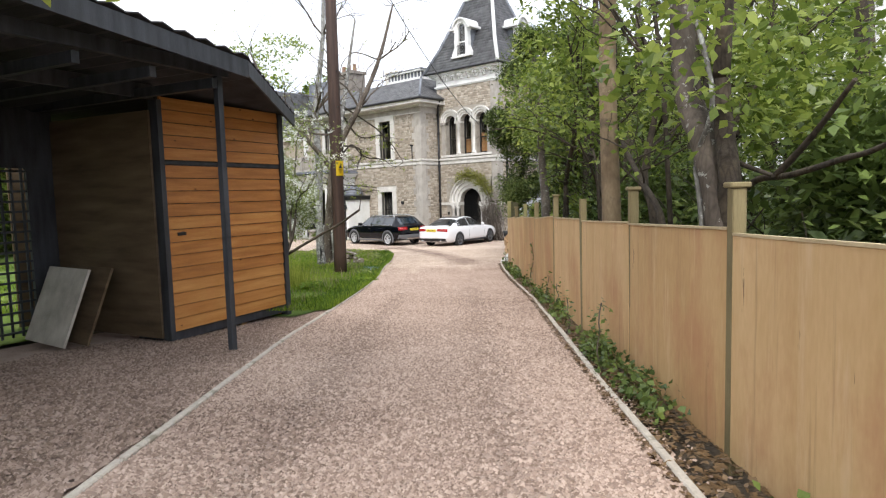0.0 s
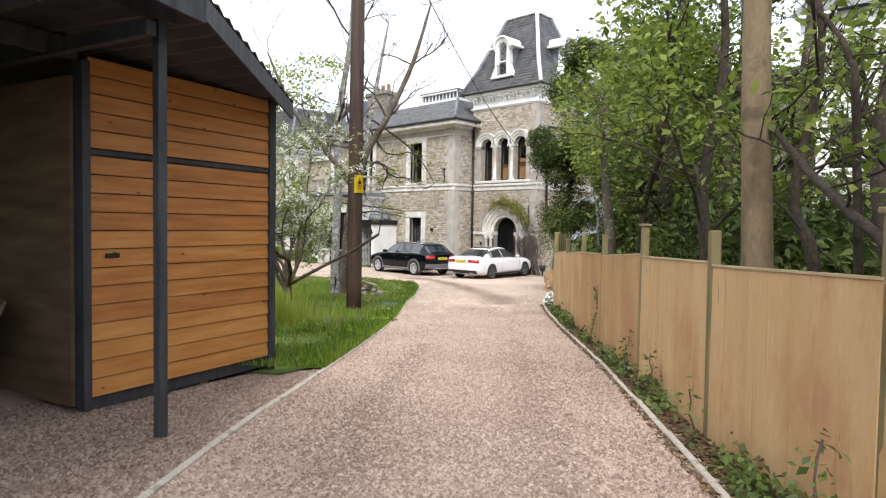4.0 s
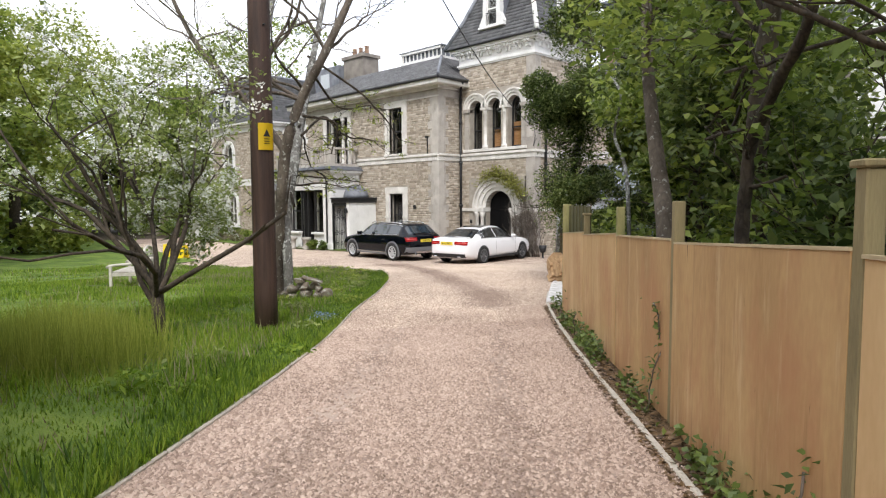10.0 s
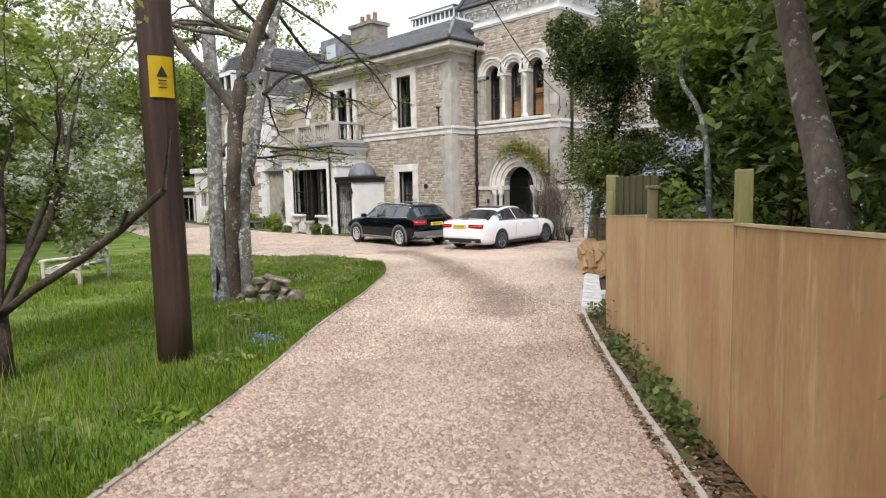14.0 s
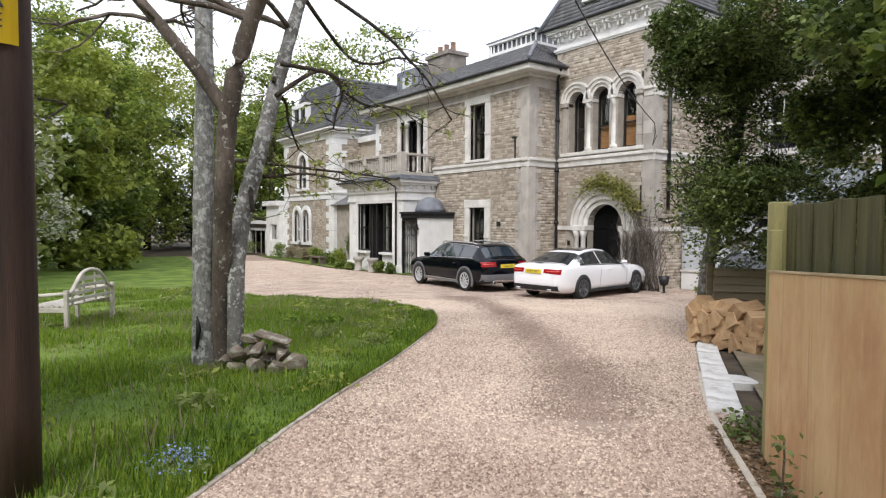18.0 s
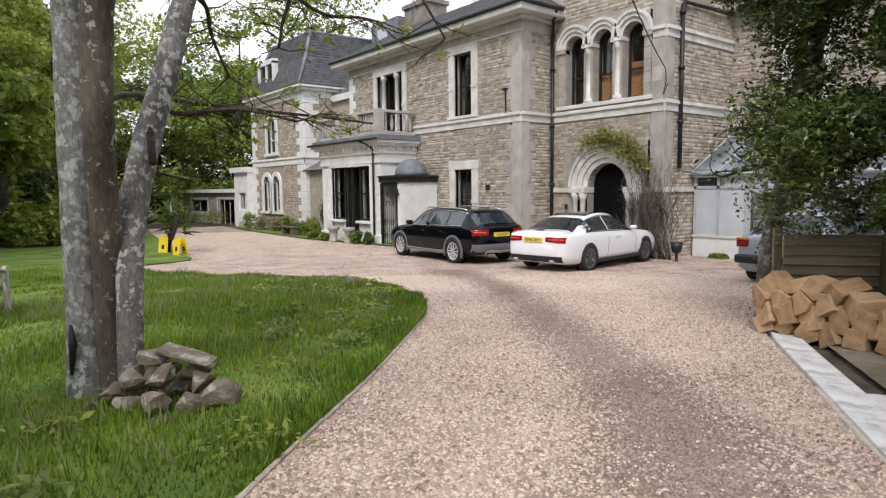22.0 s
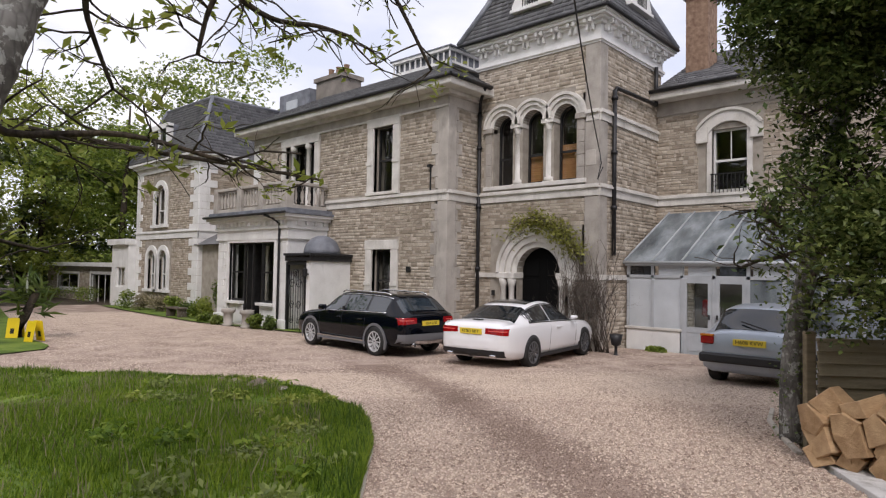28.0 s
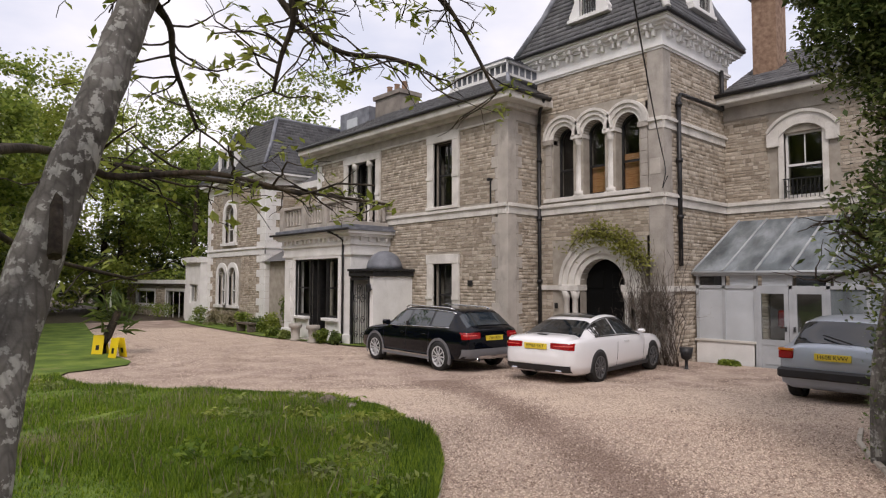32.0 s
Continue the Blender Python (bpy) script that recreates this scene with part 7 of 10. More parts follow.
for s in (1, -1):
    bm = bmesh.new()
    tube(bm, [(0.35, s * 0.58, 1.44), (0.2, s * 0.6, 1.49), (-1.4, s * 0.58, 1.47), (-1.6, s * 0.56, 1.43)], 0.018, 6)
    part("roof_rail", bm, M_CHROME, c)
    bm = bmesh.new()
    box(bm, -1.05, 1.02, s * 0.912 - 0.02, s * 0.912 + 0.016, 0.24, 0.31)
    part("sill_cladding", bm, M_CLADGREY, c)
    bm = bmesh.new()
    box(bm, -1.02, 1.0, s * 0.922 - 0.012, s * 0.922 + 0.016, 0.31, 0.335)
    part("sill_trim", bm, M_CHROME, c)
    bm = bmesh.new()
    box(bm, 0.62, 0.82, s * 0.98 - 0.08, s * 0.98 + 0.08, 0.98, 1.11, bevel=0.03)
    part("door_mirror", bm, M_CARBLACK, c)
    on_rear(c, sec, -2.37, "tail_lamp", s * 0.42, s * 0.855, 0.80, 0.935, M_REDLAMP, slant=-0.02, label="wrap-round red tail lamp")
    on_rear(c, sec, -2.37, "lamp_strip", s * 0.5, s * 0.83, 0.865, 0.882, M_LAMPSTRIP, off=0.011, nz=1)
    for x in (0.05, -0.85):
        bm = bmesh.new()
        box(bm, x - 0.09, x + 0.09, s * 0.92 - 0.01, s * 0.92 + 0.022, 0.82, 0.845, bevel=0.006)
        part("door_handle", bm, M_CARBLACK, c)
    bm = bmesh.new()
    box(bm, -0.08, -0.03, s * 0.86 - 0.03, s * 0.86 + 0.012, 1.0, 1.1)
    part("window_pillar", bm, M_BLACK, c)
    bm = bmesh.new()
    tube(bm, [(-2.3, s * 0.5, 0.32), (-2.4, s * 0.5, 0.32)], 0.045, 10)
    part("exhaust_tip", bm, M_CHROME, c)
on_rear(c, sec, -2.37, "rear_bumper_cladding", -0.86, 0.86, 0.35, 0.56, M_CLADGREY, off=0.014, ny=18, label="grey lower bumper cladding")
on_rear(c, sec, -2.37, "skid_plate", -0.45, 0.45, 0.31, 0.40, M_CHROME, off=0.02, ny=8)
shut_lines(c, sec, ((0.92, 1.0), (-0.05, -0.05), (-0.98, -1.02)), 0.34, 0.98)
text_plate(c, "FJ64 BZB", -2.385, 0.80)
# white coupe
CS = [(-2.36, 0.50, 0.42, 0.60, 0.66, 0.42), (-2.33, 0.66, 0.33, 0.80, 0.86, 0.58), (-2.25, 0.775, 0.27, 0.90, 0.945, 0.68), (-2.08, 0.85, 0.22, 0.935, 0.985, 0.71), (-1.78, 0.884, 0.19, 0.945, 1.0, 0.69), (-1.45, 0.89, 0.18, 0.945, 1.13, 0.62), (-1.0, 0.893, 0.18, 0.94, 1.285, 0.57), (-0.3, 0.893, 0.18, 0.925, 1.365, 0.55), (0.25, 0.893, 0.18, 0.91, 1.315, 0.54), (0.62, 0.89, 0.18, 0.90, 1.14, 0.57), (1.02, 0.885, 0.18, 0.885, 0.94, 0.64), (1.7, 0.87, 0.19, 0.81, 0.855, 0.62), (2.1, 0.82, 0.22, 0.68, 0.725, 0.54), (2.3, 0.69, 0.29, 0.57, 0.6, 0.46), (2.36, 0.5, 0.36, 0.5, 0.52, 0.36)]
wx, wy = -8.58, 12.44
c, it, sec = car("coupe_car", "white coupe parked nose-in at the front door", CS, (wx, wy, GZ(wx, wy) + 0.005), 97, M_CARWHITE, 0.325, (1.45, -1.31), M_CARGLASS, ((0.74, -0.36), (-0.4, -1.36)), (0.32, 0.98), (-1.12, -1.78), None, 10, trim=M_BLACK, rim_mat=M_DARKALLOY)
for s in (1, -1):
    bm = bmesh.new()
    box(bm, 0.58, 0.73, s * 0.95 - 0.075, s * 0.95 + 0.075, 0.93, 1.02, bevel=0.03)
    part("door_mirror", bm, M_CARWHITE, c)
    on_rear(c, sec, -2.37, "tail_lamp", s * 0.33, s * 0.80, 0.755, 0.865, M_REDLAMP, slant=-0.03, label="long wrap-round red tail lamp")
    on_rear(c, sec, -2.37, "lamp_strip", s * 0.40, s * 0.78, 0.80, 0.818, M_LAMPSTRIP, off=0.011, nz=1)
    bm = bmesh.new()
    box(bm, -1.0, 1.1, s * 0.895 - 0.01, s * 0.895 + 0.012, 0.2, 0.28, bevel=0.004)
    part("side_skirt", bm, M_DARKPLASTIC, c)
    bm = bmesh.new()
    box(bm, -0.12, 0.1, s * 0.9 - 0.01, s * 0.9 + 0.02, 0.78, 0.805, bevel=0.006)
    part("door_handle", bm, M_CARWHITE, c)
on_rear(c, sec, -2.37, "rear_bumper", -0.62, 0.62, 0.43, 0.72, M_CARWHITE, off=0.01, ny=24, nz=8)
on_rear(c, sec, -2.37, "rear_diffuser", -0.74, 0.74, 0.28, 0.42, M_DARKPLASTIC, off=0.012, ny=16, label="black lower rear valance")
for s in (1, -1):
    bm = bmesh.new()
    box(bm, -2.37, -2.2, s * 0.52 - 0.07, s * 0.52 + 0.07, 0.285, 0.335, bevel=0.015)
    part("exhaust_tip", bm, M_CHROME, c)
bm = bmesh.new()
box(bm, -2.12, -2.04, -0.12, 0.12, 1.005, 1.02, bevel=0.005)
part("brake_light_slot", bm, M_DARKPLASTIC, c)
shut_lines(c, sec, ((0.86, 0.98), (-0.52, -0.42)), 0.26, 0.87)
bm = bmesh.new()
prev = None
for x in np.linspace(-0.92, 0.22, 9):
    sc = sec(x)
    row = [bm.verts.new(Vector(sc[k]) + Vector((0, 0, 0.006))) for k in range(8, len(sc) - 7)]
    if prev:
        for i in range(len(row) - 1):
            f = bm.faces.new((prev[i], prev[i + 1], row[i + 1], row[i]))
            f.smooth = True
    prev = row
bmesh.ops.recalc_face_normals(bm, faces=bm.faces[:])
part("roof_panel", bm, M_CARGLASS, c, "dark glass roof panel")
text_plate(c, "KM63 BKT", -2.372, 0.79)
# small silver hatchback
HS = [(-2.0, 0.70, 0.32, 0.74, 0.80, 0.56), (-1.96, 0.80, 0.27, 0.90, 0.94, 0.62), (-1.86, 0.825, 0.24, 0.93, 1.0, 0.62), (-1.42, 0.835, 0.23, 0.93, 1.35, 0.57), (-0.8, 0.84, 0.22, 0.92, 1.405, 0.585), (0.2, 0.84, 0.22, 0.91, 1.395, 0.58), (0.55, 0.84, 0.22, 0.90, 1.33, 0.56), (1.0, 0.83, 0.22, 0.89, 0.93, 0.64), (1.7, 0.82, 0.23, 0.83, 0.87, 0.64), (1.95, 0.79, 0.27, 0.74, 0.78, 0.58), (2.0, 0.70, 0.36, 0.6, 0.64, 0.5)]
hx, hy = -3.3, 13.42
c, it, sec = car("hatchback_car", "old silver-blue hatchback parked by the conservatory", HS, (hx, hy, GZ(hx, hy) + 0.01), 90, M_CARSILVER, 0.29, (1.22, -1.25), M_CARGLASS, ((0.8, 0.0), (-0.06, -0.8), (-0.86, -1.35)), (0.58, 0.98), (-1.46, -1.88), None, 8)
for s in (1, -1):
    bm = bmesh.new()
    box(bm, -2.03, -1.9, s * 0.69 - 0.1, s * 0.69 + 0.12, 0.73, 0.86, bevel=0.012)
    part("tail_lamp", bm, M_REDLAMP, c)
    bm = bmesh.new()
    box(bm, -2.036, -1.9, s * 0.69 - 0.1, s * 0.69 + 0.125, 0.862, 0.9, bevel=0.008)
    part("indicator", bm, M_AMBER, c)
    bm = bmesh.new()
    box(bm, -1.5, 1.5, s * 0.845 - 0.01, s * 0.845 + 0.014, 0.5, 0.56, bevel=0.006)
    part("rubbing_strip", bm, M_DARKPLASTIC, c)
    bm = bmesh.new()
    box(bm, 0.6, 0.75, s * 0.9 - 0.07, s * 0.9 + 0.07, 0.92, 1.02, bevel=0.02)
    part("door_mirror", bm, M_DARKPLASTIC, c)
bm = bmesh.new()
box(bm, -2.1, -1.9, -0.82, 0.82, 0.42, 0.58, bevel=0.03)
part("rear_bumper", bm, M_DARKPLASTIC, c)
bm = bmesh.new()
box(bm, -1.99, -1.94, -0.012, 0.02, 0.62, 0.65, bevel=0.004)
part("boot_lock", bm, M_BLACK, c)
bm = bmesh.new()
tube(bm, [(-1.93, -0.25, 1.02), (-1.78, 0.2, 1.13)], 0.012, 5)
part("rear_wiper", bm, M_BLACK, c)
text_plate(c, "H608 KVW", -2.04, 0.79, y=0.0)

# ---- vegetation ----


def leaves(name, pts, size, mat, parent, seed=1, flat=0.35, long=1.5, label=""):
    """Many small folded leaves at the points; each one a quad of random turn."""
    rng = np.random.default_rng(seed)
    p = np.asarray(pts, dtype=np.float64)
    n = len(p)
    nrm = rng.normal(size=(n, 3))
    nrm[:, 2] = np.abs(nrm[:, 2]) * (1 + flat) + flat
    nrm /= np.linalg.norm(nrm, axis=1)[:, None]
    d = rng.normal(size=(n, 3))
    d -= nrm * np.sum(d * nrm, axis=1)[:, None]
    d /= np.linalg.norm(d, axis=1)[:, None] + 1e-9
    s = np.cross(nrm, d)
    sz = (size * rng.uniform(0.6, 1.35, n))[:, None]
    v = np.empty((n, 4, 3))
    v[:, 0] = p - d * sz * long * 0.5
    v[:, 1] = p + s * sz * 0.42 + nrm * sz * 0.12
    v[:, 2] = p + d * sz * long * 0.5 - nrm * sz * 0.1
    v[:, 3] = p - s * sz * 0.42 + nrm * sz * 0.12
    ob = arrays(name, v.reshape(-1, 3), np.arange(n * 4).reshape(n, 4), mat, parent, label)
    ob["kind"] = "stuff"
    return ob


def blob_points(blobs, n, seed, shell=0.55, clump=0.0):
    """Points spread through ellipsoids (x, y, z, rx, ry, rz), denser near their skins, thinned by noise to leave gaps."""
    rng = np.random.default_rng(seed)
    b = np.array(blobs, dtype=float)
    w = (b[:, 3] * b[:, 4] * b[:, 5]) ** 0.75
    out = []
    need = n
    while need > 0:
        k = rng.choice(len(b), size=need * 2, p=w / w.sum())
        u = rng.normal(size=(need * 2, 3))
        u /= np.linalg.norm(u, axis=1)[:, None]
        r = shell + (1 - shell) * rng.random(need * 2) ** 0.6
        bump = 1 + 0.16 * np.sin(u[:, 0] * 7 + k) * np.cos(u[:, 2] * 6 + 2 * k) + 0.1 * np.sin(u[:, 1] * 15 + k)
        q = b[k, :3] + u * (r * bump)[:, None] * b[k, 3:6]
        f = np.sin(q[:, 0] * 2.3 + 1.1 * q[:, 2]) + np.sin(q[:, 1] * 2.7 - 0.7 * q[:, 2]) + np.sin(q[:, 2] * 3.1 + q[:, 0])
        keep = f + rng.normal(size=len(f)) * 1.2 > clump
        q = q[keep][:need]
        out.append(q)
        need -= len(q)
    return np.concatenate(out)


def limb(bm, p, d, length, r, depth, rng, tips, bend=0.25, split=(2, 3), sides=6, droop=0.0, shrink=0.68):
    """A branch that bends and divides; tips gathers the ends."""
    p, d = Vector(p), Vector(d).normalized()
    pts, rad = [p.copy()], [r]
    n = 4
    for k in range(n):
        d = (d + Vector((rng.uniform(-bend, bend), rng.uniform(-bend, bend), rng.uniform(-bend, bend) - droop))).normalized()
        p = p + d * length / n
        pts.append(p.copy())
        rad.append(r * (1 - 0.35 * (k + 1) / n))
    tube(bm, pts, rad, sides, cap=False)
    if depth <= 1:
        for q in pts[2:]:
            tips.append(q)
    if depth > 0:
        for k in range(rng.randint(*split)):
            i = rng.randint(2, n)
            nd = (d + Vector((rng.uniform(-0.9, 0.9), rng.uniform(-0.9, 0.9), rng.uniform(-0.35, 0.6)))).normalized()
            limb(bm, pts[i], nd, length * shrink * rng.uniform(0.8, 1.15), rad[i] * 0.62, depth - 1, rng, tips, bend, split, max(4, sides - 1), droop, shrink)


def tree(name, label, base, stems, bark, leaf_sets, category="tree", seed=1, sides=10):
    """stems: lists of (x, y, z, radius); leaf_sets: (points, size, material)."""
    t = thing(name, label, category, at=(0, 0, 0))
    for st, mat in zip(stems, bark if isinstance(bark, list) else [bark] * len(stems)):
        bm = bmesh.new()
        line = smooth_line([(x, y, z) for x, y, z, _ in st], 4)
        rr = np.interp(np.linspace(0, len(st) - 1, len(line)), range(len(st)), [q[3] for q in st])
        tube(bm, line, [float(q) for q in rr], sides)
        part("trunk", bm, mat, t)
    for k, (pts, size, mat) in enumerate(leaf_sets):
        leaves("crown", pts, size, mat, t, seed + k)
    return t


# -- the many-stemmed ash by the drive --
rng = random.Random(21)
g0 = ground_z(-3.6, 0.3)
ash = thing("ash_tree", "many-stemmed lichen-covered tree just coming into leaf", "tree")
STEMS = [
    [(-3.24, 0.08, g0 - 0.3, 0.2), (-3.28, 0.1, g0 + 0.1, 0.135), (-3.36, 0.12, 1.2, 0.118), (-3.32, 0.12, 2.4, 0.108), (-3.28, 0.14, 3.6, 0.102), (-3.4, 0.2, 5.0, 0.09), (-3.3, 0.5, 7.2, 0.065), (-3.3, 0.6, 9.4, 0.03)],
    [(-3.2, 0.32, g0 - 0.3, 0.2), (-3.24, 0.3, g0 + 0.1, 0.14), (-3.2, 0.29, 1.4, 0.12), (-3.05, 0.25, 2.1, 0.098), (-2.88, 0.22, 2.7, 0.1), (-2.74, 0.24, 3.4, 0.105), (-2.4, 0.35, 4.2, 0.085), (-1.9, 0.55, 5.0, 0.075), (-1.5, 1.0, 6.3, 0.055), (-1.3, 1.4, 7.8, 0.025)],
    [(-2.95, 0.36, g0 - 0.3, 0.12), (-2.94, 0.34, g0 + 0.1, 0.09), (-3.0, 0.37, 1.3, 0.09), (-3.2, 0.45, 1.85, 0.105), (-3.33, 0.6, 2.4, 0.105), (-3.42, 0.8, 3.0, 0.098), (-3.55, 1.0, 3.6, 0.092), (-3.75, 1.35, 4.6, 0.08), (-4.0, 1.9, 6.2, 0.06), (-4.2, 2.5, 8.2, 0.025)],
    [(-2.77, 0.24, 3.3, 0.075), (-2.95, -0.02, 3.75, 0.068), (-3.17, -0.35, 4.24, 0.06), (-3.6, -1.0, 5.2, 0.045), (-3.9, -1.5, 6.5, 0.02)]]
for st, mat in zip(STEMS, (M_BARK_PALE, M_BARK_MID, M_BARK, M_BARK_MID)):
    bm = bmesh.new()
    line = smooth_line([q[:3] for q in st], 5)
    rr = np.interp(np.linspace(0, len(st) - 1, len(line)), range(len(st)), [q[3] for q in st])
    tube(bm, line, [float(q) * (1 + 0.05 * math.sin(3.1 * k)) for k, q in enumerate(rr)], 14)
    part("trunk", bm, mat, ash)
bm = bmesh.new()
tube(bm, [(-3.2, 0.0, 0.78), (-3.19, 0.02, 1.0), (-3.215, 0.015, 1.14)], [0.012, 0.03, 0.01], 7)
part("bark_scar", bm, M_BLACK, ash, "black split in the pale bark")
tips = []
bm = bmesh.new()
for st in STEMS:
    for q in [p for p in st if p[2] > 4.0]:
        for k in range(3):
            a = rng.uniform(0, 6.28)
            limb(bm, q[:3], (math.cos(a), math.sin(a), rng.uniform(0.2, 1.0)), rng.uniform(0.9, 1.7), q[3] * 0.42, 2, rng, tips, 0.3)
part("branchwork", bm, M_BARK_MID, ash)["kind"] = "stuff"
low = []
BOUGHS = [
    [(-3.45, 1.02, 3.7), (-3.72, 1.74, 4.16), (-3.69, 2.07, 3.91), (-3.6, 2.34, 3.76), (-3.43, 2.59, 3.74), (-3.3, 2.79, 3.69)],
    [(-3.5, 1.1, 4.1), (-3.42, 1.74, 4.05), (-3.45, 1.9, 3.84), (-3.56, 1.88, 3.61), (-3.64, 1.87, 3.4)],
    [(-3.9, 1.5, 5.4), (-3.5, 2.5, 4.75), (-3.39, 2.88, 4.41), (-3.32, 3.16, 4.14), (-3.24, 3.51, 3.63)],
    [(-3.45, 1.0, 3.9), (-3.65, 1.08, 3.85), (-3.68, 1.24, 3.66), (-3.74, 1.29, 3.46), (-3.79, 1.45, 3.12)],
    [(-3.4, 0.3, 2.75), (-4.2, 0.7, 2.95), (-4.92, 1.29, 3.03), (-4.66, 2.08, 2.95), (-4.42, 2.59, 2.9), (-4.08, 3.14, 2.82)],
    [(-3.9, 1.5, 5.2), (-4.2, 2.34, 4.57), (-4.06, 2.7, 4.45), (-3.8, 2.99, 4.53), (-3.58, 3.33, 4.43)],
    [(-3.1, 0.6, 2.3), (-3.48, 0.7, 2.87), (-3.44, 0.87, 2.72), (-3.29, 1.34, 2.77), (-3.12, 1.78, 2.68)],
    [(-3.6, 0.2, 2.6), (-4.4, 0.5, 2.5), (-5.0, 0.9, 2.35), (-5.4, 1.6, 2.2)]]
bm = bmesh.new()
for b in BOUGHS:
    line = smooth_line(b, 5)
    tube(bm, line, [0.026 * (1 - 0.75 * i / len(line)) + 0.004 for i in range(len(line))], 6)
    for i in range(6, len(line), 2):
        for k in range(2):
            a = rng.uniform(0, 6.28)
            limb(bm, line[i], (math.cos(a), math.sin(a), rng.uniform(-0.7, 0.5)), rng.uniform(0.22, 0.5), 0.007, 1, rng, low, 0.35, (1, 2), 4, 0.04)
part("twig_work", bm, M_BARK_DARK, ash)["kind"] = "stuff"
pts = np.array([tuple(q) for q in tips])
nr = np.random.default_rng(4)
pts = np.concatenate([pts + nr.normal(size=pts.shape) * 0.12 for _ in range(1)])
leaves("young_leaves", pts[::3], 0.04, L_SPRING, ash, 7)
lp = np.array([tuple(q) for q in low])
sel = lp[nr.random(len(lp)) < 0.16]
leaves("young_leaves", np.concatenate([sel + nr.normal(size=sel.shape) * 0.035 for _ in range(6)]), 0.036, L_SPRING, ash, 8, long=2.4)

# -- blossoming tree --
rng = random.Random(5)
blo = thing("blossom_tree", "small fruit tree in white blossom on the lawn", "tree")
bxx, byy = -0.46, -3.02
bz = ground_z(bxx, byy)
bm = bmesh.new()
tube(bm, [(bxx, byy, bz - 0.2), (bxx + 0.02, byy, bz + 0.2), (bxx, byy + 0.02, bz + 0.62)], [0.11, 0.085, 0.06], 10)
part("trunk", bm, M_BARK_DARK, blo)
tips = []
bm = bmesh.new()
for k in range(9):
    a = k * 6.283 / 9 + rng.uniform(-0.25, 0.25)
    up = (1.0, 3.2, 1.8, 5.0)[k % 4] * rng.uniform(0.85, 1.2)
    limb(bm, (bxx, byy, bz + rng.uniform(0.3, 0.6)), (math.cos(a), math.sin(a), up), rng.uniform(1.6, 2.2), 0.036, 3, rng, tips, 0.32, (2, 3), 6, 0.0, 0.7)
for end in ((-2.5, -1.5, 2.7), (-2.2, -1.9, 2.1), (-1.9, -1.3, 3.1)):
    ln_ = smooth_line([(bxx, byy, bz + 0.5), (bxx - 0.7, byy + 0.5, bz + 1.2), end], 5)
    tube(bm, ln_, [0.03 * (1 - 0.8 * k / len(ln_)) for k in range(len(ln_))], 6)
    for q in ln_[5:]:
        a = rng.uniform(0, 6.28)
        limb(bm, q, (math.cos(a), math.sin(a), rng.uniform(-0.3, 0.7)), rng.uniform(0.3, 0.55), 0.01, 2, rng, tips, 0.3, (2, 3), 5)


def in_crown(x, y):
    """How far a point lies out in the crown, which reaches furthest over the lawn."""
    dx, dy = x - bxx, y - byy
    along, across = -0.77 * dx + 0.64 * dy, 0.64 * dx + 0.77 * dy
    return math.hypot(along / (2.7 if along > 0 else 1.85), across / 1.85)


bmesh.ops.delete(bm, geom=[q for q in bm.verts if in_crown(q.co.x, q.co.y) > 1.06 or q.co.z > 5.0], context="VERTS")
part("branchwork", bm, M_BARK_DARK, blo)["kind"] = "stuff"
pts = np.array([tuple(q) for q in tips])
pts = np.array([q for q in pts if in_crown(q[0], q[1]) < 1.04 and bz + 0.7 < q[2] < 5.0])
nr = np.random.default_rng(9)
sel = pts[nr.random(len(pts)) < min(0.8, 1900 / len(pts))]
sel = sel + nr.normal(size=sel.shape) * 0.06
leaves("blossom", np.concatenate([sel + nr.normal(size=sel.shape) * 0.03 for _ in range(17)]), 0.036, L_BLOSSOM, blo, 3, long=1.0)
leaves("young_leaves", np.concatenate([pts + nr.normal(size=pts.shape) * 0.085 for _ in range(max(1, int(11000 / len(pts))))]), 0.04, L_YOUNG, blo, 4, long=1.7)


def behind_fence(p, gap=0.12, over=0.5, reach=2.9):
    """Keeps the points behind the fence, or high above it."""
    p = np.asarray(p)
    a, d = np.array((10.75, -8.02)), np.array((-0.656, 0.755))
    side = (p[:, 0] - a[0]) * d[1] - (p[:, 1] - a[1]) * d[0]
    along = (p[:, 0] - a[0]) * d[0] + (p[:, 1] - a[1]) * d[1]
    inside = (side > gap) | ((p[:, 2] > reach) & (side > -over)) | (along > 13.6)
    return p[inside]


def airy(p, seed, amount=0.28, base=2.6, cell=0.5):
    """Opens gaps in foliage above a height, and the lane that leads past the neighbour's gable."""
    p = np.asarray(p)
    r = np.random.default_rng(seed)
    table = r.random(4096)
    c = np.floor(p / cell + r.random(3) * 9).astype(int)
    key = (c[:, 0] * 73 + c[:, 1] * 179 + c[:, 2] * 283) % 4096
    lane = np.abs((p[:, 0] - 8.6) * 0.978 + (p[:, 1] + 5.0) * 0.206) < 1.0 + 0.03 * (p[:, 1] + 5)
    gap = np.clip((p[:, 2] - base) / 2.2, 0, 1) * amount
    gap = np.where(lane & (p[:, 2] > 2.9 + 0.06 * (p[:, 1] + 5)), 0.88, gap)
    return p[table[key] > gap]


# -- woodland behind the fence --
FN = Vector((0.77, 0.64))
FA, FB_ = Vector((13.0, -11.0)), Vector((2.2, 2.6))
rng = random.Random(77)
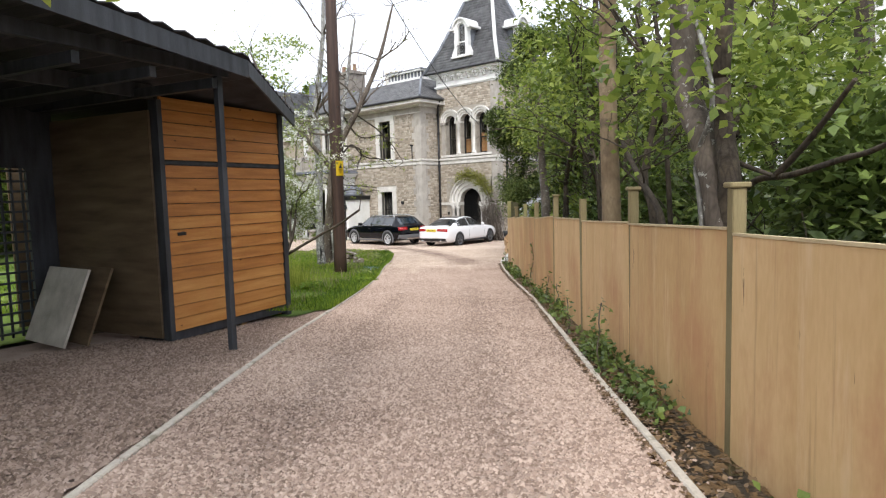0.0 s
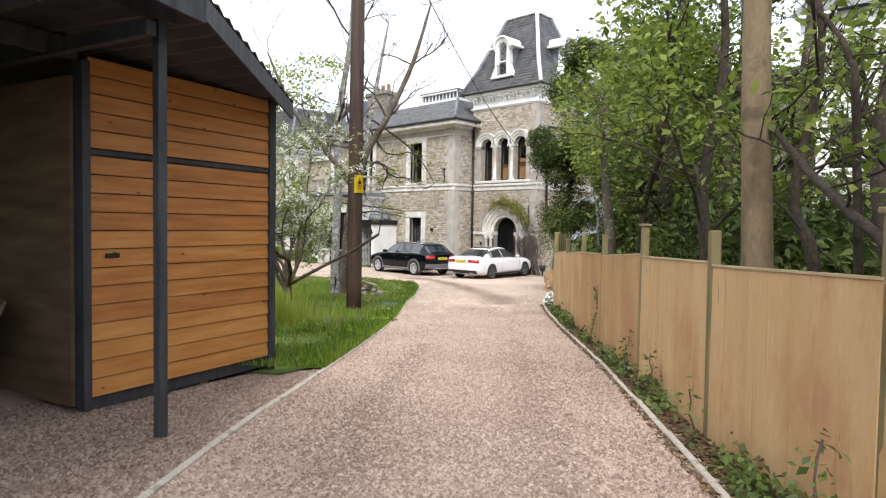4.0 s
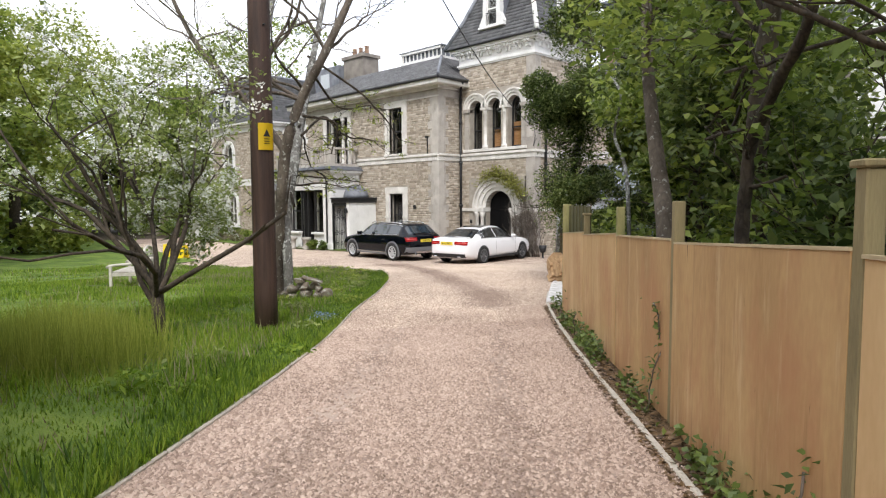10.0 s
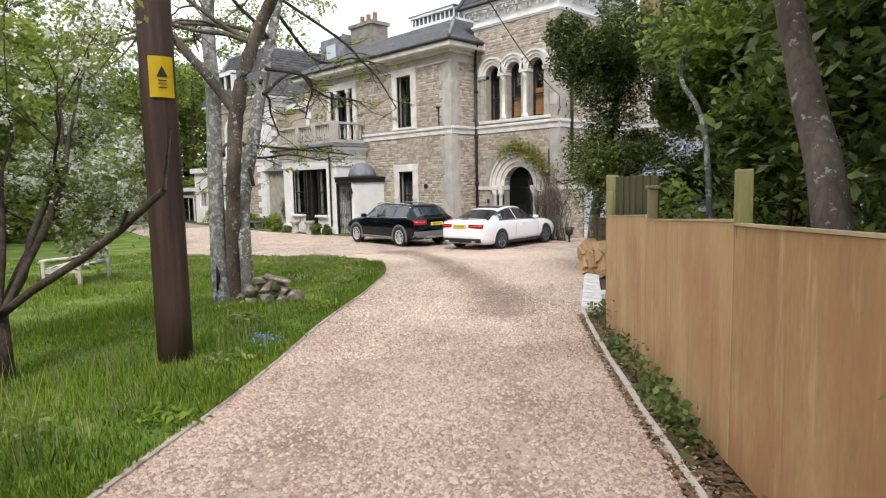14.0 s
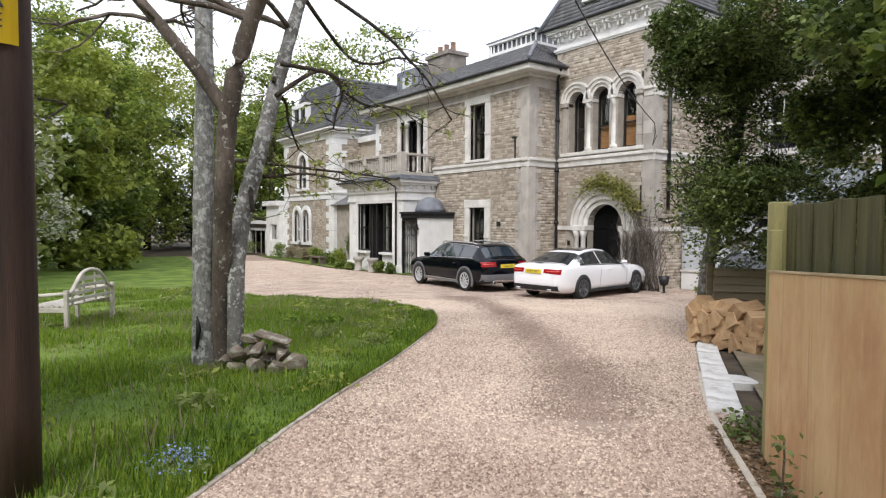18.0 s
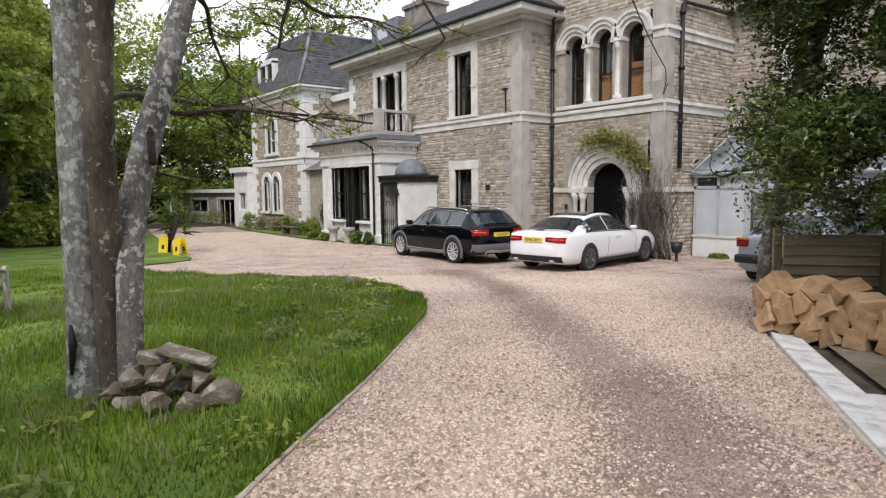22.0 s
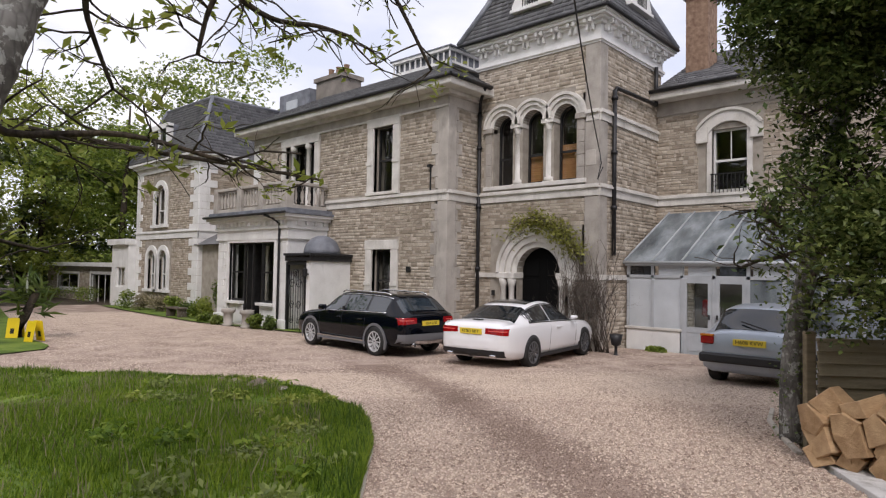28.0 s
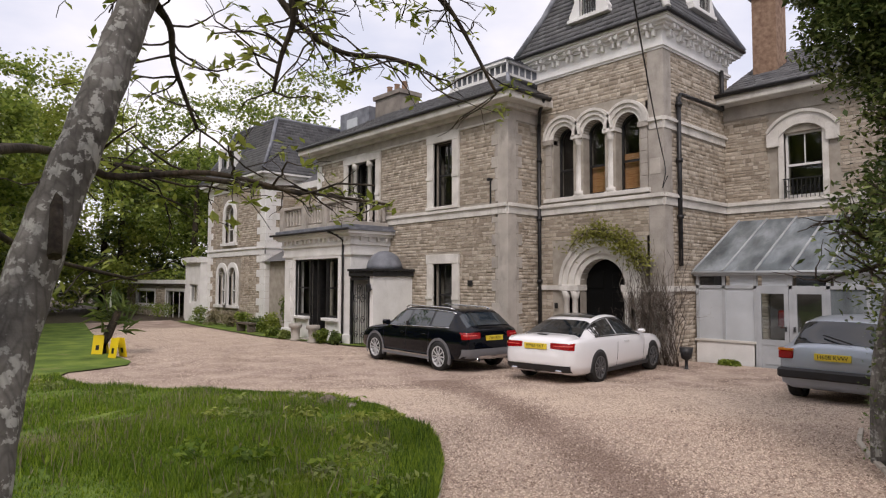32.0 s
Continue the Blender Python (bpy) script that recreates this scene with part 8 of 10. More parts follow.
wood_trees = [  # along the fence 0..1, behind it, trunk radius, height, lean, bark
    (0.307, 0.67, 0.1, 9, 0.35, M_BARK_MID), (0.452, 0.33, 0.105, 10, 0.2, M_BARK_TAN), (0.55, 2.2, 0.12, 7, 0.3, M_BARK_MID), (0.60, 0.75, 0.075, 6, 0.25, M_BARK_DARK),
    (0.70, 1.5, 0.1, 7, 0.1, M_BARK_MID), (0.79, 1.0, 0.115, 7.5, -0.15, M_BARK_MID), (0.9, 1.6, 0.1, 7, 0.1, M_BARK_DARK), (0.3, 3.2, 0.16, 9, 0.1, M_BARK_DARK), (0.66, 4.0, 0.16, 9, 0, M_BARK_DARK), (0.47, 0.9, 0.05, 5, 0.5, M_BARK_DARK), (0.86, 3.5, 0.14, 9, 0, M_BARK_MID)]
for i, (s, off, r, h, lean, bark) in enumerate(wood_trees):
    p = FA.lerp(FB_, s) + FN * off
    g = ground_z(p.x, p.y)
    tt = thing("woodland_tree", "evergreen woodland tree with dark leafy crown behind the fence", "tree", "trees behind the fence")
    dx, dy = -0.66 * lean, 0.75 * lean
    st = [(p.x, p.y, g - 0.2, r * 1.25), (p.x + dx * 0.3, p.y + dy * 0.3, g + 1.2, r), (p.x + dx * 1.0, p.y + dy * 1.0, g + h * 0.35, r * 0.85), (p.x + dx * 1.3 + 0.2, p.y + dy * 1.6, g + h * 0.62, r * 0.6), (p.x + dx * 2, p.y + dy * 2, g + h, r * 0.15)]
    if i == 0:  # the twisted pair of stems
        st = [(10.13, -6.48, g - 0.2, 0.11), (10.11, -6.5, 2.27, 0.085), (9.98, -6.36, 2.85, 0.1), (9.68, -6.01, 3.58, 0.1), (9.45, -5.75, 6.4, 0.05)]
        st2 = smooth_line([(10.2, -6.44, g - 0.2), (10.17, -6.48, 2.27), (10.2, -6.53, 2.6), (10.14, -6.47, 2.95), (10.1, -6.42, 3.3), (10.13, -6.46, 3.7), (10.2, -6.4, 6.5)], 5)
        bm = bmesh.new()
        tube(bm, st2, [0.085 - 0.0012 * k for k in range(len(st2))], 12)
        part("trunk", bm, M_BARK_DARK, tt)
        st3 = smooth_line([(10.1, -6.5, g), (10.0, -6.52, 2.4), (9.93, -6.42, 2.75), (10.08, -6.54, 3.1), (9.98, -6.4, 3.5), (9.7, -6.1, 4.2)], 5)
        bm = bmesh.new()
        tube(bm, st3, 0.018, 7)
        part("ivy_stem", bm, M_BARK, tt)
        bm = bmesh.new()
        for bough in ([(10.15, -6.4, 2.45), (10.33, -6.38, 2.6), (10.61, -6.71, 2.62), (10.95, -7.09, 2.69), (11.17, -7.34, 2.74), (11.6, -7.9, 2.95)], [(9.95, -6.25, 2.9), (10.17, -6.35, 2.74), (10.53, -6.77, 2.62)], [(10.5, -6.6, 2.62), (10.75, -6.8, 2.85), (11.0, -7.1, 3.1)]):
            ln_ = smooth_line(bough, 4)
            tube(bm, ln_, [0.026 * (1 - 0.6 * k / len(ln_)) for k in range(len(ln_))], 7)
        part("bough", bm, M_BARK_DARK, tt)
    bm = bmesh.new()
    line = smooth_line([q[:3] for q in st], 4)
    rr = np.interp(np.linspace(0, 4, len(line)), range(5), [q[3] for q in st])
    tube(bm, line, [float(q) for q in rr], 12)
    part("trunk", bm, bark, tt)
    tips = []
    bm = bmesh.new()
    for k in range(3 if i == 1 else 8):
        q = line[rng.randint(10 if i == 1 else 5, len(line) - 2)]
        a = rng.uniform(0, 6.28)
        limb(bm, q, (math.cos(a), math.sin(a), rng.uniform(0.5, 1.4)), rng.uniform(0.9, 1.5), r * 0.28, 2, rng, tips, 0.3, (2, 3), 5)
    part("branchwork", bm, M_BARK_DARK, tt)["kind"] = "stuff"
    nr = np.random.default_rng(100 + i)
    tp = np.array([tuple(q) for q in tips])
    blobs = []
    for k in range(9):
        q = Vector(line[rng.randint(6, len(line) - 1)])
        blobs.append((q.x + rng.uniform(-1.0, 1.4), q.y + rng.uniform(-1.0, 1.4), max(q.z, g + (4.6 if i == 1 else 2.4)) + rng.uniform(-0.3, 1.1), rng.uniform(0.7, 1.25), rng.uniform(0.7, 1.25), rng.uniform(0.5, 0.9)))
    leaves("crown", airy(behind_fence(blob_points(blobs, (3000 if i == 1 else 6200), 200 + i, 0.4, 0.75), 0.3), 40 + i), 0.062, (L_WOOD, L_HOLLY, L_WOOD)[i % 3], tt, 300 + i)
    leaves("leaf_sprays", behind_fence(np.concatenate([tp + nr.normal(size=tp.shape) * 0.14 for _ in range(4)]), 0.25), 0.062, L_WOOD, tt, 400 + i)
# fence_side_tree: bare stems close behind the boards
FENCE_STEMS = [
    ("trunk", "slender brown-barked tree leaning over the fence", [(4.85, -0.45, 0.5), (4.75, -0.35, 2.0), (4.51, -0.08, 2.79), (4.25, 0.22, 3.7), (4.0, 0.6, 5.2)], 0.105, M_BARK_MID),
    ("trunk", "thin crooked stem with pale lichen-covered bark", [(3.2, 1.9, 0.5), (3.04, 2.07, 2.62), (2.44, 2.77, 3.36), (2.68, 2.5, 3.94), (1.9, 3.4, 4.5), (1.6, 3.7, 4.9)], 0.03, M_BARK)]
for nm_, lab_, pts_, r_, mat_ in FENCE_STEMS:
    tt = thing("slender_tree", lab_, "tree", "trees behind the fence")
    bm = bmesh.new()
    ln_ = smooth_line(pts_, 5)
    tube(bm, ln_, [r_ * (1 - 0.55 * k / len(ln_)) for k in range(len(ln_))], 10)
    part("trunk", bm, mat_, tt)
    tips = []
    bm = bmesh.new()
    for q in ln_[-6:]:
        a = rng.uniform(0, 6.28)
        limb(bm, q, (math.cos(a), math.sin(a), rng.uniform(0.3, 1.0)), rng.uniform(0.5, 0.9), r_ * 0.25, 2, rng, tips, 0.3, (2, 2), 5)
    part("branchwork", bm, mat_, tt)["kind"] = "stuff"
    tp = np.array([tuple(q) for q in tips])
    leaves("leaf_sprays", behind_fence(np.concatenate([tp + np.random.default_rng(k + 5).normal(size=tp.shape) * 0.12 for k in range(3)]), 0.2), 0.055, L_WOOD, tt, 77)
# crooked dark saplings among the shrubs
for line_, r_ in (([(9.6, -5.75, 0.9), (9.35, -5.6, 2.2), (9.0, -5.24, 2.6), (8.77, -4.98, 2.8), (8.52, -4.69, 3.05), (7.99, -4.08, 3.59), (7.6, -3.65, 4.1)], 0.034),
                  ([(5.72, -1.24, 0.6), (5.73, -1.26, 2.03), (5.77, -1.31, 2.47), (5.82, -1.37, 2.78), (6.07, -1.66, 3.13), (6.32, -1.94, 3.49), (6.55, -2.2, 4.7)], 0.055),
                  ([(7.25, -2.8, 0.75), (7.22, -2.82, 2.27), (7.06, -2.64, 3.05), (6.74, -2.27, 3.2), (5.38, -0.71, 3.4)], 0.024),
                  ([(8.95, -4.3, 0.8), (8.85, -4.38, 3.22), (8.78, -4.3, 3.66), (8.52, -4.0, 4.08), (7.99, -3.39, 4.74)], 0.03),
                  ([(4.15, 1.5, 0.5), (4.12, 1.5, 2.09), (4.42, 1.14, 2.68), (5.2, 0.25, 3.6)], 0.035)):
    tt = thing("crooked_sapling", "dark crooked sapling leaning among the shrubs behind the fence", "tree", "saplings behind the fence")
    ln_ = smooth_line(line_, 5)
    bm = bmesh.new()
    tube(bm, ln_, [r_ * (1 - 0.5 * k / len(ln_)) * (1 + 0.07 * math.sin(2.3 * k)) for k in range(len(ln_))], 9)
    part("trunk", bm, M_BARK_DARK, tt)
    tips = []
    bm = bmesh.new()
    for q in ln_[10::3]:
        a = rng.uniform(0, 6.28)
        limb(bm, q, (math.cos(a), math.sin(a), rng.uniform(0.0, 0.9)), rng.uniform(0.35, 0.6), r_ * 0.3, 1, rng, tips, 0.35, (1, 2), 5)
    part("branchwork", bm, M_BARK_DARK, tt)["kind"] = "stuff"
    tp = np.array([tuple(q) for q in tips])
    leaves("leaf_sprays", behind_fence(np.concatenate([tp + np.random.default_rng(k + 55).normal(size=tp.shape) * 0.09 for k in range(3)]), 0.2), 0.06, L_WOOD, tt, 177)
# undergrowth along the fence and the dense wood beyond
for i in range(15):
    s = -0.12 + 1.06 * i / 14
    p = FA.lerp(FB_, s) + FN * rng.uniform(1.5, 2.6)
    g = ground_z(p.x, p.y)
    sh = thing("laurel_shrub", "dark glossy evergreen shrub behind the fence", "shrub", "shrubs behind the fence")
    blobs = [(p.x + rng.uniform(-0.5, 0.7), p.y + rng.uniform(-0.5, 0.7), g + rng.uniform(0.4, 1.5), rng.uniform(0.5, 0.8), rng.uniform(0.5, 0.8), rng.uniform(0.4, 0.7)) for _ in range(5)]
    leaves("foliage", behind_fence(blob_points(blobs, 3600, 500 + i, 0.4, 0.4), 0.25, -9), 0.072, L_HOLLY if i % 2 else L_IVY, sh, 600 + i, long=1.9)
    tips = []
    bm = bmesh.new()
    for k in range(5):
        a = rng.uniform(0, 6.28)
        limb(bm, (p.x, p.y, g), (0.5 * math.cos(a), 0.5 * math.sin(a), 1), rng.uniform(0.9, 1.5), 0.02, 2, rng, tips, 0.3, (2, 2), 5)
    part("stemwork", bm, M_BARK_DARK, sh)["kind"] = "stuff"
for i in range(16):
    s = -0.25 + 1.3 * (i % 8) / 7
    p = FA.lerp(FB_, s) + FN * (5.0 if i < 8 else 9.0)
    sh = thing("wood_thicket", "dense dim green thicket deep in the wood", "thicket", "thickets in the wood")
    blobs = [(p.x + rng.uniform(-1.5, 1.5), p.y + rng.uniform(-1.5, 1.5), 0.8 + (6.0 if i % 8 > 5 else 3.4) * rng.random() ** 1.7, rng.uniform(1.0, 1.7), rng.uniform(1.0, 1.7), rng.uniform(0.7, 1.2)) for _ in range(12)]
    leaves("foliage", airy(behind_fence(blob_points(blobs, 4600, 700 + i, 0.35, 0.5), 1.5, -9), 60 + i, 0.5, 2.6, 0.8), 0.115, L_WOOD if i % 2 else L_HOLLY, sh, 800 + i)
    bm = bmesh.new()
    tube(bm, [(p.x, p.y, 0.2), (p.x + 0.2, p.y, 4), (p.x, p.y + 0.3, 9)], [0.16, 0.13, 0.05], 8)
    part("trunk", bm, M_BARK_DARK, sh)
rng = random.Random(501)
for i, (x, y) in enumerate(((3.6, 2.6), (4.9, 1.2), (5.9, 0.2), (6.6, 2.4), (5.2, 3.6), (7.6, -0.6), (3.9, 4.6), (8.4, 1.6))):  # laurel_filler
    g = ground_z(x, y)
    sh = thing("laurel_shrub", "tall leafy evergreen shrub behind the fence", "shrub", "shrubs behind the fence")
    blobs = [(x + rng.uniform(-0.9, 0.9), y + rng.uniform(-0.9, 0.9), g + rng.uniform(0.6, 3.8), rng.uniform(0.6, 0.95), rng.uniform(0.6, 0.95), rng.uniform(0.5, 0.8)) for _ in range(9)]
    leaves("foliage", airy(behind_fence(blob_points(blobs, 6500, 1700 + i, 0.4, 0.4), 0.3, -9), 80 + i, 0.25), 0.066, (L_WOOD, L_HOLLY)[i % 2], sh, 1750 + i, long=1.7)
    tips = []
    bm = bmesh.new()
    for k in range(5):
        a = rng.uniform(0, 6.28)
        limb(bm, (x, y, g), (0.4 * math.cos(a), 0.4 * math.sin(a), 1), rng.uniform(1.3, 2.0), 0.03, 2, rng, tips, 0.3, (2, 2), 5)
    part("stemwork", bm, M_BARK_DARK, sh)["kind"] = "stuff"
# -- ivy-clad tree at the corner of the forecourt --
holly = thing("ivy_clad_tree", "dense dark evergreen tree wrapped in glossy ivy at the yard fence", "tree")
hx_, hy_ = -1.74, 7.52
hg = ground_z(hx_, hy_)
line = smooth_line([(hx_, hy_, hg - 0.2), (hx_ + 0.02, hy_, hg + 1.0), (hx_ + 0.25, hy_ + 0.1, 2.8), (hx_ + 0.6, hy_ + 0.2, 5.0), (hx_ + 0.8, hy_ + 0.1, 7.4)], 4)
bm = bmesh.new()
tube(bm, line, [0.13 - 0.005 * i for i in range(len(line))], 12)
part("trunk", bm, M_BARK, holly)
rng = random.Random(3)
tips = []
bm = bmesh.new()
for k in range(30):
    z = rng.uniform(2.0, 6.8)
    a = rng.uniform(0, 6.28)
    q = line[min(len(line) - 1, int(z / 7.2 * len(line)))]
    limb(bm, q, (math.cos(a), math.sin(a), rng.uniform(-0.1, 0.6)), rng.uniform(0.6, 1.0), 0.028, 2, rng, tips, 0.3, (2, 3), 5)
part("branchwork", bm, M_BARK_DARK, holly)["kind"] = "stuff"
blobs = []
for k in range(46):
    z = rng.uniform(1.7, 7.8)
    left = -1.55 - 0.24 * (z - 1.6) if z < 5.4 else -2.45 + 0.2 * (z - 5.4)
    r = rng.uniform(0.38, 0.62)
    blobs.append((left + r + 2.9 * rng.random() ** 1.5, 7.3 + rng.uniform(-0.9, 0.9), z, r, r * 0.9, r * rng.uniform(0.7, 1.0)))
blobs += [(q[0] - 0.05, q[1] - 0.28, q[2], 0.42, 0.34, 0.36) for q in line[6:]]
blobs += [(-1.25, 7.5, 1.75, 0.45, 0.3, 0.35), (-0.7, 7.9, 1.85, 0.5, 0.35, 0.35), (-1.6, 7.45, 2.1, 0.35, 0.35, 0.4), (-0.2, 8.1, 2.0, 0.5, 0.4, 0.4), (0.4, 8.4, 2.2, 0.6, 0.4, 0.5)]
def crown_side(p, seed):
    """Trims the crown on the forecourt side to its uneven outline."""
    r = np.random.default_rng(seed)
    edge = np.interp(p[:, 2], [1.2, 2.0, 2.7, 3.6, 4.6, 5.4, 6.2, 7.2], CROWN_X)
    return p[p[:, 0] > edge + r.normal(size=len(p)) * 0.09]


CROWN_X = [-1.8, -1.93, -2.0, -2.18, -2.5, -2.68, -2.35, -2.1]
leaves("ivy_foliage", crown_side(blob_points(blobs, 140000, 31, 0.45, 0.1), 5), 0.038, L_IVYTREE, holly, 32, long=1.8)
trunk_pts = np.array([line[i] for i in range(0, 8) for _ in range(150)])
nr = np.random.default_rng(12)
leaves("trunk_ivy", trunk_pts + nr.normal(size=trunk_pts.shape) * np.array([0.09, 0.09, 0.2]), 0.034, L_IVY, holly, 34, long=1.1)
tp = np.array([tuple(q) for q in tips])
leaves("leaf_sprays", crown_side(np.concatenate([tp + nr.normal(size=tp.shape) * 0.1 for _ in range(6)]), 6), 0.046, L_IVYTREE, holly, 33, long=1.8)
for i, (x, y, z, r) in enumerate([(1.0, 9.6, 4.2, 1.9), (2.8, 7.8, 3.8, 1.9), (3.6, 5.4, 3.6, 1.7), (0.2, 11.2, 5.0, 1.6), (2.8, 3.9, 3.2, 1.1), (4.4, 2.6, 3.8, 1.4), (0.2, 9.8, 6.8, 1.4), (3.0, 4.6, 5.6, 1.5), (0.7, 8.2, 5.4, 1.6), (1.9, 5.8, 4.8, 1.4), (0.2, 8.9, 3.4, 1.2)]):
    tt = thing("yard_tree", "leafy evergreen tree overhanging the yard", "tree", "trees round the yard")
    bm = bmesh.new()
    tube(bm, [(x, y, 0.3), (x + 0.1, y, z * 0.6), (x, y + 0.1, z + r * 0.6)], [0.12, 0.09, 0.04], 8)
    part("trunk", bm, M_BARK_DARK, tt)
    rg_ = random.Random(i + 90)
    blobs = [(x + rg_.uniform(-r, r) * 0.7, y + rg_.uniform(-r, r) * 0.7, z + rg_.uniform(-r, r) * 0.8, r * rg_.uniform(0.32, 0.5), r * rg_.uniform(0.32, 0.5), r * rg_.uniform(0.28, 0.45)) for _ in range(13)]
    leaves("crown", behind_fence(blob_points(blobs, 11500, 900 + i, 0.4, 0.35), 0.25), 0.07, (L_WOOD, L_HOLLY)[i % 2], tt, 950 + i, long=1.7)

# -- woods round the lawn and beyond the house --
rng = random.Random(8)
k = 0
spots = [(-30, -3.5, 9), (-34, 0, 11), (-38, 4, 12), (-47, 6, 12), (-27, -8, 9), (-33, -7, 12), (-24, -12, 10), (-18, -13, 10), (-12, -14, 9), (-6, -15, 9), (0, -17, 9), (-40, -4, 13), (-46, 3, 13), (-52, 9, 13), (-48, 18, 13), (-56, 15, 13), (-44, 22, 14), (-60, 6, 14), (-30, -14, 12), (-20, -19, 12), (-9, -20, 11), (4, -22, 10), (-36, 24, 13), (-66, 18, 14), (-24, -1.5, 9), (-28, 1.0, 9), (-22, -6, 10.5), (-16, -9, 10)]
for x, y, h in spots:
    k += 1
    h *= 1.02 if y > -5 and x > -40 else 1.35
    g = ground_z(x, y)
    tt = thing("garden_tree", "broad tree in fresh spring leaf at the garden edge", "tree", "trees round the lawn")
    bm = bmesh.new()
    tube(bm, [(x, y, g - 0.3), (x + 0.2, y, g + h * 0.35), (x, y + 0.3, g + h * 0.8)], [0.3, 0.22, 0.06], 9)
    part("trunk", bm, M_BARK_DARK, tt)
    blobs = []
    for _ in range(15):
        a, rr_ = rng.uniform(0, 6.28), rng.uniform(0, 0.3) * h
        blobs.append((x + rr_ * math.cos(a), y + rr_ * math.sin(a), g + h * rng.uniform(0.06, 0.95), h * rng.uniform(0.1, 0.17), h * rng.uniform(0.1, 0.17), h * rng.uniform(0.07, 0.12)))
    leaves("crown", blob_points(blobs, 9000, 1000 + k, 0.45, -0.1), 0.23, (L_SPRING, L_WOOD)[k % 2], tt, 1100 + k, long=1.3)
for i in range(22):
    t = i / 25
    x, y = -38 + 37 * t, 4.5 - 15 * math.sin(t * 2.0)
    g = ground_z(x, y)
    if i > 14:
        continue
    sh = thing("hedge_shrub", "dark green shrub of the garden hedge", "shrub", "shrubs round the lawn")
    blobs = [(x + rng.uniform(-0.9, 0.9), y + rng.uniform(-0.8, 0.8), g + rng.uniform(0.3, 4.4), rng.uniform(0.8, 1.2), rng.uniform(0.8, 1.2), rng.uniform(0.6, 0.9)) for _ in range(14)]
    leaves("foliage", blob_points(blobs, 4600, 1300 + i, 0.45, -0.4), 0.17, (L_HOLLY, L_WOOD, L_IVY)[i % 3], sh, 1400 + i)

# far_wood: the dark belt behind the annex and the lawn
rng = random.Random(77)
for i, (x, y, h) in enumerate([(-57, 14, 14), (-55, 20, 15), (-52, 27, 15), (-60, 8, 14), (-57, 1, 13), (-51, -6, 13), (-44, -12, 13), (-36, -17, 13), (-28, -21, 13), (-64, 24, 16), (-50, 33, 16), (-66, 3, 15)]):
    g = ground_z(x, y)
    tt = thing("woodland_belt_tree", "tall dark leafy tree in the belt behind the garden", "tree", "trees behind the garden")
    bm = bmesh.new()
    tube(bm, [(x, y, g - 0.3), (x + 0.2, y, g + h * 0.4), (x, y + 0.3, g + h * 0.85)], [0.32, 0.24, 0.06], 8)
    part("trunk", bm, M_BARK_DARK, tt)
    blobs = [(x + rng.uniform(-0.34, 0.34) * h, y + rng.uniform(-0.34, 0.34) * h, g + h * rng.uniform(0.03, 0.92), h * rng.uniform(0.11, 0.18), h * rng.uniform(0.11, 0.18), h * rng.uniform(0.08, 0.13)) for _ in range(24)]
    leaves("crown", blob_points(blobs, 9500, 2000 + i, 0.45, -0.5), 0.33, (L_HOLLY, L_WOOD, L_HOLLY)[i % 3], tt, 2100 + i, long=1.3)
# -- house planting --
beds = [(-23.4, 12.6, 0.45, 1.7, L_HOLLY), (-24.0, 12.4, 0.7, 1.0, L_SPRING), (-25.0, 12.3, 0.6, 0.7, L_WOOD), (-26.2, 12.6, 0.7, 0.7, L_IVY), (-27.8, 12.8, 0.8, 0.8, L_WOOD), (-29.5, 12.9, 0.8, 0.8, L_DRY), (-31.2, 12.9, 0.9, 0.8, L_DRY), (-33.0, 12.8, 0.9, 0.9, L_WOOD), (-19.0, 11.55, 0.4, 0.5, L_WOOD), (-18.3, 11.7, 0.35, 0.5, L_IVY), (-21.6, 11.5, 0.4, 0.4, L_YOUNG), (-22.6, 11.6, 0.4, 0.45, L_WOOD), (-16.2, 12.9, 0.35, 1.0, L_YOUNG), (-12.0, 14.2, 0.35, 0.5, L_WOOD), (-40.5, 13.2, 1.6, 0.9, L_WOOD), (-45, 13, 1.6, 0.9, L_WOOD), (-7.0, 16.2, 0.3, 0.15, L_WOOD)]
for i, (x, y, r, h, mat) in enumerate(beds):
    g = ground_z(x, y)
    sh = thing("border_plant", "low leafy border plant against the house wall", "shrub", "plants along the house")
    blobs = [(x + rng.uniform(-r, r) * 0.5, y + rng.uniform(-r, r) * 0.25, g + h * rng.uniform(0.2, 0.8), r * 0.5, r * 0.4, h * 0.3) for _ in range(6)]
    leaves("foliage", blob_points(blobs, 900, 1500 + i, 0.3, 0.0), 0.07, mat, sh, 1600 + i)
tagged(sheet("flower_bed", resample([(-12.6, 13.3), (-17.2, 11.8), (-22.8, 11.3), (-30, 11.9), (-36, 12.6)], 30), resample([(-12.6, 13.6), (-17.2, 13.6), (-22.8, 13.5), (-30, 13.6), (-36, 13.6)], 30), M_LAWN, 0.05, 4), "grassy planting strip along the house", "flower bed", kind="structure")
# wisteria over the entrance arch
wis = thing("wisteria", "wisteria with bare twisted stems over the entrance arch", "climber")
rng = random.Random(14)
bm = bmesh.new()
tips = []
for k in range(60):
    x = rng.uniform(-9.0, -7.7)
    pts_ = [(x, 14.95, 0.0)]
    z = 0.0
    top_z = rng.uniform(1.2, 3.3)
    while z < top_z:
        z += 0.3
        x += rng.uniform(-0.16, 0.14)
        pts_.append((x, 14.88 + rng.uniform(-0.12, 0.1), z))
    tube(bm, pts_, [0.012 - 0.009 * i / len(pts_) for i in range(len(pts_))], 5)
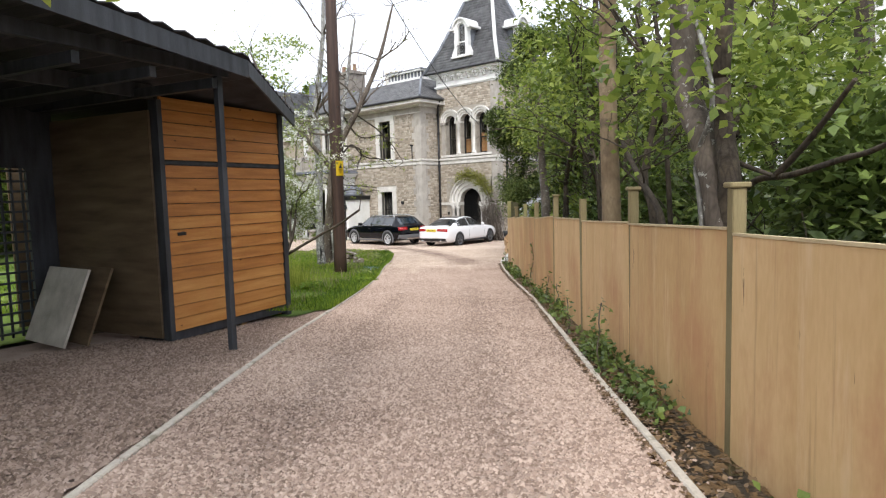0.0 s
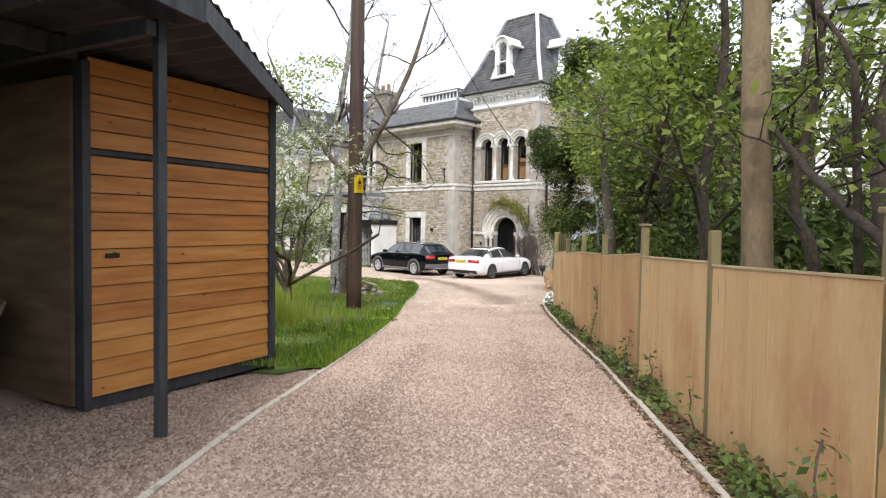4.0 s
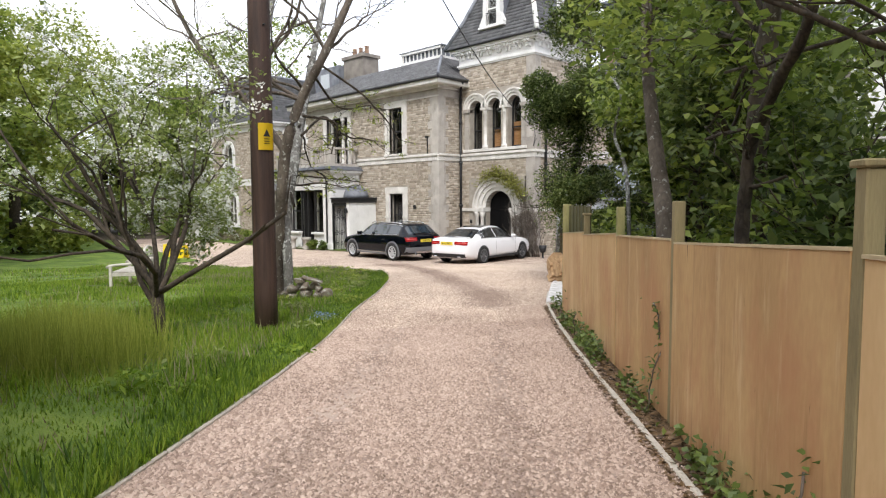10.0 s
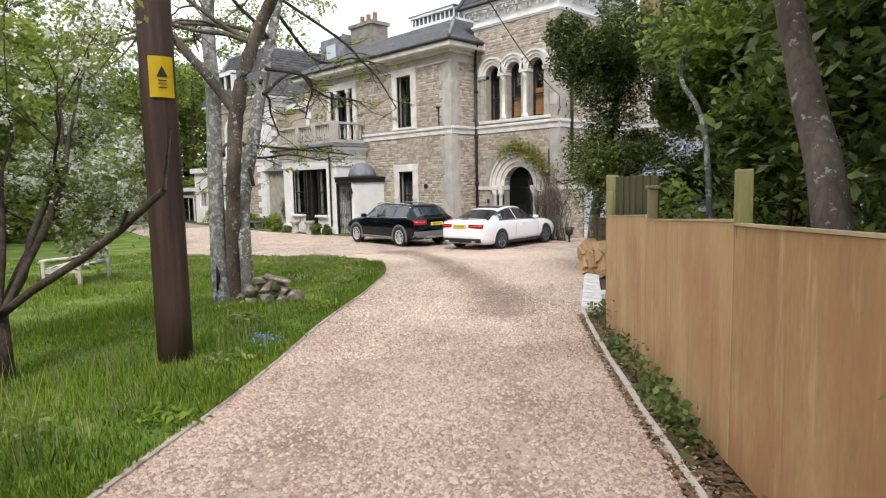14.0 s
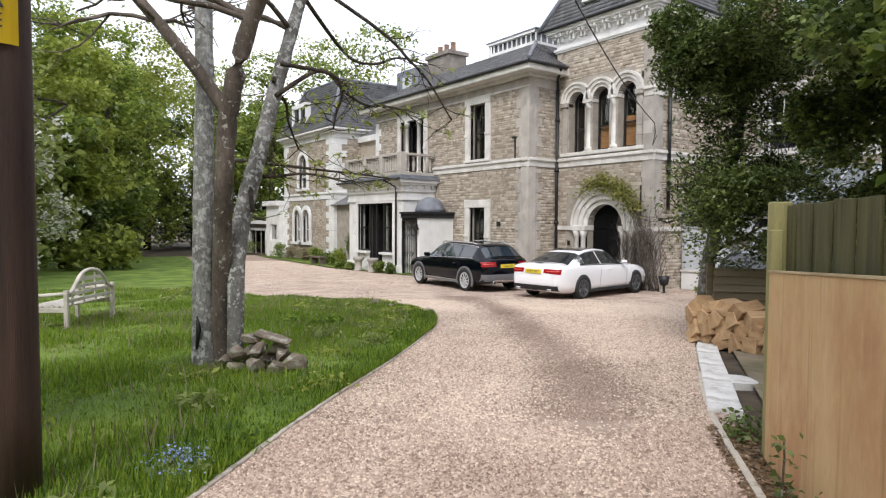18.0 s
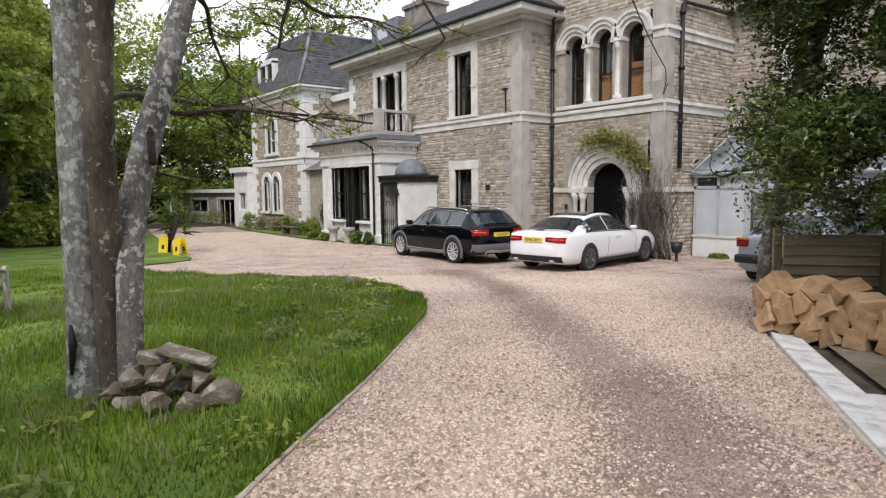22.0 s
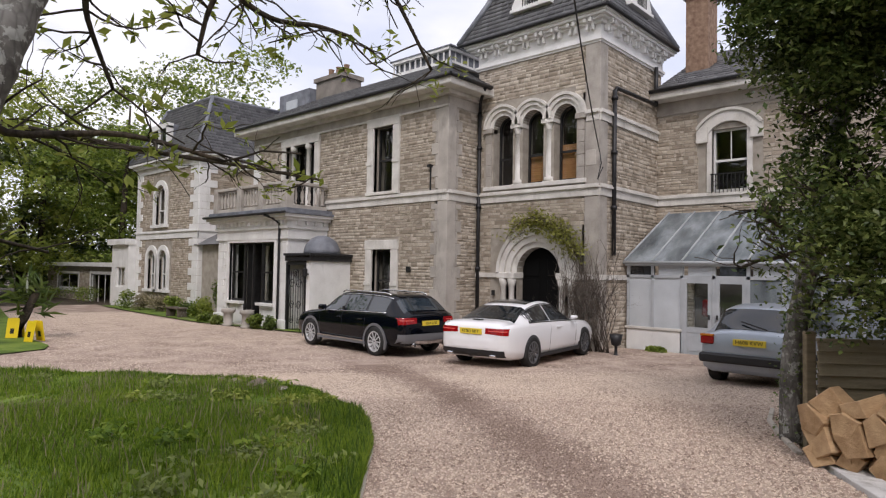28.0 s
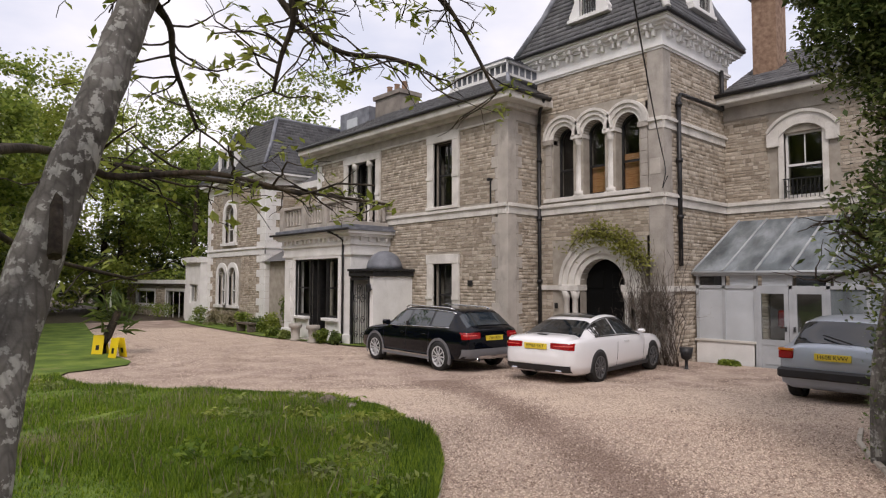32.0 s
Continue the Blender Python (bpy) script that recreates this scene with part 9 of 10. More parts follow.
for k in range(10):
    a0 = rng.uniform(0.0, 0.4)
    pts_ = [(DC + (1.3 + rng.uniform(-0.1, 0.35)) * math.cos(a), 14.85 + rng.uniform(-0.08, 0.08), DS + (1.35 + rng.uniform(-0.1, 0.3)) * math.sin(a)) for a in np.linspace(a0, a0 + rng.uniform(1.2, 2.4), 9)]
    tube(bm, pts_, 0.012, 5)
    tips += pts_
# twiggy mass beside the arch
for k in range(70):
    dump = []
    limb(bm, (rng.uniform(-9.0, -7.7), rng.uniform(14.7, 14.95), rng.uniform(0.0, 1.6)), (rng.uniform(-0.5, 0.5), rng.uniform(-0.35, 0.1), 1), rng.uniform(0.5, 0.9), 0.012, 3, rng, dump, 0.4, (2, 3), 4)
part("stemwork", bm, M_BARK_MID, wis)["kind"] = "stuff"
nr = np.random.default_rng(15)
tp = np.array([q for q in tips if q[2] > 2.6])
leaves("leaves", np.concatenate([tp + nr.normal(size=tp.shape) * np.array([0.16, 0.1, 0.12]) for _ in range(26)]), 0.06, L_WISTERIA, wis, 16, long=1.8)

# -- grass, ivy strip --
nr = np.random.default_rng(40)
kl = np.array(KERB_LEFT[24:] + LAWN_EDGE[1:30])


def blades(name, n, inner, outer, hmin, hmax, mat, seed, label, wid=0.006):
    """Grass blades set back from the lawn's edge by inner..outer metres."""
    r = np.random.default_rng(seed)
    i = r.integers(0, len(kl) - 1, n)
    t = r.random(n)[:, None]
    p = kl[i] * (1 - t) + kl[i + 1] * t
    d = kl[i + 1] - kl[i]
    nrm = np.stack([d[:, 1], -d[:, 0]], 1) / np.linalg.norm(d, axis=1)[:, None]
    off = inner + (outer - inner) * r.random(n) ** 1.6
    q = p - nrm * off[:, None]
    s = -0.69 * q[:, 0] + 0.72 * q[:, 1]
    g = np.where(s < 14, 0.66 - 0.04 * np.maximum(s, -40), 0.1 - 0.01 * (np.minimum(s, 60) - 14)) + 0.02
    a = r.random(n) * 6.283
    clump = 0.75 + 0.5 * np.sin(q[:, 0] * 2.1 + np.sin(q[:, 1] * 1.7)) * np.cos(q[:, 1] * 2.6)
    h = (hmin + (hmax - hmin) * r.random(n)) * np.clip(clump, 0.35, 1.4)
    lean = h * r.uniform(0.1, 0.7, n)
    w = wid * r.uniform(0.6, 1.6, n)
    v = np.empty((n, 3, 3))
    ca, sa = np.cos(a), np.sin(a)
    v[:, 0] = np.stack([q[:, 0] - sa * w, q[:, 1] + ca * w, g], 1)
    v[:, 1] = np.stack([q[:, 0] + sa * w, q[:, 1] - ca * w, g], 1)
    v[:, 2] = np.stack([q[:, 0] + ca * lean, q[:, 1] + sa * lean, g + h], 1)
    ob = arrays(name, v.reshape(-1, 3), np.arange(n * 3).reshape(n, 3), mat)
    return tagged(ob, label, "grass", kind="stuff")


blades("grass_near", 170000, 0.0, 3.4, 0.03, 0.135, L_GRASS, 41, "long bright green grass at the lawn edge")
blades("grass_far", 110000, 2.0, 9.0, 0.03, 0.13, L_GRASS, 42, "rough green grass of the lawn", 0.009)
blades("edge_tufts", 6000, 0.02, 0.6, 0.07, 0.19, L_TUFT, 46, "tall dark grass tufts along the lawn edge", 0.008)
blades("grass_dry", 8000, 0.5, 7.0, 0.08, 0.26, L_DRY, 43, "dry straw-coloured grass stems")
kr = np.array(KERB_RIGHT[5:36])
n = 6000
i = nr.integers(0, len(kr) - 1, n)
t = nr.random(n)[:, None]
p = kr[i] * (1 - t) + kr[i + 1] * t
d = kr[i + 1] - kr[i]
nm = np.stack([d[:, 1], -d[:, 0]], 1) / np.linalg.norm(d, axis=1)[:, None]
q = p + nm * (0.03 + 0.3 * nr.random(n))[:, None]
keep = np.sin(q[:, 0] * 2.2) + np.sin(q[:, 0] * 5.1 + 1) + nr.normal(size=n) * 0.6 > 0.1
q = q[keep]
g = 0.66 - 0.04 * (-0.69 * q[:, 0] + 0.72 * q[:, 1])
tagged(leaves("ivy_strip", np.stack([q[:, 0], q[:, 1], g + 0.02 + 0.16 * nr.random(len(q)) ** 2], 1), 0.05, L_IVY, None, 44, long=1.1), "ivy and weeds between kerb and fence", "ivy", kind="stuff")
n = 11000
i = nr.integers(0, len(kr) - 1, n)
t = nr.random(n)[:, None]
p = kr[i] * (1 - t) + kr[i + 1] * t
q = p + nm[0] * (0.4 * nr.random(n) - 0.08)[:, None]
g = 0.66 - 0.04 * (-0.69 * q[:, 0] + 0.72 * q[:, 1])
tagged(leaves("leaf_litter", np.stack([q[:, 0], q[:, 1], g + 0.012], 1), 0.035, leaf_material("dead_leaves", (0.05, 0.03, 0.015), (0.22, 0.14, 0.07), 0.1), None, 45, flat=3), "dead brown leaves along the foot of the fence", "leaf litter", kind="stuff")
# weeds and sprigs at the fence
for i, (x, y, h) in enumerate([(5.35, -1.78, 0.75), (6.75, -3.35, 0.4), (9.3, -6.5, 0.5), (8.2, -5.25, 0.35), (2.4, 1.5, 0.35), (7.4, -4.1, 0.4), (3.4, 0.4, 0.25)]):
    g = ground_z(x, y)
    sh = thing("fence_sprig", "thin leafy shoot growing up the fence", "plant", "shoots on the fence")
    bm = bmesh.new()
    pts_ = [(x - 0.05, y - 0.06, g)]
    while pts_[-1][2] < g + h:
        a = pts_[-1]
        pts_.append((a[0] + nr.normal() * 0.02, a[1] + nr.normal() * 0.02, a[2] + 0.08))
    tube(bm, pts_, 0.006, 5)
    part("stem", bm, M_BARK_MID, sh)
    pa = np.array(pts_)
    leaves("leaves", np.concatenate([pa + nr.normal(size=pa.shape) * 0.04 for _ in range(7)]), 0.035, L_IVY, sh, 60 + i)
# tall reeds and dry stems left of the blossom tree
n = 4500
x, y = 0.15 + nr.normal(size=n) * 0.55, -4.35 + nr.normal(size=n) * 0.45
g = 0.66 - 0.04 * (-0.69 * x + 0.72 * y)
h = nr.uniform(0.2, 0.68, n)
a, ln = nr.random(n) * 6.28, nr.uniform(0.0, 0.2, n)
v = np.empty((n, 3, 3))
v[:, 0] = np.stack([x - 0.009, y, g], 1)
v[:, 1] = np.stack([x + 0.009, y + 0.005, g], 1)
v[:, 2] = np.stack([x + ln * np.cos(a), y + ln * np.sin(a), g + h], 1)
tagged(arrays("reed_clump", v.reshape(-1, 3), np.arange(n * 3).reshape(n, 3), L_SPRING), "tall unmown grass and reeds by the blossom tree", "grass", kind="stuff")

# tree over the shed, whose boughs hang above the start of the drive
rng = random.Random(640)
ov = thing("overhanging_tree", "spreading spring-leaved tree whose boughs hang over the shed and drive", "tree")
ox_, oy_ = 9.0, -16.5
bm = bmesh.new()
line = smooth_line([(ox_, oy_, 0.6), (ox_ + 0.1, oy_ + 0.1, 3.0), (ox_ + 0.3, oy_ + 0.4, 5.6), (ox_ + 0.5, oy_ + 0.9, 8.5)], 5)
tube(bm, line, [0.3 - 0.015 * i for i in range(len(line))], 12)
part("trunk", bm, M_BARK_MID, ov)
bm = bmesh.new()
tips = []
# the ends furthest back stay out of view, added to shade the gravel
for end in ((6.8, -9.8, 4.2), (7.4, -10.4, 4.4), (10.3, -10.0, 5.6), (11.8, -12.0, 6.3), (12.6, -15.0, 6.4), (9.8, -12.8, 7.4), (6.0, -14.5, 6.0)):
    s0 = Vector((ox_ + 0.25, oy_ + 0.3, 5.0))
    mid_ = s0.lerp(Vector(end), 0.5) + Vector((0, 0, 0.8))
    ln_ = smooth_line([tuple(s0), tuple(mid_), end], 6)
    tube(bm, ln_, [0.085 * (1 - 0.8 * i / len(ln_)) for i in range(len(ln_))], 7)
    for q in ln_[5:]:
        for k in range(2):
            a = rng.uniform(0, 6.28)
            limb(bm, q, (math.cos(a), math.sin(a), rng.uniform(-0.2, 0.7)), rng.uniform(0.35, 0.7), 0.018, 2, rng, tips, 0.3, (2, 3), 5)
part("branchwork", bm, M_BARK_MID, ov)["kind"] = "stuff"
tp = np.array([tuple(q) for q in tips])
nr = np.random.default_rng(641)
leaves("crown", np.concatenate([tp + nr.normal(size=tp.shape) * 0.16 for _ in range(7)]), 0.075, L_SPRING, ov, 642, long=1.6)

# weeds and docks in the lawn edge
rng = random.Random(909)
nr = np.random.default_rng(910)
for i in range(46):
    j = rng.randint(4, len(kl) - 3)
    d = kl[j + 1] - kl[j]
    nrm = np.array((d[1], -d[0])) / np.hypot(*d)
    q = kl[j] - nrm * (0.15 + 2.4 * rng.random() ** 1.5)
    h = rng.uniform(0.05, 0.16)
    m = rng.randint(40, 130)
    pts_ = np.stack([q[0] + nr.normal(size=m) * 0.11, q[1] + nr.normal(size=m) * 0.11, ground_z(q[0], q[1]) + 0.03 + h * nr.random(m)], 1)
    w_ = thing("lawn_weed", "low clump of broad-leaved weeds in the lawn", "weed", "weeds in the lawn")
    leaves("leaves", pts_, rng.uniform(0.03, 0.055), (L_YOUNG, L_GRASS, L_SPRING)[i % 3], w_, 920 + i, long=1.9)

# ---- loose things ----


def rock(bm, rng, sx_, sy_, sz_, m):
    """An angular lump."""
    res = bmesh.ops.create_icosphere(bm, subdivisions=2, radius=1.0, matrix=Matrix.Identity(4))
    cuts = [(Vector((rng.uniform(-1, 1), rng.uniform(-1, 1), rng.uniform(-1, 1))).normalized(), rng.uniform(0.38, 0.72)) for _ in range(12)]
    for v in res["verts"]:
        p = v.co.copy()
        for n_, d_ in cuts:
            k_ = p.dot(n_)
            if k_ > d_:
                p -= n_ * (k_ - d_)
        p += Vector((rng.uniform(-1, 1), rng.uniform(-1, 1), rng.uniform(-1, 1))) * 0.03
        v.co = m @ Vector((p.x * sx_, p.y * sy_, p.z * sz_))


rng = random.Random(33)
cx, cy = -2.68, 0.55
ux, uy = 0.62, 0.78
spots = [(-0.4, 0.05, 0.0, 0.17), (-0.22, 0.2, 0.0, 0.15), (0.0, 0.26, 0.0, 0.16), (0.22, 0.2, 0.0, 0.17), (0.42, 0.08, 0.0, 0.2), (-0.3, -0.15, 0.0, 0.17), (0.0, -0.12, 0.0, 0.2), (0.3, -0.14, 0.0, 0.18),
         (-0.26, 0.06, 0.13, 0.16), (-0.02, 0.12, 0.14, 0.18), (0.24, 0.06, 0.13, 0.16), (-0.12, -0.12, 0.15, 0.17), (0.14, -0.12, 0.15, 0.16), (-0.1, 0.02, 0.28, 0.16), (-0.52, 0.2, -0.03, 0.1), (0.1, 0.42, -0.03, 0.1)]
for a_, b_, dz, r in spots:
    bm = bmesh.new()
    rock(bm, rng, r * rng.uniform(0.95, 1.2), r * rng.uniform(0.7, 0.9), r * rng.uniform(0.55, 0.72), Euler((rng.uniform(-0.35, 0.35), rng.uniform(-0.35, 0.35), rng.uniform(0, 3))).to_matrix().to_4x4())
    ob = tagged(link("rock", bm, M_ROCK), "rough grey-brown stone in a heap under the tree", "stone", "stones under the tree")
    x, y = cx + a_ * ux + b_ * uy, cy + a_ * uy - b_ * ux
    ob.matrix_basis = pose(x, y, ground_z(x, y) + dz + r * 0.48)
bm = bmesh.new()
prism(bm, [(-0.19, -0.022), (0.19, -0.018), (0.22, 0.006), (0.1, 0.022), (-0.17, 0.02)], -0.08, 0.09)
bmesh.ops.recalc_face_normals(bm, faces=bm.faces[:])
bmesh.ops.bevel(bm, geom=bm.edges[:], offset=0.012, segments=1, affect="EDGES")
ob = tagged(link("stone_slab", bm, M_ROCK), "flat mossy slab lying on the stone heap", "stone", "stones under the tree")
ob.matrix_basis = pose(cx + 0.1 * ux, cy + 0.1 * uy, ground_z(cx, cy) + 0.37, 6, 16, 50)
for x, y, r in ((-8.4, 5.3, 0.2), (-8.9, 5.15, 0.16), (-7.9, 5.35, 0.13), (-9.4, 5.2, 0.12)):
    bm = bmesh.new()
    rock(bm, rng, r * 1.3, r, r * 0.6, Matrix.Identity(4))
    ob = tagged(link("rock", bm, M_ROCK), "low stone half hidden in the lawn edge", "stone", "stones on the lawn edge")
    ob.matrix_basis = pose(x, y, ground_z(x, y) + 0.06, 0, 0, rng.uniform(0, 180))
# small blue flowers by the lawn edge
fr_ = np.random.default_rng(303)
bf = thing("blue_flowers", "patch of small pale blue flowers in the lawn", "flowers")
fp_ = np.stack([0.08 + fr_.normal(size=260) * 0.1, -0.98 + fr_.normal(size=260) * 0.09, ground_z(0.08, -0.98) + 0.07 + 0.09 * fr_.random(260)], 1)
leaves("petals", fp_, 0.016, leaf_material("blue_petals", (0.16, 0.24, 0.5), (0.35, 0.45, 0.75), 0.3), bf, 304, long=1.0)
leaves("leaves", fp_ - np.array((0, 0, 0.05)), 0.03, L_YOUNG, bf, 305)
# garden bench
bench = thing("garden_bench", "weathered pale wooden garden bench with an arched slatted back", "bench", at=(-7.75, -0.7, ground_z(-7.75, -0.7) + 0.03), rz=145)
for x in (-0.72, 0.72):
    boxes("leg", [(x - 0.03, x + 0.03, 0.3, 0.36, -0.04, 0.6)], M_BENCH, bench, 0.005)
    boxes("leg", [(x - 0.03, x + 0.03, -0.3, -0.24, -0.04, 0.72)], M_BENCH, bench, 0.005)
    bm = bmesh.new()
    tube(bm, [(x, -0.27, 0.66), (x, -0.05, 0.64), (x, 0.2, 0.62), (x, 0.36, 0.6), (x, 0.4, 0.55)], 0.035, 8)
    part("armrest", bm, M_BENCH, bench)
    boxes("side_rail", [(x - 0.02, x + 0.02, -0.24, 0.3, 0.34, 0.42)], M_BENCH, bench, 0.004)
for k in range(7):
    boxes("seat_slat", [(-0.7, 0.7, -0.23 + k * 0.085, -0.165 + k * 0.085, 0.42, 0.445)], M_BENCH, bench, 0.004)
arch_ = [(-0.75, 0.68), (-0.66, 0.66), (-0.55, 0.7), (-0.42, 0.84), (-0.25, 0.98), (0.0, 1.03), (0.25, 0.98), (0.42, 0.84), (0.55, 0.7), (0.66, 0.66), (0.75, 0.68)]
bm = bmesh.new()
tube(bm, [(p[0], -0.27, p[1]) for p in smooth_line(arch_, 3)], 0.033, 8)
part("top_rail", bm, M_BENCH, bench, "arched top rail")
for k in range(4):
    z = 0.5 + 0.115 * k
    w = float(np.interp(z + 0.03, [0.5, 0.7, 0.84, 0.98], [0.78, 0.56, 0.42, 0.24]))
    boxes("back_slat", [(-w, w, -0.285, -0.262, z, z + 0.06)], M_BENCH, bench, 0.003)
for x in (-0.52, -0.18, 0.18, 0.52):
    boxes("back_stile", [(x - 0.022, x + 0.022, -0.26, -0.24, 0.44, 0.72 if abs(x) > 0.4 else 0.98)], M_BENCH, bench, 0.003)
bench.matrix_basis = bench.matrix_basis @ Matrix.Diagonal((0.95, 1, 0.88, 1))
# slab path by the yard
path = tagged(new("pavement_slabs"), "pale concrete slab strip along the yard", "pavement", kind="structure")
pl_ = resample([(1.02, 3.02), (0.35, 4.05), (-0.35, 5.1), (-1.0, 6.1), (-1.42, 6.85)], 6)
for a, b in zip(pl_, pl_[1:]):
    L = math.dist(a, b)
    bm = bmesh.new()
    box(bm, 0.002, L - 0.002, -0.27, 0.0, -0.1, 0.045, bevel=0.006)
    part("slab", bm, M_SLAB, path).matrix_basis = pose(a[0], a[1], ground_z(*a), 0, -math.degrees(math.atan2(ground_z(*b) - ground_z(*a), L)), math.degrees(math.atan2(b[1] - a[1], b[0] - a[0])))
bm = bmesh.new()
tongue = smooth_line([(0.27, 4.42), (0.42, 4.57), (0.55, 4.56), (0.64, 4.49), (0.76, 4.36), (0.68, 4.2), (0.57, 4.12), (0.5, 4.04)], 3)
low_ = [bm.verts.new((x, y, ground_z(x, y) - 0.04)) for x, y in tongue]
top_ = [bm.verts.new((x, y, ground_z(x, y) + 0.042)) for x, y in tongue]
bm.faces.new(top_)
bm.faces.new(low_[::-1])
for k in range(len(tongue)):
    m_ = (k + 1) % len(tongue)
    bm.faces.new((low_[k], low_[m_], top_[m_], top_[k]))
bmesh.ops.recalc_face_normals(bm, faces=bm.faces[:])
part("slab", bm, M_SLAB, path, "ragged tongue of poured concrete")
tagged(sheet("yard", resample([(1.6, 3.0), (-1.0, 6.9), (-1.9, 8.6)], 12), resample([(4.5, 4.5), (3, 8.5), (1.5, 10.5)], 12), M_YARD, 0.03, 8), "damp stained concrete yard behind the slab strip", "yard", kind="structure")
# log stack
rng = random.Random(71)
A_, B_ = Vector((-1.38, 6.62)), Vector((0.6, 6.1))
u_ = (B_ - A_).normalized()
row_n = [6, 6, 6, 4]
zl = 0.0
for r_, cnt in enumerate(row_n):
    for k in range(cnt):
        p = A_ + u_ * ((k + 0.5 + 0.25 * (r_ % 2)) * 0.26)
        g = ground_z(p.x, p.y) + 0.03
        bm = bmesh.new()
        R0 = rng.uniform(0.12, 0.165)
        kind = rng.random()
        prof = []
        sides_ = rng.choice((4, 4, 5, 5, 3))
        for q in range(sides_):
            an = 6.283 * (q + rng.uniform(-0.22, 0.22)) / sides_
            prof.append((R0 * rng.uniform(0.8, 1.2) * math.cos(an), R0 * rng.uniform(0.8, 1.2) * math.sin(an)))
        mx_ = sum(q[0] for q in prof) / sides_
        mz_ = sum(q[1] for q in prof) / sides_
        prof = [(q[0] - mx_, q[1] - mz_) for q in prof]
        ln = rng.uniform(0.3, 0.42)
        prism(bm, prof, -ln / 2, ln / 2)
        bmesh.ops.recalc_face_normals(bm, faces=bm.faces[:])
        for v_ in bm.verts:
            v_.co += Vector((rng.uniform(-1, 1), rng.uniform(-1, 1), rng.uniform(-1, 1))) * 0.014
        bmesh.ops.bevel(bm, geom=bm.edges[:], offset=0.006, segments=1, affect="EDGES")
        ob = tagged(link("split_log", bm, M_LOGWOOD), "freshly split golden log in the roadside stack", "log", "stacked logs")
        ob.matrix_basis = pose(p.x, p.y, g + 0.09 + r_ * 0.15, rng.uniform(-7, 7), rng.uniform(-180, 180), math.degrees(math.atan2(u_.y, u_.x)) + rng.uniform(-22, 22))
tarp = thing("tarpaulin_heap", "dark folded tarpaulin over logs", "tarpaulin")
bm = bmesh.new()
rock(bm, rng, 0.5, 0.4, 0.42, Matrix.Identity(4))
part("sheet", bm, M_TARP, tarp).matrix_basis = pose(0.5, 6.3, ground_z(0.5, 6.3) + 0.22)
bin_ = thing("plastic_bin", "teal plastic tub on a timber stand behind the slatted fence", "tub", at=(-0.32, 7.95, ground_z(-0.32, 7.95)))
bm = bmesh.new()
tube(bm, [(0, 0, 1.0), (0, 0, 1.02), (0, 0, 1.5)], [0.2, 0.23, 0.27], 4)
part("tub_body", bm, M_GREENBIN, bin_)
boxes("tub_rim", [(-0.29, 0.29, -0.29, 0.29, 1.5, 1.545)], M_GREENBIN, bin_, 0.012)
boxes("stand", [(-0.26, 0.26, -0.22, 0.22, -0.05, 1.0)], M_OLDBOARD, bin_, 0.01)
M_WANEY = material("weathered_boards", (0.13, 0.105, 0.065), (0.48, 0.41, 0.29), scale=3, rough=0.9, bump=0.5, stretch=(0.4, 3, 5), random_amount=0.4, third=(0.26, 0.215, 0.14))
# slatted yard fence
yf = thing("slatted_fence", "weathered horizontal waney-board fence panel by the yard", "fence", at=(-1.5, 7.25, ground_z(-1.5, 7.25)), rz=38)
for x in (0.0, 1.85, 3.7):
    boxes("post", [(x - 0.045, x + 0.045, 0.0, 0.09, -0.2, 1.16)], M_WANEY, yf, 0.006)
for k in range(9):
    bm = bmesh.new()
    box(bm, 0.05, 3.65, -0.018, 0.0, 0.0, 0.135 + rng.uniform(-0.012, 0.012), bevel=0.003)
    p = part("board", bm, M_WANEY, yf)
    p.matrix_basis = pose(0, -0.035, 0.02 + k * 0.118, -20 + rng.uniform(-3, 3), rng.uniform(-0.35, 0.35), 0)
# folding yellow warning boards
for i, (x, y, a) in enumerate(((-18.75, 5.05, 20), (-20.1, 4.95, 45))):
    s_ = thing("warning_board", "yellow folding warning board standing on the lawn", "sign", "warning boards", at=(x, y, ground_z(x, y) + 0.03), rz=a)
    for s in (1, -1):
        bm = bmesh.new()
        box(bm, -0.16, 0.16, -0.01, 0.01, 0, 0.54, bevel=0.004)
        p = part("board", bm, M_YELLOW, s_)
        p.matrix_basis = pose(0, s * 0.17, 0, s * 10, 0, 0)
        bm = bmesh.new()
        box(bm, -0.05, 0.05, -0.014, -0.011, 0.12, 0.26)
        part("dark_mark", bm, M_BLACK, p)
# spiky plant beside them
yu = thing("spiky_plant", "dark spiky-leaved plant on a leaning stem", "shrub")
bm = bmesh.new()
tube(bm, [(-20.2, 5.0, 0.0), (-20.0, 5.1, 0.6), (-19.5, 5.25, 1.35)], [0.16, 0.13, 0.09], 8)
part("stem", bm, M_BARK_DARK, yu)
bm = bmesh.new()
for k in range(90):
    a, e = rng.uniform(0, 6.28), rng.uniform(-0.2, 1.3)
    o = Vector((-19.7 + rng.uniform(-0.6, 0.3), 5.2 + rng.uniform(-0.3, 0.3), 1.0 + rng.uniform(-0.3, 0.6)))
    d = Vector((math.cos(a) * math.cos(e), math.sin(a) * math.cos(e), math.sin(e)))
    s = d.cross(Vector((0, 0, 1))).normalized() * 0.035
    L = rng.uniform(0.5, 0.9)
    vs_ = [bm.verts.new(q) for q in (o - s, o + s, o + d * L * 0.6 + s * 0.7, o + d * L - Vector((0, 0, 0.12)), o + d * L * 0.6 - s * 0.7)]
    bm.faces.new(vs_)
part("leaves", bm, L_HOLLY, yu)
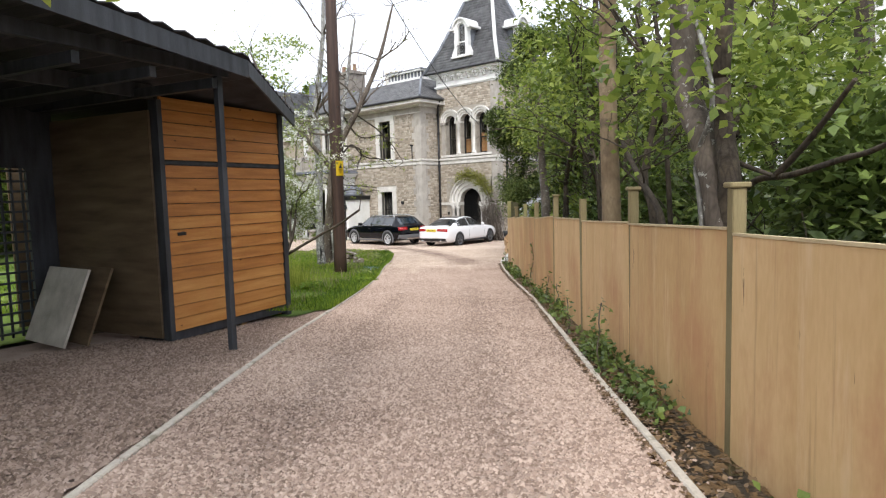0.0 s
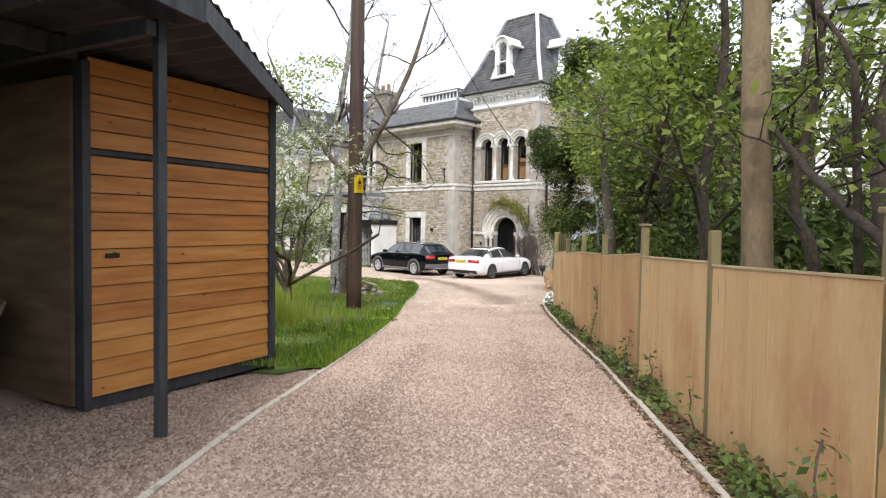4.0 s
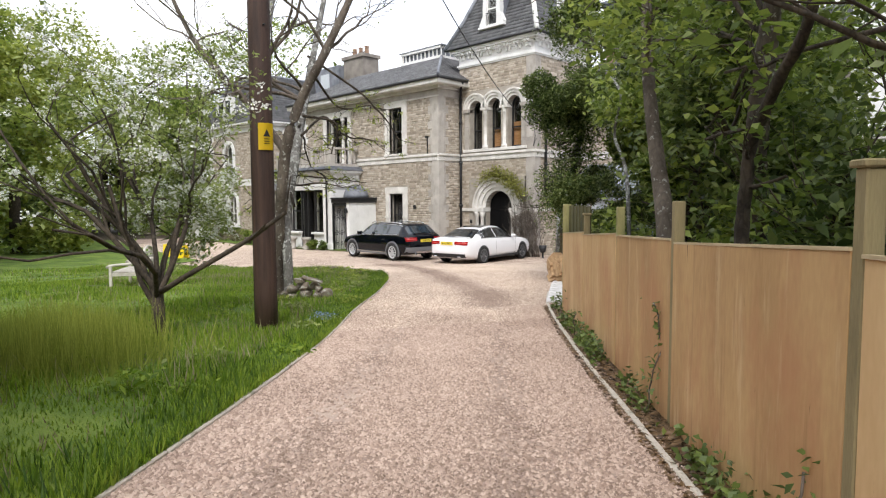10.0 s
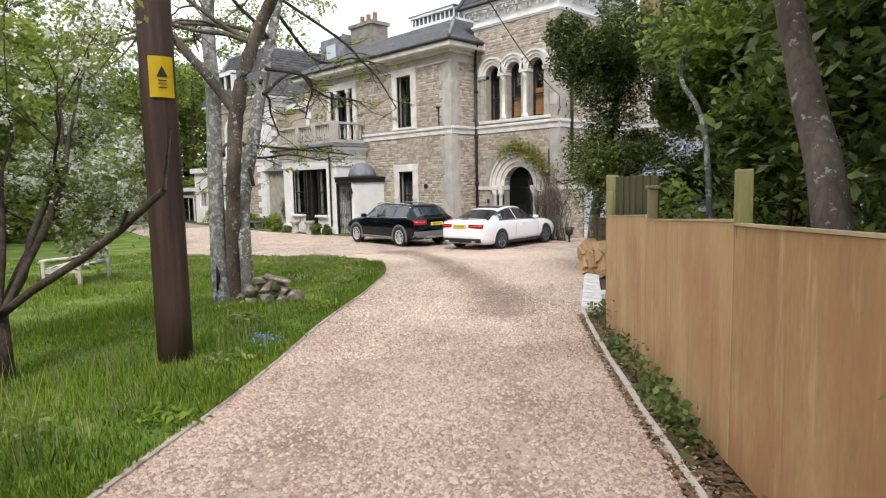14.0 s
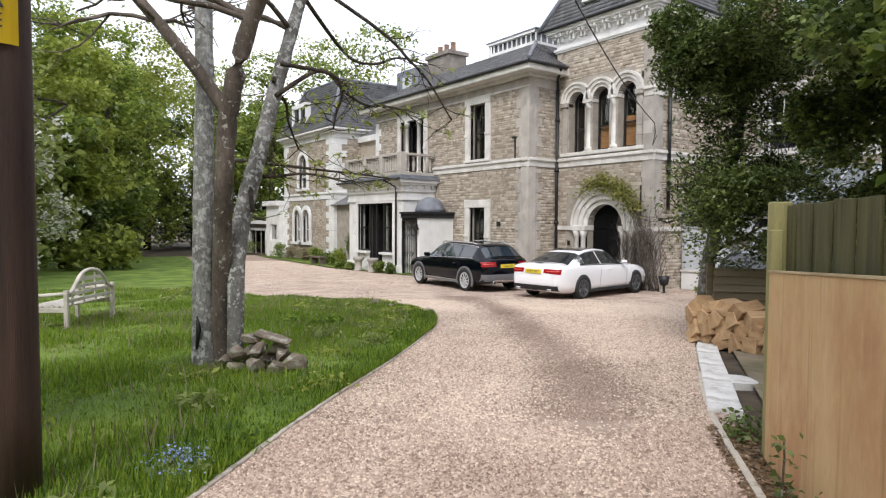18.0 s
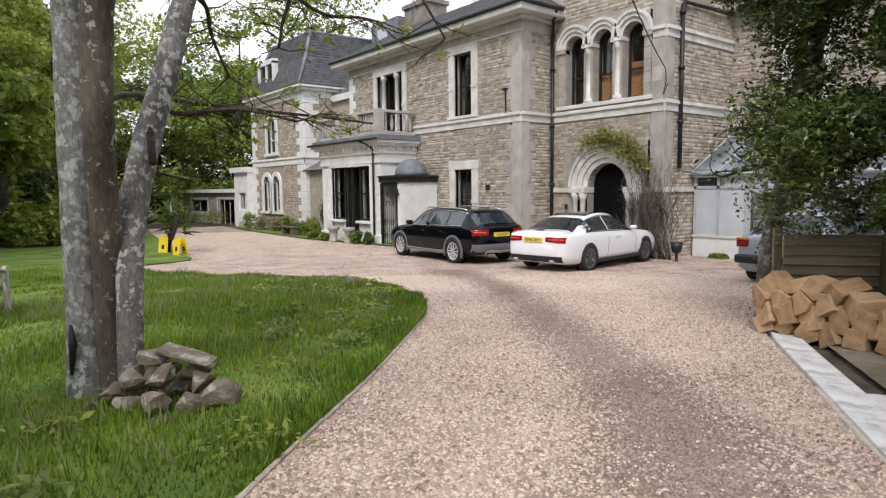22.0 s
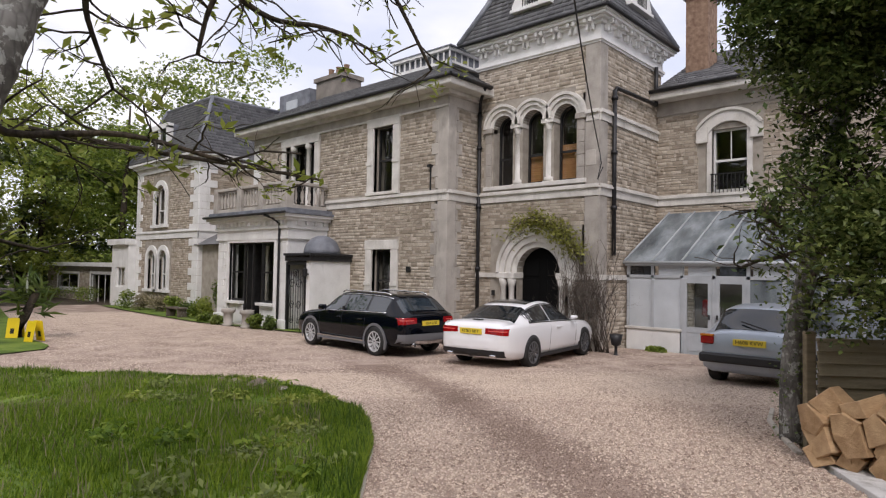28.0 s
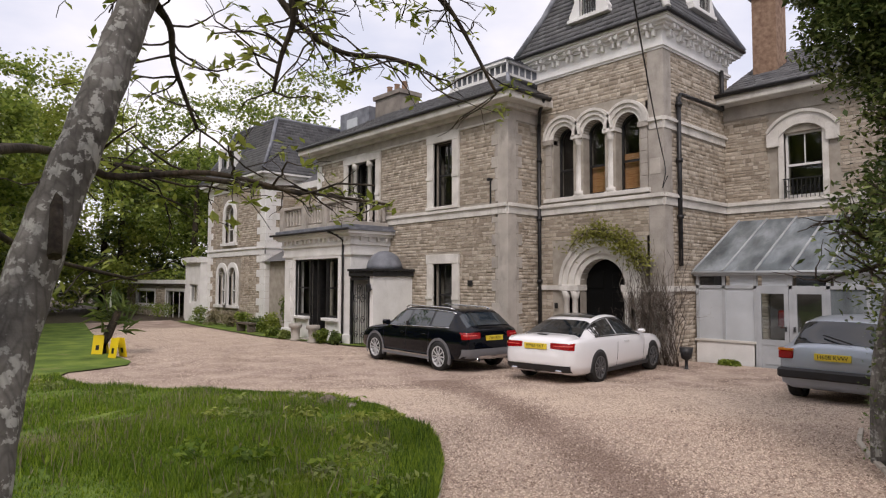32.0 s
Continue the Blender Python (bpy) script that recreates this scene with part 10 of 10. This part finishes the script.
# hand rail bench by the border
sb = thing("border_bench", "small dark bench among the border plants", "bench", at=(-25.6, 11.9, 0.0), rz=0)
boxes("seat", [(-0.6, 0.6, -0.2, 0.2, 0.36, 0.42)], M_BARK_MID, sb)
for x in (-0.5, 0.5):
    boxes("leg", [(x - 0.04, x + 0.04, -0.18, 0.18, -0.05, 0.36)], M_BARK_MID, sb)
# service cable from the wood to the tower
cable = thing("overhead_cable", "thin black service cable running to the tower", "cable")
bm = bmesh.new()
P0, P1 = Vector((-0.05, -1.78, 9.6)), Vector((-8.05, 15.0, 5.3))
tube(bm, [P0.lerp(P1, t) - Vector((0, 0, 0.9 * 4 * t * (1 - t))) for t in [k / 24 for k in range(25)]], 0.014, 5)
part("wire", bm, M_BLACK, cable)
bm = bmesh.new()
tube(bm, [(-8.05, 15.0, 5.3), (-8.0, 14.98, 5.0), (-8.1, 14.98, 4.6), (-7.95, 14.98, 4.9)], 0.014, 5)
part("cable_loop", bm, M_BLACK, cable)

# the line that turning wheels have worn over the forecourt
sweep_ = smooth_line([(-9.9, 8.7), (-7.2, 7.7), (-5.2, 6.5), (-3.1, 5.05), (-1.4, 3.9), (-0.3, 3.0), (0.6, 2.0)], 6)

# ---- loose gravel ----


def stones_at(name, q, sz, label, mat, r):
    """Four-sided chips of the given sizes lying at the points."""
    n = len(q)
    s = -0.69 * q[:, 0] + 0.72 * q[:, 1]
    g = np.where(s < 14, 0.66 - 0.04 * s, 0.1 - 0.01 * (s - 14)) - apron_dip(q[:, 0], q[:, 1])
    c_ = np.stack([q[:, 0], q[:, 1], g + 0.003], 1)
    base = np.array([(1, 0, 0), (0.1, 0.9, 0), (-1, 0.2, 0), (-0.2, -0.9, 0), (0.2, 0.1, 0.75)])
    ang = r.random(n) * 6.283
    st = r.uniform(0.6, 1.3, (n, 3))
    v = base[None] * st[:, None, :] * sz[:, None, None]
    ca, sa = np.cos(ang)[:, None], np.sin(ang)[:, None]
    x, y = v[:, :, 0] * ca - v[:, :, 1] * sa, v[:, :, 0] * sa + v[:, :, 1] * ca
    v = np.stack([x, y, v[:, :, 2]], 2) + c_[:, None, :]
    f = np.array([(0, 1, 4), (1, 2, 4), (2, 3, 4), (3, 0, 4)])
    faces = (np.arange(n)[:, None, None] * 5 + f[None]).reshape(-1, 3)
    tagged(arrays(name, v.reshape(-1, 3), faces, mat), label, "gravel", kind="stuff")


def strewn(name, n, seed, line, spread, smin, smax, label, mat):
    """Chips strewn along a line, thinning out to both sides."""
    r = np.random.default_rng(seed)
    p = np.array(line)
    i = r.integers(0, len(p) - 1, n)
    q = p[i] + (p[i + 1] - p[i]) * r.random(n)[:, None]
    d = p[i + 1] - p[i]
    nrm = np.stack([d[:, 1], -d[:, 0]], 1) / np.linalg.norm(d, axis=1)[:, None]
    wob = 1 + 0.35 * np.sin(q[:, 0] * 1.9) * np.cos(q[:, 1] * 2.3)
    q = q + nrm * (r.normal(size=n) * spread * wob)[:, None]
    stones_at(name, q, r.uniform(smin, smax, n), label, mat, r)


def pebbles(name, n, seed, left_l, right_l, smin, smax, label, tracks=False, mat=M_PEBBLE):
    r = np.random.default_rng(seed)
    a, b = np.array(left_l), np.array(right_l)
    i = r.integers(0, len(a) - 1, n)
    t = r.random(n)[:, None]
    u = r.random(n)
    if tracks:
        u = u[r.random(n) < 1.0 - 0.92 * (np.exp(-((u - 0.27) / 0.085) ** 2) + np.exp(-((u - 0.71) / 0.085) ** 2))]
        n = len(u)
        i, t = i[:n], t[:n]
    u = u[:, None]
    q = (a[i] * (1 - t) + a[i + 1] * t) * (1 - u) + (b[i] * (1 - t) + b[i + 1] * t) * u
    sw = np.array(sweep_)
    far = np.min(np.hypot(q[:, None, 0] - sw[None, :, 0], q[:, None, 1] - sw[None, :, 1]), axis=1)
    q = q[far > 0.7 * r.random(n) ** 0.6]
    stones_at(name, q, r.uniform(smin, smax, len(q)), label, mat, r)


pebbles("drive_gravel", 230000, 81, drive_l[12:44], drive_r[12:44], 0.008, 0.019, "loose angular gravel chips on the drive", True)
pebbles("forecourt_gravel", 120000, 84, drive_l[40:66], drive_r[40:66], 0.007, 0.017, "loose pale gravel of the forecourt", False, M_PEBBLE_PALE)
pebbles("forecourt_gravel_far", 150000, 85, drive_l[58:92], drive_r[58:92], 0.007, 0.016, "loose fine buff gravel by the house", False, M_PEBBLE_BUFF)
pebbles("drive_gravel_edge", 45000, 82, drive_l[4:60], drive_r[4:60], 0.01, 0.024, "scattered larger gravel chips")
pebbles("apron_gravel", 75000, 83, resample([(12.3, -14.7), (7.72, -9.45), (5.83, -7.35), (4.5, -5.7)], 30), resample([(9.0, -15.5), (5.0, -11.0), (3.6, -9.0), (3.5, -5.8)], 30), 0.01, 0.028, "coarse brown gravel in front of the shed", False, M_PEBBLE_BROWN)
strewn("worn_gravel", 42000, 86, sweep_, 0.3, 0.006, 0.014, "dark brown worn gravel where wheels turn on the forecourt", M_PEBBLE_BROWN)
for k_, (u_, sp_, cnt_) in enumerate(((0.3, 0.2, 26000), (0.62, 0.3, 52000))):
    line_ = [(a[0] + (b[0] - a[0]) * u_, a[1] + (b[1] - a[1]) * u_) for a, b in zip(drive_l[10:34], drive_r[10:34])]
    strewn("wheel_track_gravel", cnt_, 87 + k_, line_, sp_, 0.007, 0.015, "damp brownish gravel pressed into a wheel track", M_PEBBLE_BROWN)
strewn("kerb_grit", 9000, 91, KERB_LEFT[10:60], 0.05, 0.008, 0.018, "gravel spilt over the lawn edging", M_PEBBLE)
strewn("kerb_grit_fence", 9000, 92, KERB_RIGHT[4:38], 0.06, 0.008, 0.018, "gravel spilt over the fence edging", M_PEBBLE)
